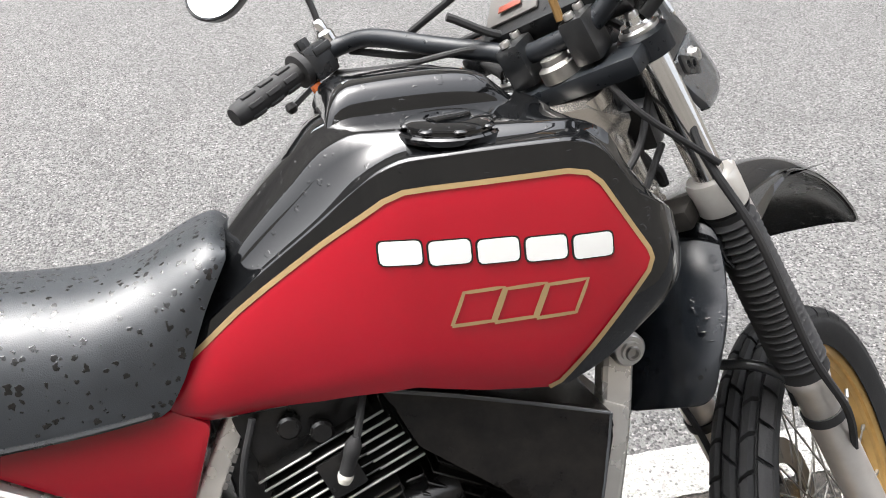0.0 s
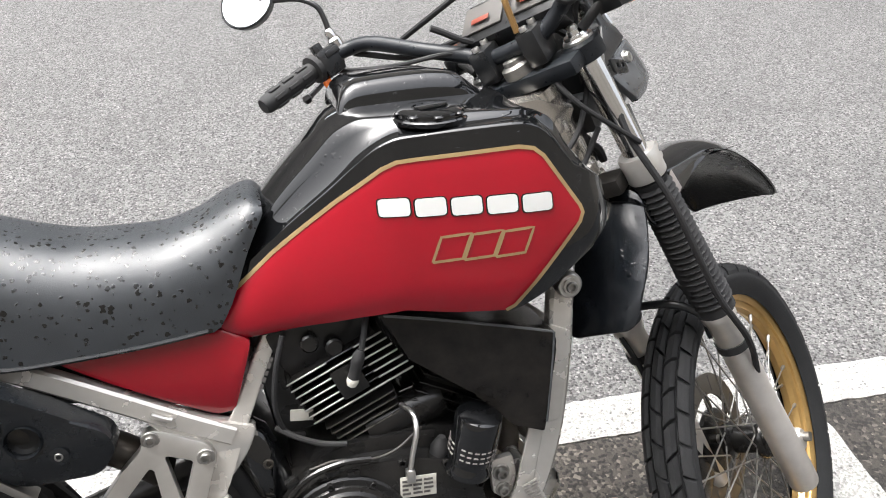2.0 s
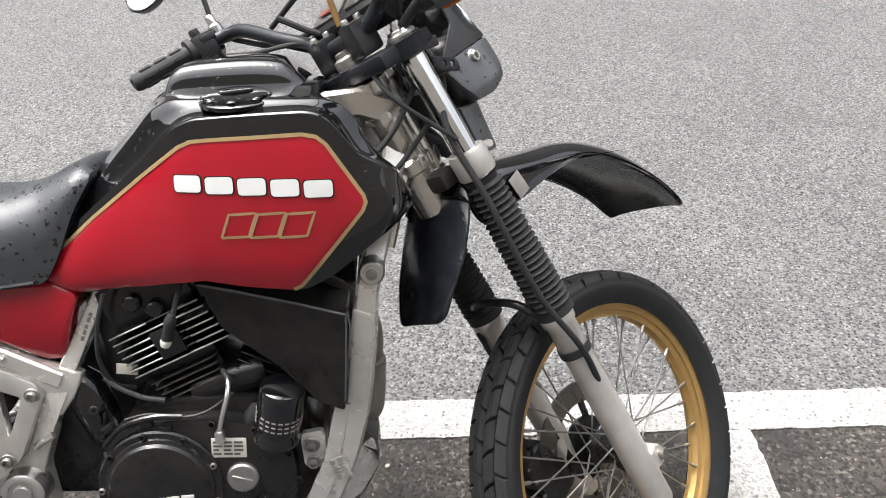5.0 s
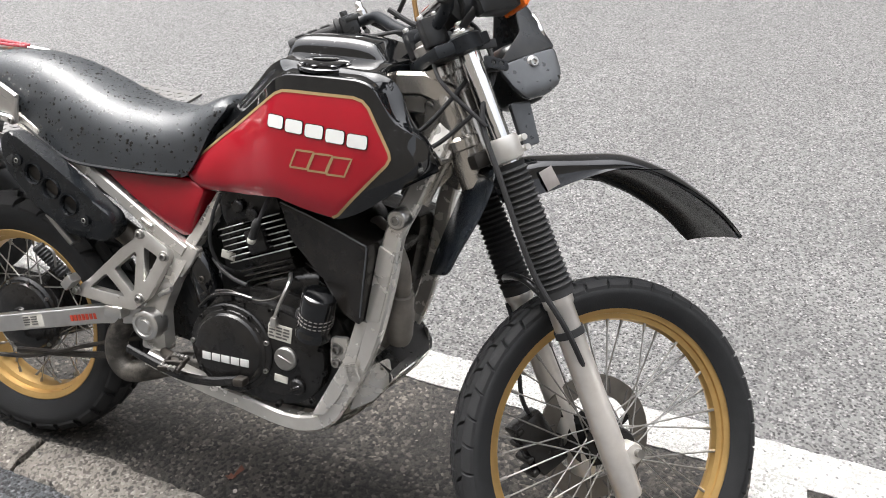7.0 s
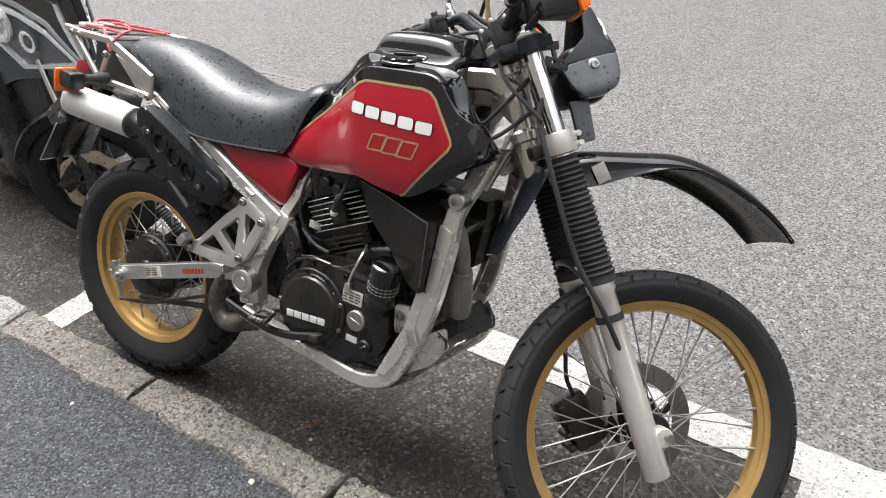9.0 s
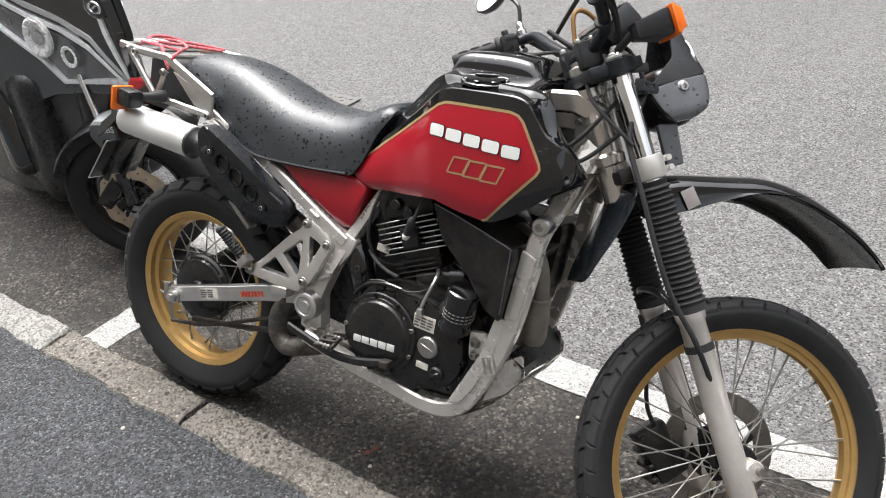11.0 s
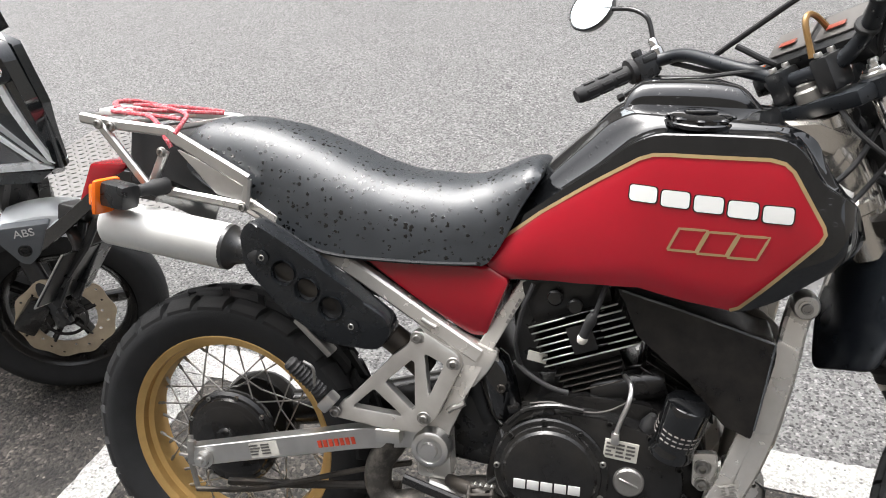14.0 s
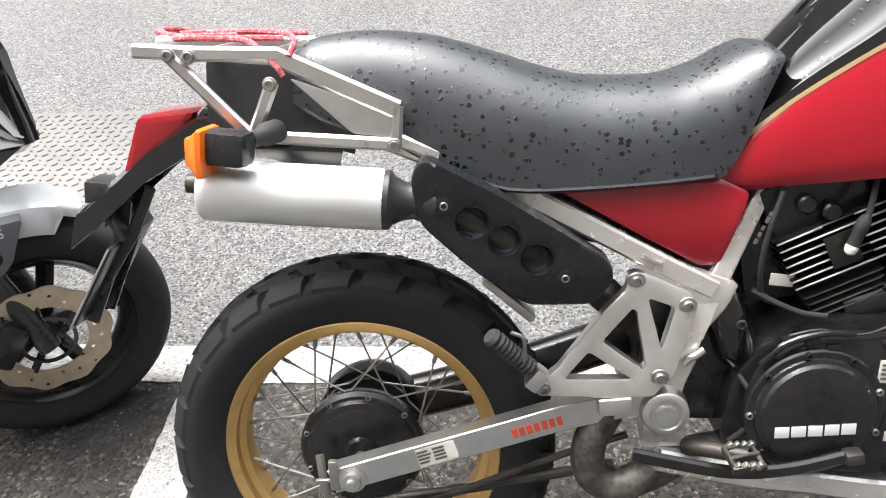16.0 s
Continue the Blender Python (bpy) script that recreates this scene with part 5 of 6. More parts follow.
part("info_label", box((.056, .035, .0015), side_plane(.797, -.1508, .486, -4), .0005), M_LABEL, crank, "worn pale label")
bars(crank, side_plane(.797, -.1518, .486, -4), .050, .028, 3, M_INK, 5, 4)
part("info_label", box((.032, .016, .0015), side_plane(.803, -.1508, .382, -4), .0005), M_LABEL, crank, "worn pale label")

# rear cylinder, leaning back, with its fins
FA = radians(22.5)
fd, fu = V(math.cos(FA), 0, math.sin(FA)), V(-math.sin(FA), 0, math.cos(FA))


def cyl_m(x, y, z):
    return Matrix.Translation((x, y, z)) @ Matrix.Rotation(-FA, 4, 'Y')


barrel = box((.115, .17, .17), cyl_m(.735, 0, .60), .02)
box((.15, .20, .085), cyl_m(.682, 0, .735), .02, 2, barrel)
box((.13, .17, .05), cyl_m(.660, 0, .775), .02, 2, barrel)
cylinder = part("rear_cylinder", barrel, M_ENGINE, bike, "black air-cooled cylinder with bare fin edges")
for i in range(7):
    c = V(.697, 0, .702) - fu * (.0125 * i) + fd * (.0015 * i)
    L = .158 + .002 * i
    tilt = Matrix.Rotation(-FA, 4, 'Y')
    part("fin", box((L, .235, .003), Matrix.Translation(c) @ tilt, .001, 1), M_ENGINE, cylinder)
    spans = [(-.5, .5)] if i in (1, 6) else [(-.5, -.08), (.20, .5)]
    for a, b in spans:
        part("fin_edge", box((L * (b - a), .003, .0027), Matrix.Translation(c + fd * (L * (a + b) / 2) + V(0, -.1185, 0)) @ tilt, .001, 1), M_FIN, cylinder)
for i in range(6):
    c = V(.724, 0, .606) - fu * (.0125 * i) + fd * .004
    L = .118 - .005 * i
    part("fin", box((L, .215 - .004 * i, .0026), Matrix.Translation(c) @ Matrix.Rotation(-FA, 4, 'Y'), .001, 1), M_FINDARK, cylinder)
    part("fin_edge", box((L * .94, .0025, .0020), Matrix.Translation(c + V(0, -(.108 - .002 * i), 0)) @ Matrix.Rotation(-FA, 4, 'Y'), .0006, 1), M_FINRUST, cylinder)
boss = box((.044, .02, .050), cyl_m(.716, -.112, .664), .004)
part("plug_boss", boss, M_ENGINE, cylinder)
pc = lathe([(.006, .006), (.0085, .008), (.0085, .030), (.0095, .032), (.0095, .044), (.006, .052), (.0045, .054)], along((.717, -.138, .668), (.736, -.142, .725)), 16)
part("plug_cap", pc, M_RUBBER, cylinder, "black spark plug cap")
part("plug_tip", lathe([(0, -.008), (.007, -.004), (.009, .002), (.009, .006), (.006, .012)], along((.717, -.138, .668), (.736, -.142, .725)), 16), M_LABEL, cylinder, "pale ceramic tip")
part("plug_lead", tube([(.728, -.139, .69), (.738, -.138, .725), (.752, -.12, .77), (.77, -.08, .80)], .0045, 8), M_RUBBER, cylinder)
for x, z in ((.665, .728), (.70, .716)):
    part("cover_screw", lathe([(.014, 0), (.014, .008), (.011, .011), (0, .011)], on_side(x, -.104, z), 16), M_ENGINE, cylinder)

# front cylinder, mostly behind the scoop
fb = box((.13, .16, .20), Matrix.Translation((.91, 0, .63)) @ Matrix.Rotation(radians(30), 4, 'Y'), .02)
fcyl = part("front_cylinder", fb, M_ENGINE, bike)
for i in range(8):
    part("fin", box((.15, .20, .003), Matrix.Translation((.875 + .007 * i, 0, .57 + .013 * i)) @ Matrix.Rotation(radians(28), 4, 'Y'), .001, 1), M_ENGINE, fcyl)

# air scoop on the right and left
def scoop_flare(x, z):
    """How far the scoop's face swings out towards its front and upper edge, with a slight hollow."""
    u = min(max((x - .775) / .225, 0), 1)
    return .046 - .068 * u - .013 * u * max(0, z - .56) / .165 + .006 * math.sin(math.pi * u)


for sign in (-1, 1):
    sc = plate(round_poly([(.766, .760), (1.008, .724), (1.010, .70), (.992, .556), (.950, .566), (.893, .624), (.805, .684), (.782, .735)], .006), [], -.168, .10, .004)
    bmesh.ops.triangulate(sc, faces=sc.faces[:])
    for _ in range(3):
        bmesh.ops.subdivide_edges(sc, edges=[e for e in sc.edges if e.calc_length() > .035], cuts=1)
        bmesh.ops.triangulate(sc, faces=sc.faces[:])
    for v in sc.verts:
        if v.co.y < -.12:
            v.co.y += scoop_flare(v.co.x, v.co.z)
    # thin pale tubes added as the highlight on the top and front edges
    lip = tube([(x, -.169 + scoop_flare(x, z), z) for x, z in ((.775, .757), (.85, .7465), (.93, .735), (1.005, .7235))], .0020, 8, False)
    tube([(x, -.169 + scoop_flare(x, z), z) for x, z in ((1.006, .7225), (1.004, .690), (1.000, .640), (.994, .575))], .0018, 8, False, lip)
    part("scoop_highlight", mirror_y(lip) if sign > 0 else lip, M_SHEEN, bike, "pale line added as the scoop's edge highlight")
    part("air_scoop", mirror_y(sc) if sign > 0 else sc, M_SCOOP, bike, "black plastic air scoop beside the engine")

# oil filter
fm = along((.876, -.152, .505), (.897, -.170, .600))
of = lathe([(.030, -.012), (.037, -.006), (.038, .006), (.034, .012), (.034, .018), (.0365, .020), (.0365, .088), (.034, .096), (.025, .101), (0, .101)], fm, 32)
ofo = part("oil_filter", of, M_BLACK, bike, "glossy black oil filter canister")
for k in range(22):
    a = 2 * math.pi * k / 22
    if k % 11 == 10:
        continue
    for r in range(3):
        m = fm @ Matrix.Rotation(a, 4, 'Z') @ pose(.0368, 0, .032 + .009 * r)
        part("writing_bar", box((.0008, .0068, .0024), m, 0), M_STICKER, ofo)
part("pressure_switch", lathe([(.012, 0), (.015, .004), (.015, .020), (.010, .030), (.006, .038)], along((.835, -.13, .515), (.845, -.135, .56)), 16), M_RUBBER, bike)
part("oil_line", tube([(.785, -.157, .512), (.792, -.153, .540), (.803, -.145, .575), (.803, -.125, .595), (.79, -.10, .60)], .0042, 8), M_ALU, bike, "thin silver oil pipe")
part("banjo_bolt", box((.014, .02, .022), side_plane(.786, -.152, .510), .003), M_ALU, bike)
bk_ = plate(round_poly([(.912, .50), (.950, .505), (.955, .47), (.945, .435), (.915, .44)], .008), [], -.148, .012, .003)
eb = part("engine_bracket", bk_, M_FRAME, bike, "silver engine mounting bracket")
bolt("bolt", on_side(.929, -.148, .478), eb, .010, .009, M_STEEL, .014)
bolt("bolt", on_side(.930, -.148, .448), eb, .009, .008, M_STEEL, .012)
part("frame_label", box((.026, .040, .0012), side_plane(.975, -.1685, .445, 20), 0), M_FRAME, bike)
bars(bike, side_plane(.975, -.1692, .445, 20), .024, .038, 2, M_STEEL, 8, 7)
bars(bike, side_plane(.600, -.131, .705, 65), .055, .010, 5, M_INK, 9, 1)

# rounded dark pod and breather between frame and engine
pod = lathe([(0, -.075), (.022, -.07), (.032, -.045), (.034, .01), (.030, .05), (.018, .068), (0, .072)], Matrix.Translation((.572, -.085, .545)) @ Matrix.Rotation(radians(-16), 4, 'Y'), 20)
podo = part("breather_box", pod, M_BLACK, bike, "dark rounded breather box")
bolt("bolt", on_side(.582, -.117, .553), podo, .008, .004, M_PIPE)
part("inner_cover", box((.10, .13, .22), pose(.635, 0, .675, 0, -8, 0), .02), M_PLASTIC, bike)
part("inner_cover", box((.09, .18, .20), pose(.545, 0, .56, 0, -25, 0), .02), M_PLASTIC, bike)
part("inner_cover", box((.13, .16, .16), pose(.525, 0, .455, 0, 4, 0), .02), M_PLASTIC, bike)
part("air_box", box((.30, .17, .16), pose(.42, 0, .74, 0, 12, 0), .03), M_PLASTIC, bike)
part("hose", tube([(.628, -.118, .75), (.612, -.122, .70), (.604, -.118, .64), (.615, -.10, .59), (.64, -.08, .57)], .004, 8), M_RUBBER, bike)

# swingarm, rear axle, brake rod
sa = beam([(-.035, -.128, .322), (.08, -.129, .355), (.23, -.131, .398), (.33, -.133, .427), (.45, -.135, .452)], .041, .030, True, c=.0016)
swing = part("swingarm", sa, M_ALU, bike, "silver box-section swingarm")
part("info_label", box((.062, .030, .001), side_plane(.130, -.1450, .369, 16), 0), M_LABEL, swing, "worn pale label")
bars(swing, side_plane(.125, -.1458, .369, 16), .050, .024, 2, M_INK, 11, 4)
for i in range(7):
    part("mark_bar", box((.0075, .014, .0016), side_plane(.248 + .0112 * i, -.1476, .402 + .0032 * i, 16), 0), M_REDINK, swing, "plain red bar")
ax = lathe([(.022, 0), (.022, .003), (.014, .003), (.014, .014), (.008, .014), (.007, .022), (0, .022)], on_side(-.003, -.144, .328), 20)
part("axle_nut", ax, M_ALU, swing)
adj = box((.016, .012, .05), pose(-.03, -.142, .335), .003)
box((.03, .006, .006), pose(-.045, -.142, .325), .001, 1, adj)
part("chain_adjuster", adj, M_STEEL, swing)
part("rear_axle", tube([(0, -.15, .32), (0, .15, .32)], .010, 10, False), M_STEEL, bike)
part("brake_rod", tube([(-.04, -.115, .235), (.10, -.115, .262), (.30, -.12, .340), (.42, -.12, .38)], .0055, 8), M_PIPE, bike)
part("brake_arm", beam([(-.06, -.10, .345), (-.055, -.11, .29), (-.04, -.112, .235)], .014, .008), M_STEEL, bike)
part("torque_arm", tube([(.02, -.09, .25), (.20, -.105, .285), (.40, -.12, .33)], .008, 8), M_PIPE, bike)
part("shaft_housing", tube([(-.02, .105, .32), (.08, .11, .335), (.25, .115, .375), (.46, .12, .44)], .040, 16), M_ENGINE, bike, "black shaft drive housing")
part("final_drive", lathe([(.05, -.03), (.09, -.025), (.095, 0), (.085, .03), (.05, .045), (0, .05)], Matrix.Translation((0, .095, .32)) @ Matrix.Rotation(radians(-90), 4, 'X'), 28), M_ENGINE, bike)

# footrest bracket with its openings
def tri_shift(x, z):
    return (z - .497) * .30
outer = round_poly([(.288, .486), (.298, .504), (.311, .512), (.384, .593), (.414, .619), (.416, .640), (.436, .642), (.503, .612), (.514, .593), (.478, .501), (.446, .470), (.367, .471), (.290, .476)], .008)
holes = [round_poly([(.421, .591), (.427, .588), (.437, .512), (.432, .508), (.377, .548)], .006), round_poly([(.357, .534), (.416, .495), (.321, .498)], .006), round_poly([(.444, .605), (.482, .591), (.460, .533)], .006)]
tb = plate(outer, [h[::-1] for h in holes], -.166, .018, .0025, tri_shift)
br = part("footrest_bracket", tb, M_ALU, bike, "silver footrest bracket with triangular openings", 30)
for x, y, z in ((.428, -.126, .630), (.499, -.137, .594), (.456, -.166, .497)):
    bolt("bolt", on_side(x, y, z), br, .0085, .006, M_STEEL, .013)
bolt("bolt", on_side(.290, -.172, .487), br, .008, .006, M_STEEL, .011)
part("bracket_block", box((.048, .03, .026), pose(.392, -.165, .457, 0, -3, 0), .005), M_ALU, br)
pg = lathe([(.010, 0), (.013, .004)] + [q for k in range(9) for q in ((.0145, .006 + .008 * k), (.012, .010 + .008 * k))] + [(.014, .08), (.011, .086), (0, .087)], along((.272, -.185, .525), (.215, -.205, .588)), 16)
pego = part("passenger_footrest", pg, M_RUBBER, bike, "folded rubber passenger footrest", 25)
part("footrest_bracket_arm", box((.022, .03, .034), pose(.280, -.178, .508, 0, 40, 0), .005), M_ALU, pego)
part("footrest_wire", tube([(.262, -.20, .545), (.262, -.205, .58), (.245, -.208, .592)], .003, 6), M_STEEL, pego)

# rider's footrest and brake pedal
fp = box((.046, .007, .013), pose(.570, -.222, .380, 12, -6, 8), .002)
for dy in (.021, .042):
    box((.046, .007, .013), pose(.570, -.222 + dy, .3805 + .2 * dy, 12, -6, 8), .002, 1, fp)
for dx in (-.020, .020):
    box((.007, .046, .012), pose(.570 + dx, -.201, .383, 12, -6, 8), .002, 1, fp)
fpo = part("footrest", fp, M_PIPE, bike, "serrated steel footrest")
for k in range(4):
    for s in (-1, 1):
        part("tooth", box((.007, .008, .012), pose(.555 + .010 * k, -.201 + .021 * s, .388 + .004 * s, 12, 39, 8), .001, 1), M_STEEL, fpo)
part("footrest_mount", tube([(.50, -.14, .37), (.54, -.17, .378), (.58, -.19, .380)], .012, 10), M_PIPE, bike)
part("brake_pedal", beam([(.42, -.165, .372), (.47, -.17, .362), (.56, -.175, .345), (.64, -.18, .350), (.72, -.185, .372)], .021, .011, True), M_ENGINE, bike, "black brake pedal")
part("pedal_tip", box((.026, .026, .018), pose(.728, -.188, .374, 0, -6, 0), .005), M_PIPE, bike)

# exhaust: elbow below, shield with three openings, muffler
part("exhaust_elbow", tube([(.402, -.12, .46), (.386, -.125, .42), (.362, -.13, .375), (.362, -.13, .325), (.395, -.13, .297), (.45, -.125, .312), (.53, -.10, .335), (.62, -.08, .33)], .026, 14), M_ELBOW, bike, "scorched exhaust pipe elbow")
part("front_exhaust", tube([(.95, -.03, .72), (.99, -.075, .715), (1.030, -.100, .680), (1.038, -.090, .635), (1.031, -.070, .588)], .0185, 14), M_HEADER, bike, "sooty grey exhaust downpipe")
part("pipe_sleeve", lathe([(.018, -.006), (.0245, -.004), (.0265, .004), (.0265, .030), (.0285, .045), (.0285, .105), (.024, .122), (.020, .124)], along((1.032, -.072, .592), (1.019, -.034, .470)), 24), M_HEADER, bike, "wider sleeve of the exhaust pipe")
part("rear_exhaust", tube([(.93, .02, .60), (.965, .0, .56), (.985, -.02, .51), (.98, -.02, .44)], .019, 14), M_HEADER, bike, "sooty grey exhaust downpipe")


def sh_shift(x, z):
    return (x - .165) * .10 + max(0, .66 - z) * .25
so = round_poly([(.118, .805), (.135, .833), (.170, .815), (.235, .776), (.330, .712), (.386, .672), (.392, .645), (.365, .606), (.268, .613), (.195, .678), (.128, .742)], .018)
shb = plate(so, [ring(cx, cz, .0205)[::-1] for cx, cz in ((.198, .742), (.240, .714), (.284, .684))], -.190, .045, .008, sh_shift)
shield = part("heat_shield", shb, M_GUARD, bike, "black heat shield with three round openings", 30)
for cx, cz in ((.198, .742), (.240, .714), (.284, .684)):
    part("opening_cup", lathe([(.0215, -.002), (.0205, -.010), (.016, -.015), (0, -.017)], on_side(cx, -.190 + sh_shift(cx, cz), cz), 24, None, False), M_INK2, shield)
    part("opening_rim", lathe([(.0205, -.004), (.0225, .001), (.0235, -.002), (.0235, -.006)], on_side(cx, -.190 + sh_shift(cx, cz), cz), 24, None, False), M_GUARD, shield)
for x, z in ((.162, .768), (.322, .655)):
    bolt("bolt", on_side(x, -.191 + sh_shift(x, z), z), shield, .006, .004, M_STEEL, .0)
    part("washer", lathe([(.013, 0), (.013, .002), (.008, .003), (.006, .003)], on_side(x, -.191 + sh_shift(x, z), z), 18), M_GUARD, shield)
part("shielded_pipe", tube([(.11, -.15, .775), (.20, -.15, .735), (.29, -.135, .675), (.37, -.095, .615), (.43, -.07, .55)], .026, 14), M_PIPE, bike)
mm_ = along((-.162, -.165, .798), (.085, -.165, .773))
mu = lathe([(.010, -.010), (.016, -.008), (.036, -.002), (.0415, .004), (.042, .012), (.042, .240), (.0405, .246), (.036, .247)], mm_, 40)
muf = part("muffler", mu, M_MUFFLER, bike, "satin aluminium muffler")
mc = lathe([(.041, .244), (.041, .252), (.033, .258), (.027, .270), (.024, .285), (.028, .295), (.03, .315)], mm_, 28)
part("muffler_collar", mc, M_PLASTIC, muf, "black collar")
part("tail_outlet", lathe([(.011, -.018), (.013, -.018), (.013, .0), (.011, 0)], mm_ @ Matrix.Translation((-.012, .01, 0)), 16, None, False), M_PIPE, muf)
part("shield_clamp", box((.09, .03, .012), pose(.245, -.155, .622, 0, 42, 0), .003), M_STEEL, bike)

# luggage rack
for s in (-1, 1):
    y = s * .129
    ro = part("rack_side", beam([(-.250, y * .86, .981), (-.16, y, .974), (-.05, y, .968)], .020, .014), M_ALU, bike, "silver luggage rack side frame", 30)
    for a, b, w in (((-.195, y, .970), (-.100, y, .862), .018), ((-.105, y, .862), (.100, y, .841), .018), ((-.055, y, .966), (.104, y, .888), .026), ((.104, y, .892), (.098, y, .838), .016), ((-.093, y, .866), (-.062, y, .932), .018)):
        part("rack_bar", beam([a, b], w, .012), M_ALU, ro)
    for x, z in ((-.195, .974), (-.168, .971), (-.064, .930), (.097, .841)):
        bolt("bolt", Matrix.Translation((x, y + s * .007, z)) @ (SIDE if s < 0 else SIDE.inverted()), ro, .0075, .005, M_STEEL, .010)
for x, z in ((-.245, .982), (-.15, .975), (-.06, .970)):
    part("rack_rung", beam([(x, -.11, z), (x, .11, z)], .014, .010, False, up=(0, 0, 1)), M_ALU, bike)

part("tail_cowl", box((.25, .17, .105), pose(-.045, 0, .897, 0, 6, 0), .006, 2), M_RUBBER, bike, "black tail cowl under the seat")
for s in (-1, 1):
    wb = plate(round_poly([(-.040, .936), (.092, .884), (.097, .850), (.040, .858)], .006), [], -.127, .006, .0015)
    part("rack_web", mirror_y(wb) if s > 0 else wb, M_ALU, bike, "silver web plate of the rack")

# cord lashed over the rack
cord = new("lashing_cord")
cord.matrix_basis = BIKE
tagged(cord, "red braided cord wound over the silver luggage rack", "cord")
for i, pts in enumerate(([(-.225, -.06, .993), (-.15, -.075, .990), (-.09, -.115, .985), (-.055, -.134, .955), (-.045, -.134, .940)],
                         [(-.225, -.05, .995), (-.16, -.02, .992), (-.09, .03, .988), (-.045, .056, .986)],
                         [(-.22, .05, .993), (-.14, .0, .996), (-.06, -.06, .993), (-.03, -.115, .985), (-.035, -.136, .965)],
                         [(-.23, .02, .996), (-.15, .05, .994), (-.06, .080, .987)],
                         [(-.215, -.06, .994), (-.250, .0, 1.003), (-.240, .045, 1.001), (-.21, .07, .994)],
                         [(-.240, .06, .995), (-.262, .03, 1.001), (-.245, -.02, 1.000), (-.20, -.05, .993)],
                         [(-.235, -.055, .992), (-.19, -.09, .993), (-.11, -.09, .990), (-.05, -.09, .987)])):
    part("cord_strand", tube(pts, .0043, 8), M_CORD, cord)
part("cord_knot", box((.05, .10, .012), pose(-.215, -.04, .990, 0, 4, 15), .005), M_WHITE, cord, "white tie knot")

# tail: mudguard, lamp, indicators, plate holder
tg = bmesh.new()
rows = []
for x, z, w in ((.02, .835, .085), (-.08, .868, .085), (-.19, .878, .080), (-.27, .835, .072), (-.34, .780, .066), (-.405, .735, .058)):
    rows.append([tg.verts.new((x + dx, y, z + dz)) for y, dz, dx in ((-w - .004, -.045, -.012), (-w, 0, 0), (-w * .6, .012, 0), (0, .018, 0), (w * .6, .012, 0), (w, 0, 0), (w + .004, -.045, -.012))])
for a, b in zip(rows, rows[1:]):
    for k in range(6):
        tg.faces.new((a[k], b[k], b[k + 1], a[k + 1]))
bmesh.ops.recalc_face_normals(tg, faces=tg.faces)
bmesh.ops.solidify(tg, geom=tg.faces[:], thickness=.004)
part("rear_mudguard", tg, M_BLACK, bike, "black rear mudguard", 30)
tl = plate(round_poly([(-.285, .884), (-.198, .888), (-.215, .868), (-.305, .800), (-.318, .803)], .006), [], -.058, .116, .008)
part("tail_lamp", tl, M_REDLENS, bike, "red tail lamp")
part("plate_lamp", box((.045, .06, .040), pose(-.375, 0, .765, 0, 8, 0), .005), M_PLASTIC, bike)
ph = bmesh.new()
beam([(-.335, -.03, .755), (-.350, -.03, .700), (-.42, -.03, .560)], .022, .012, False, ph)
beam([(-.29, -.035, .775), (-.33, -.035, .700), (-.40, -.035, .610)], .018, .012, False, ph)
beam([(-.335, .03, .755), (-.350, .03, .700), (-.42, .03, .560)], .022, .012, False, ph)
box((.012, .12, .05), pose(-.345, 0, .72, 0, -25, 0), .003, 1, ph)
part("plate_holder", ph, M_PLASTIC, bike, "black number plate bracket")
part("plate_backing", box((.006, .165, .145), pose(-.386, 0, .632, 0, 33, 0), .002), M_PLASTIC, bike, "black plate backing")
pl = part("number_plate", box((.0035, .17, .15), pose(-.390, 0, .630, 0, 33, 0), .001), M_ALU, bike, "pale number plate with plain bars")
for k in range(6):
    part("plate_bar", box((.001, .018, .06), pose(-.3935, -.062 + .025 * k, .631, 0, 33, 0), 0), M_INK, pl)
for s in (-1, 1):
    part("indicator_stalk", lathe([(.014, 0), (.016, .004), (.016, .03), (.012, .036), (.011, .06)], along((-.060, s * .128, .868), (-.096, s * .20, .863)), 16), M_RUBBER, bike)
    ib = part("indicator", box((.062, .046, .046), pose(-.110, s * .205, .860, 0, 6, s * 8), .012), M_PLASTIC, bike, "black indicator with an amber lens")
    ln = box((.030, .062, .064), None, .008, 2)
    for v in ln.verts:
        if v.co.x < -.004:
            v.co.y *= .62
            v.co.z *= .62
    ln.transform(pose(-.146, s * .203, .857, 0, 6, s * 8))
    part("lens", ln, M_ORANGE, ib, "amber lens")

# side stand on the far side
part("side_stand", tube([(.50, .15, .36), (.54, .20, .20), (.57, .27, .03)], .013, 10), M_PIPE, bike)
part("battery_cover", box((.16, .16, .10), pose(.22, 0, .80, 0, 20, 0), .02), M_PLASTIC, bike)

# bent silver flanges at the corners of the skid plate
for s, dz in ((-1, 0), (1, -.022)):
    fl = plate(round_poly([(.978, .432), (.990, .441), (1.024, .463), (1.029, .458), (1.038, .412), (1.004, .366), (.955, .335)], .003), [ring(1.016, .440, .0035, 10)[::-1]], -.128, .004, .001, lambda x, z: max(0, x - .985) * .45)
    fl.transform(Matrix.Translation((0, 0, dz)))
    if s > 0:
        fl = mirror_y(fl)
        fl.transform(Matrix.Translation((-.008, .040, 0)))
    part("skid_flange", fl, M_FRAME, bike, "bent silver flange of the skid plate")
tag = box((.034, .003, .018), pose(.640, -.104, .615, 0, 8, 0), .001)
part("paper_tag", tag, M_LABEL, bike, "torn pale tag beside the cylinder")
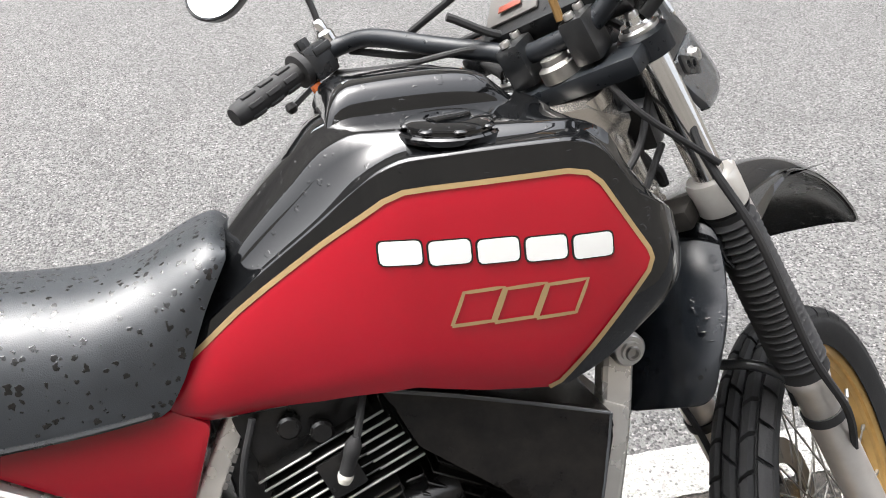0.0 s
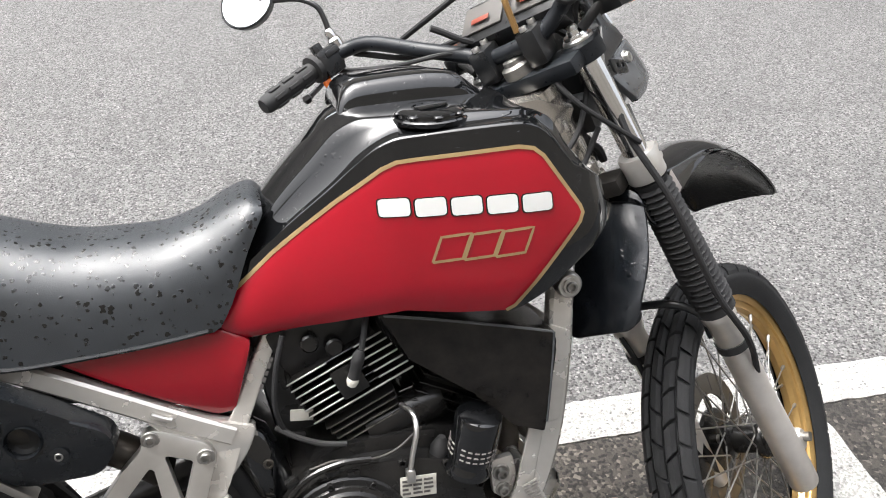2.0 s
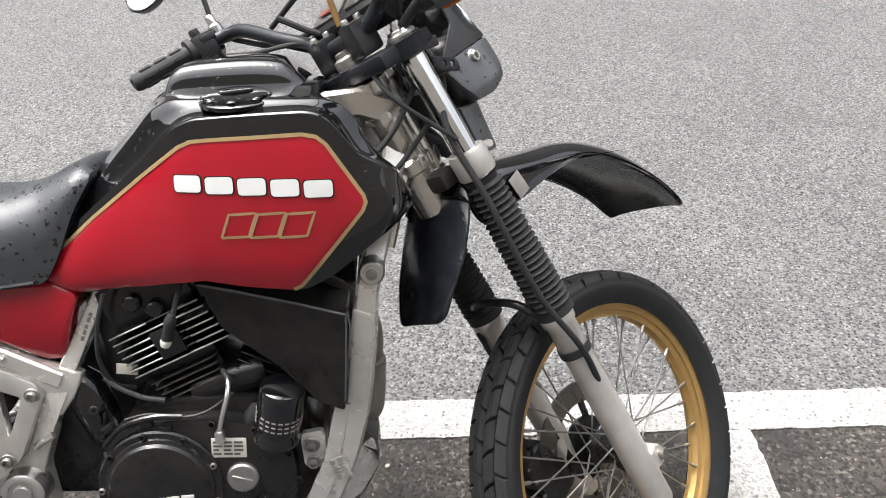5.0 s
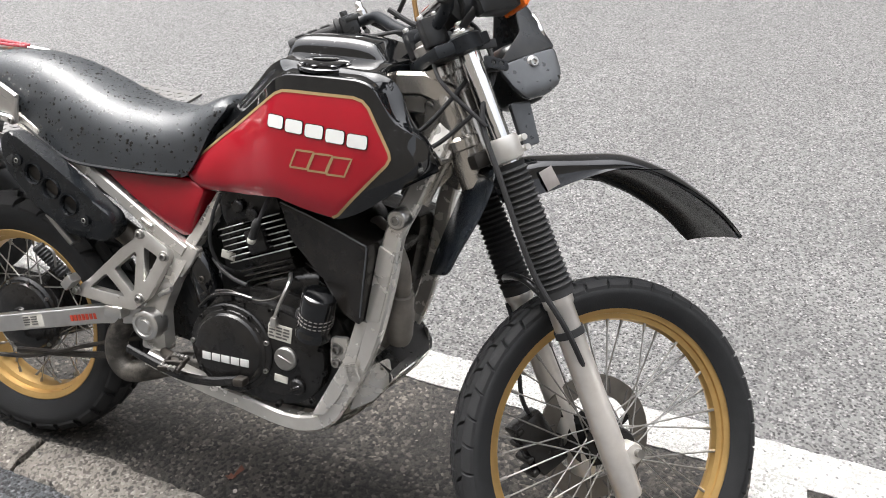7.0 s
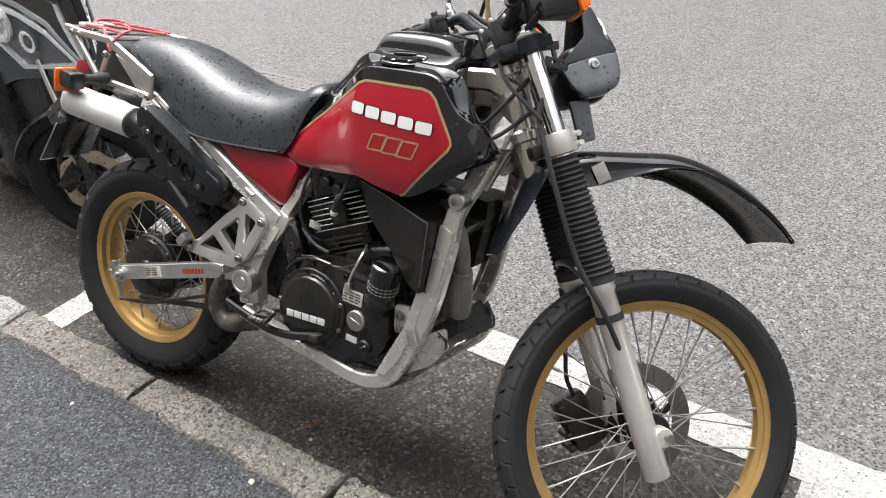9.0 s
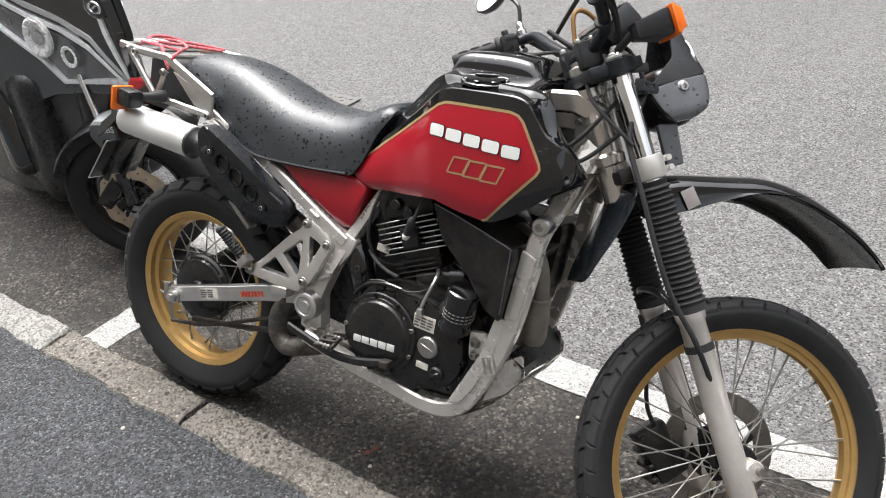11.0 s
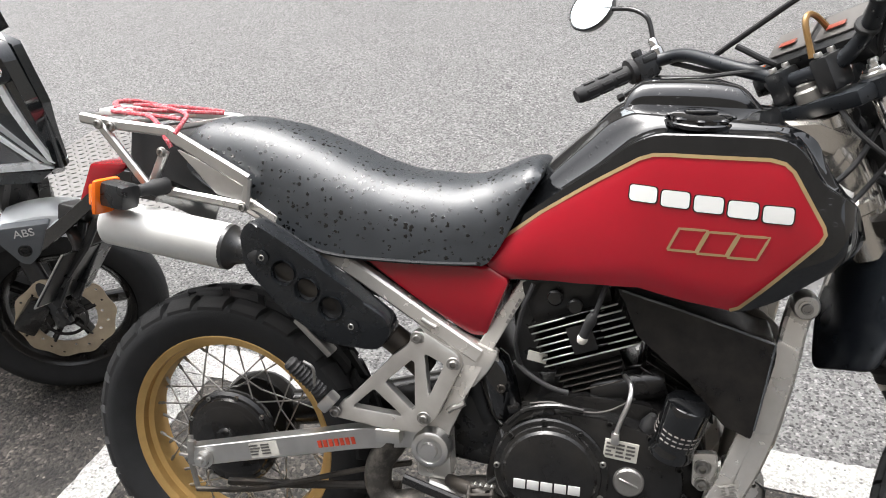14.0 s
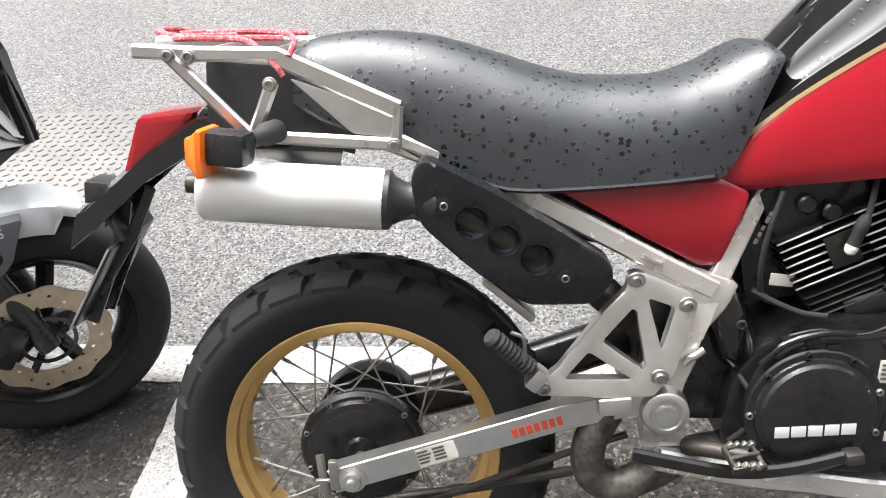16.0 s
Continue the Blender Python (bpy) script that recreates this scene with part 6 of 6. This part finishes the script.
part("head_bolt", lathe([(.008, 0), (.008, .010), (.006, .013), (0, .013)], pose(.655, -.085, .775), 8), M_ALU, bike)
# small pipes, ribs and fittings round the clutch cover
part("breather_pipe", tube([(.640, -.150, .548), (.680, -.152, .556), (.730, -.150, .546), (.770, -.146, .552), (.812, -.140, .578)], .0022, 6), M_PIPE, bike)
part("cover_rib", tube([(.602, -.152, .505), (.625, -.153, .530), (.650, -.153, .543), (.690, -.153, .551), (.730, -.152, .548)], .005, 8), M_ENGINE, crank)
for k in range(4):
    part("case_lug", box((.020, .014, .012), pose(.612 + .030 * k, -.148, .534 + .010 * k - .004 * k * k, 0, -30 + 10 * k, 0), .003), M_ENGINE, crank)
part("starter_motor", lathe([(.0, -.07), (.028, -.065), (.032, -.05), (.032, .05), (.028, .062), (0, .064)], Matrix.Translation((.80, -.075, .575)) @ Matrix.Rotation(radians(75), 4, 'Y'), 20), M_ENGINE, bike)
part("wiring", tube([(.60, -.10, .60), (.63, -.115, .585), (.665, -.12, .570), (.70, -.125, .565)], .0045, 8), M_RUBBER, bike)
part("wiring", tube([(.585, -.11, .47), (.60, -.135, .44), (.592, -.14, .40), (.57, -.13, .37)], .004, 8), M_RUBBER, bike)

# ---- scooter parked behind ----
SCOOT = Matrix.Translation((-1.457, 0.70, 0)) @ Matrix.Rotation(radians(0), 4, 'Z')
scooter = new("scooter")
scooter.matrix_basis = SCOOT
tagged(scooter, "large dark grey touring scooter with twin headlamps and silver mudguard", "scooter")
# flank planes: the right one runs back from the nose at 18.8 degrees
FL = radians(18.8)


def flank(s, z, off=0.0, sign=-1):
    """A place on the fairing's flank: s back from the nose, z up, off outwards; it bows inwards above and below."""
    bow = .10 * max(0, z - .80) + .10 * max(0, .55 - z) + .05 * max(0, .08 - s)
    back = .16 * max(0, z - .72)
    c, q = math.cos(FL), math.sin(FL)
    x, y = -s * c, s * q - .45 * max(0, s - .95) * q
    x += off * q; y += (off - bow) * c
    return V(x - back, sign * (y + .012), z)


def flank_patch(pts, off, thick, sign, n=1):
    """A panel on the flank from a (s, z) outline, thick inwards."""
    bm = bmesh.new()
    vs = [bm.verts.new((s, 0, z)) for s, z in pts]
    es = [bm.edges.new((vs[i], vs[(i + 1) % len(vs)])) for i in range(len(vs))]
    bmesh.ops.triangle_fill(bm, edges=es, use_beauty=True)
    for _ in range(3):
        bmesh.ops.subdivide_edges(bm, edges=[e for e in bm.edges if e.calc_length() > .05], cuts=1)
        bmesh.ops.triangulate(bm, faces=bm.faces[:])
    ext = bmesh.ops.extrude_face_region(bm, geom=bm.faces[:])
    inner = set(g for g in ext["geom"] if isinstance(g, bmesh.types.BMVert))
    for v in bm.verts:
        v.co = flank(v.co.x, v.co.z, off - (thick if v in inner else 0), sign)
    return bm


for sign in (-1, 1):
    part("side_fairing", flank_patch([(.03, .69), (.36, .655), (.46, .72), (.66, .83), (.78, .86), (1.30, .90), (1.34, .50), (1.28, .10), (1.05, .085), (.74, .11), (.66, .12), (.62, .36), (.60, .54), (.44, .60), (.28, .63), (.08, .655)], 0, .03, sign), M_FAIRING, scooter, "dark grey front fairing panel", 50)
    part("inner_fender", flank_patch([(.20, .645), (.33, .622), (.44, .595), (.60, .535), (.62, .36), (.66, .12), (.60, .13), (.50, .22), (.37, .36), (.28, .50)], -.02, .03, sign), M_PLASTIC, scooter, "black inner fender of the wheel arch", 50)
    part("nose_panel", flank_patch([(.0, .70), (.06, .715), (.24, .85), (.50, .905), (.80, .98), (.80, 1.12), (.30, 1.12), (.02, 1.0), (-.01, .86)], .0, .03, sign), M_DARKPAINT, scooter, "dark upper nose fairing", 50)
    part("headlamp_bowl", flank_patch([(.07, .712), (.36, .662), (.44, .73), (.66, .825), (.66, .925), (.48, .875), (.31, .842), (.18, .800)], -.012, .02, sign), M_HOUSING, scooter, "dark headlamp housing", 50)
    part("trim_strip", flank_patch([(.055, .712), (.18, .812), (.31, .858), (.48, .891), (.66, .941), (.66, .925), (.48, .875), (.31, .842), (.185, .797), (.07, .712)], .006, .02, sign), M_TRIM, scooter, "bright trim above the headlamp", 50)
    part("trim_strip", flank_patch([(.022, .708), (.16, .842), (.30, .892), (.48, .930), (.66, .985), (.66, .962), (.48, .910), (.30, .873), (.17, .826), (.040, .712)], .004, .02, sign), M_SILVER, scooter, "silver trim along the nose", 50)
    part("trim_strip", flank_patch([(.07, .712), (.36, .665), (.45, .735), (.66, .835), (.66, .825), (.455, .723), (.365, .654), (.02, .700)], .006, .02, sign), M_TRIM, scooter, "bright trim below the headlamp", 50)
    part("nose_strip", flank_patch([(.010, .715), (.026, .720), (.085, .86), (.112, .98), (.096, .985), (.066, .87)], .008, .02, sign), M_TRIM, scooter, "bright strip on the nose", 50)
    for s, z, r in ((.432, .810, .072), (.286, .762, .043)):
        c0, c1 = flank(s, z, .0, sign), flank(s, z, .05, sign)
        lm = along(c0, c1)
        lampo = part("headlamp", lathe([(r, 0), (r, .010), (r * .88, .012), (r * .80, .006), (r * .4, -.004), (0, -.006)], lm, 28), M_REFLECTOR if s > .4 else M_HOUSING, scooter, "round headlamp with a bright reflector")
        part("lamp_core", lathe([(r * .40, .002), (r * .36, .012), (0, .016)], lm, 20), M_CHROME if s > .4 else M_INK, lampo)
        count = 9 if s > .4 else 14
        for k in range(count):         # bright facets round the core
            m = lm @ Matrix.Rotation(2 * math.pi * k / count, 4, 'Z')
            part("facet", box((r * .34, r * (.46 if s > .4 else .30), .006), m @ pose(r * .74, 0, .010, 0, -18, 0), .0015, 1), M_REFLECTOR, lampo)
    part("headlamp_cover", flank_patch([(.075, .714), (.36, .668), (.44, .737), (.66, .832), (.66, .922), (.48, .873), (.31, .840), (.185, .797)], .016, .003, sign), M_COVER, scooter, "clear headlamp cover", 50)
    if sign > 0:
        part("position_lamp", flank_patch([(.040, .745), (.055, .760), (.105, .90), (.125, .965), (.105, .97), (.085, .90)], .012, .01, sign), M_REFLECTOR, scooter, "narrow clear position lamp", 50)
    for k in range(4):
        part("mark_bar", flank_patch([(.64 + .035 * k, .438), (.665 + .035 * k, .438), (.665 + .035 * k, .458), (.64 + .035 * k, .458)], .003, .003, sign), M_STEEL, scooter)
for k in range(4):
    part("mark_bar", flank_patch([(.315 + .033 * k, .968), (.338 + .033 * k, .968), (.338 + .033 * k, .990), (.315 + .033 * k, .990)], .004, .003, -1), M_WHITE, scooter, "plain white bar")
em = along(flank(.085, .945, .012), flank(.085, .945, .1))
emb = part("emblem", lathe([(0, .006), (.036, .006), (.044, .002), (.046, -.008)], em @ Matrix.Diagonal((1.25, .85, 1, 1)), 28), M_BLACK, scooter, "dark oval badge plate")
part("badge_ring", lathe([(.016, .006), (.018, .009), (.024, .009), (.026, .006)], em @ Matrix.Diagonal((1.25, .85, 1, 1)), 24, None, False), M_CHROME, emb, "silver ring")
part("badge_bar", box((.030, .007, .004), em @ pose(0, 0, .008, 0, 0, 30), .001), M_CHROME, emb)
ws = bmesh.new()
rows = []
for z, x0, w in ((.98, -.24, .13), (1.08, -.31, .15), (1.22, -.43, .14), (1.30, -.50, .10)):
    rows.append([ws.verts.new((x0 - .9 * (y ** 2) * 3, y, z)) for y in (-w, -w * .5, 0, w * .5, w)])
for a, b in zip(rows, rows[1:]):
    for k in range(4):
        ws.faces.new((a[k], a[k + 1], b[k + 1], b[k]))
bmesh.ops.solidify(ws, geom=ws.faces[:], thickness=.004)
part("windscreen", ws, M_BLACK, scooter, "dark windscreen", 50)
part("lower_fairing", box((.92, .50, .56), pose(-.97, 0, .385), .10, 4), M_PLASTIC, scooter, "black lower fairing")
part("leg_shield", box((.16, .62, .86), pose(-.84, 0, .62, 0, -14, 0), .06, 3), M_DARKPAINT, scooter, "dark grey leg shield")
part("body", box((1.15, .46, .34), pose(-1.35, 0, .40), .08, 3), M_DARKPAINT, scooter, "dark grey body")
part("tail_unit", box((.60, .34, .20), pose(-1.72, 0, .66, 0, 8, 0), .07, 3), M_DARKPAINT, scooter)
rwm = Matrix.Translation((-1.62, 0, .268)) @ AXLE
rwo = part("rear_wheel", lathe([(.02, -.07), (.07, -.065), (.07, .065), (.02, .07)], rwm, 24), M_ENGINE, scooter)
part("tyre", lathe(tyre_profile(.268, .180, .068, .6), rwm, 64, None, False), M_TYRE, rwo, "black road tyre", 50)
part("rim", lathe([(.181, -.05), (.165, -.03), (.161, 0), (.165, .03), (.181, .05), (.155, .02), (.151, 0), (.155, -.02), (.181, -.05)], rwm, 48, None, False), M_ENGINE, rwo)
part("handlebar", tube([(-.62, -.34, 1.02), (-.55, -.18, 1.03), (-.52, 0, 1.0), (-.55, .18, 1.03), (-.62, .34, 1.02)], .014, 10), M_PLASTIC, scooter)
part("belly", box((.7, .22, .40), pose(-.62, 0, .52), .06, 3), M_PLASTIC, scooter)
part("seat", box((.85, .32, .15), pose(-1.42, 0, .72, 0, -3, 0), .06, 3), M_SEAT, scooter, "black padded seat")
# steered front wheel
WH = Matrix.Translation((-.125, -.045, .268)) @ Matrix.Rotation(radians(48), 4, 'Z')
wm = WH @ AXLE
fw = part("front_wheel", lathe([(.02, -.06), (.035, -.055), (.035, .055), (.02, .06)], wm, 24), M_ENGINE, scooter)
part("tyre", lathe(tyre_profile(.266, .180, .056, .6), wm, 72, None, False), M_TYRE, fw, "black road tyre", 50)
part("rim", lathe([(.181, -.045), (.183, -.040), (.165, -.03), (.161, 0), (.165, .03), (.183, .040), (.181, .045), (.155, .02), (.151, 0), (.155, -.02), (.181, -.045)], wm, 64, None, False), M_ENGINE, fw)
for k in range(5):
    m = wm @ Matrix.Rotation(2 * math.pi * k / 5, 4, 'Z')
    part("wheel_spoke", beam([m @ V(.03, 0, 0), m @ V(.158, 0, 0)], .034, .022), M_ENGINE, fw)
dk = bmesh.new()
prof = []
n = 60
for k in range(n):
    a = 2 * math.pi * k / n
    rr = .128 + .004 * math.cos(10 * a)
    prof.append((rr * math.cos(a), rr * math.sin(a)))
hole = [(.080 * math.cos(2 * math.pi * k / 36), .080 * math.sin(2 * math.pi * k / 36)) for k in range(36)]
drill = []
for k in range(20):
    a = 2 * math.pi * k / 20
    rr = .094 + .012 * (k % 3)
    drill.append([(rr * math.cos(a) + .0042 * math.cos(j * math.pi / 4), rr * math.sin(a) + .0042 * math.sin(j * math.pi / 4)) for j in range(8)][::-1])
dk = plate(prof, [hole[::-1]] + drill, 0, .004, 0)
dk.transform(WH @ Matrix.Translation((0, -.066, 0)))
part("brake_disc", dk, M_TANDISC, fw, "drilled steel brake disc", 30)
for k in range(5):
    m = wm @ Matrix.Translation((0, 0, .064)) @ Matrix.Rotation(2 * math.pi * k / 5 + .3, 4, 'Z')
    part("disc_carrier", beam([m @ V(.03, 0, 0), m @ V(.085, 0, 0)], .016, .005), M_ENGINE, fw)
rg = lathe([(.050, .066), (.058, .066), (.058, .070), (.050, .070), (.050, .066)], wm, 40, None, False)
part("sensor_ring", rg, M_ENGINE, fw)
for s in (-1, 1):
    foot = WH @ V(0, s * .085, -.01)
    part("fork_leg", tube([foot, foot + V(-.10, 0, .22)], .024, 16, False), M_PLASTIC, scooter)
    part("fork_tube", tube([foot + V(-.10, 0, .22), foot + V(-.20, 0, .44)], .011, 14, False), M_CHROME, scooter)
part("caliper", box((.10, .05, .06), WH @ pose(-.075, -.075, .03, 0, -50, 0), .012), M_ENGINE, scooter)
mg = bmesh.new()
rows = []
for k in range(15):
    a = radians(60 + 46 * k / 14)
    row = []
    for y, dr in ((-.068, -.055), (-.066, -.02), (-.055, 0), (0, .010), (.055, 0), (.066, -.02), (.068, -.055)):
        rr = .306 + dr * (1.0 if 2 < k < 13 else .4)
        row.append(mg.verts.new((rr * math.cos(a), y * (1 - .25 * (k < 3)), rr * math.sin(a))))
    rows.append(row)
for a, b in zip(rows, rows[1:]):
    for k in range(6):
        mg.faces.new((a[k], b[k], b[k + 1], a[k + 1]))
bmesh.ops.recalc_face_normals(mg, faces=mg.faces)
bmesh.ops.solidify(mg, geom=mg.faces[:], thickness=.004)
mg.transform(WH)
part("front_mudguard", mg, M_SILVER, scooter, "silver front mudguard", 40)
rg = bmesh.new()
rows = []
for k in range(10):
    a = radians(100 + 60 * k / 9)
    rows.append([rg.verts.new(((.298 + dr) * math.cos(a), y, (.298 + dr) * math.sin(a))) for y, dr in ((-.070, -.05), (-.066, -.01), (-.05, 0), (.05, 0), (.066, -.01), (.070, -.05))])
for a, b in zip(rows, rows[1:]):
    for k in range(5):
        rg.faces.new((a[k], b[k], b[k + 1], a[k + 1]))
bmesh.ops.solidify(rg, geom=rg.faces[:], thickness=.004)
rg.transform(WH)
part("rear_mudguard_piece", rg, M_PLASTIC, scooter, "black rear piece of the front mudguard", 40)
sb = plate(round_poly([(-.075, .305), (.045, .300), (.0, .215), (-.03, .190), (-.05, .200), (-.085, .265)], .010), [], -.092, .03, .004)
sb.transform(WH)
sbo = part("fork_guard", sb, M_GREY, scooter, "dark grey fork guard")
bolt("bolt", WH @ on_side(-.030, -.093, .235), sbo, .012, .004, M_ENGINE, .017)
txt = bpy.data.curves.new("abs_text", 'FONT')
txt.body = "ABS"
txt.size = .030
txt.extrude = .0008
txt.align_x, txt.align_y = 'CENTER', 'CENTER'
tmp = bpy.data.objects.new("tmp_text", txt)
scene.collection.objects.link(tmp)
dg = bpy.context.evaluated_depsgraph_get()
me = bpy.data.meshes.new_from_object(tmp.evaluated_get(dg))
bpy.data.objects.remove(tmp)
me.transform(WH @ Matrix.Translation((-.02, -.0932, .283)) @ SIDE)
me.materials.append(M_WHITE)
to = new("lettering", me)
to.parent = sbo

# ---- motorcycle tail seen ahead ----
AHEAD = STREET @ Matrix.Translation((1.86, .80, 0))
ahead = new("parked_motorcycle")
ahead.matrix_basis = AHEAD
tagged(ahead, "dark parked motorcycle with a grey rear mudflap and number plate", "motorcycle")
am = Matrix.Translation((-.03, 0, .30)) @ AXLE
ah = part("rear_wheel", lathe([(.02, -.07), (.07, -.065), (.07, .065), (.02, .07)], am, 24), M_ENGINE, ahead)
part("tyre", lathe(tyre_profile(.302, .215, .075, .6), am, 72, None, False), M_TYRE, ah, "black road tyre", 50)
part("rim", lathe([(.216, -.05), (.20, -.03), (.195, 0), (.20, .03), (.216, .05), (.185, .03), (.18, 0), (.185, -.03), (.216, -.05)], am, 48, None, False), M_ENGINE, ah)
# mudflap and plate slope back over the wheel
flap = bmesh.new()
rows = []
for x, z, w in ((-.480, .405, .085), (-.445, .455, .100), (-.39, .52, .105), (-.34, .575, .105), (-.25, .655, .10)):
    rows.append([flap.verts.new((x + .06 * (abs(q) ** 2), q * w, z + .01 * (1 - q * q))) for q in (-1, -.6, -.2, .2, .6, 1)])
for a, b in zip(rows, rows[1:]):
    for k in range(5):
        flap.faces.new((a[k], a[k + 1], b[k + 1], b[k]))
bmesh.ops.solidify(flap, geom=flap.faces[:], thickness=.006)
part("mudflap", flap, M_GREY, ahead, "matt grey mudflap", 50)
pm = pose(-.315, 0, .610, 0, 30, 0)
pf = part("plate_frame", box((.012, .23, .20), pm, .004), M_PLASTIC, ahead, "black number plate frame")
part("number_plate", box((.004, .21, .145), pm @ pose(-.007, 0, .02), .001), M_WHITE, pf, "white number plate with plain bars")
for k in range(5):
    part("plate_bar", box((.001, .014, .06), pm @ pose(-.0095, -.075 + .037 * k, .02), 0), M_INK, pf)
for k in range(7):
    part("frame_bar", box((.001, .018, .014), pm @ pose(-.0068, -.09 + .03 * k, -.082), 0), M_WHITE, pf)
part("tail_body", box((.75, .20, .18), pose(.12, 0, .80, 0, 8, 0), .05, 3), M_DARKPAINT, ahead, "dark tail unit")
part("swingarm", box((.55, .05, .06), pose(.28, -.11, .31, 0, -3, 0), .012), M_ENGINE, ahead)
part("body", box((.55, .26, .40), pose(.72, 0, .50), .08, 3), M_ENGINE, ahead, "dark engine block")
part("fuel_tank", box((.46, .30, .24), pose(.82, 0, .86, 0, -6, 0), .09, 4), M_DARKPAINT, ahead, "dark fuel tank")
part("seat", box((.62, .24, .10), pose(.36, 0, .86, 0, 5, 0), .045, 3), M_SEAT, ahead, "black padded seat")
fm_ = Matrix.Translation((1.38, 0, .30)) @ AXLE
fwo = part("front_wheel", lathe([(.02, -.05), (.05, -.045), (.05, .045), (.02, .05)], fm_, 24), M_ENGINE, ahead)
part("tyre", lathe(tyre_profile(.302, .215, .055, .6), fm_, 64, None, False), M_TYRE, fwo, "black road tyre", 50)
part("rim", lathe([(.216, -.04), (.20, -.02), (.195, 0), (.20, .02), (.216, .04), (.185, .02), (.18, 0), (.185, -.02), (.216, -.04)], fm_, 48, None, False), M_ENGINE, fwo)
for s in (-1, 1):
    part("fork_leg", tube([(1.38, s * .085, .30), (1.12, s * .085, .95)], .024, 14, False), M_STEEL, ahead)
part("handlebar", tube([(.98, -.36, 1.02), (1.08, -.20, 1.02), (1.10, 0, .98), (1.08, .20, 1.02), (.98, .36, 1.02)], .012, 10), M_PLASTIC, ahead)
part("headlamp", lathe([(0, -.07), (.06, -.05), (.085, 0), (.088, .02), (0, .03)], Matrix.Translation((1.22, 0, .88)) @ Matrix.Rotation(radians(90), 4, 'Y'), 24), M_CHROME, ahead)

# ---- litter on the ground ----
def leaf(x, y, z, turn, size):
    bm = bmesh.new()
    n = 9
    mid = [bm.verts.new((-.5 + k / (n - 1), 0, .06 * math.sin(k * 1.3))) for k in range(n)]
    for s in (-1, 1):
        rim = [bm.verts.new((-.5 + k / (n - 1), s * .30 * math.sin(math.pi * k / (n - 1)) ** .8 * (1 + .15 * math.sin(5 * k)), .05 + .10 * math.sin(k * 2.1 + s))) for k in range(n)]
        for k in range(n - 1):
            bm.faces.new((mid[k], mid[k + 1], rim[k + 1], rim[k]))
    bmesh.ops.remove_doubles(bm, verts=bm.verts, dist=.001)
    bmesh.ops.solidify(bm, geom=bm.faces[:], thickness=.02)
    bm.transform(pose(x, y, z + .003, 0, 0, turn) @ Matrix.Scale(size, 4))
    ob = obj("leaf", bm, M_LEAF)
    return tagged(ob, "curled dry brown leaf on the asphalt", "leaf", "litter beside the kerb")


def pebble(x, y, z, r, seed):
    bm = bmesh.new()
    bmesh.ops.create_icosphere(bm, subdivisions=2, radius=r)
    for v in bm.verts:
        v.co *= 1 + .35 * noise.noise(v.co / r + V(seed, 0, 0))
        v.co.z *= .6
    bm.transform(Matrix.Translation((x, y, z + r * .45)))
    return tagged(obj("pebble", bm, M_PEBBLE), "small pale stone lying on the asphalt", "stone", "litter beside the kerb")


leaf(-.169, .591, 0, 30, .028)
leaf(-1.18, .16, 0, 120, .022)
pebble(-.126, .568, 0, .006, 1)
pebble(-.689, .136, .045, .006, 2)
pebble(-.068, .357, .045, .008, 3)
pebble(.142, 1.10, 0, .006, 4)
pebble(1.30, 1.22, 0, .009, 5)
pebble(1.257, 1.172, 0, .006, 6)
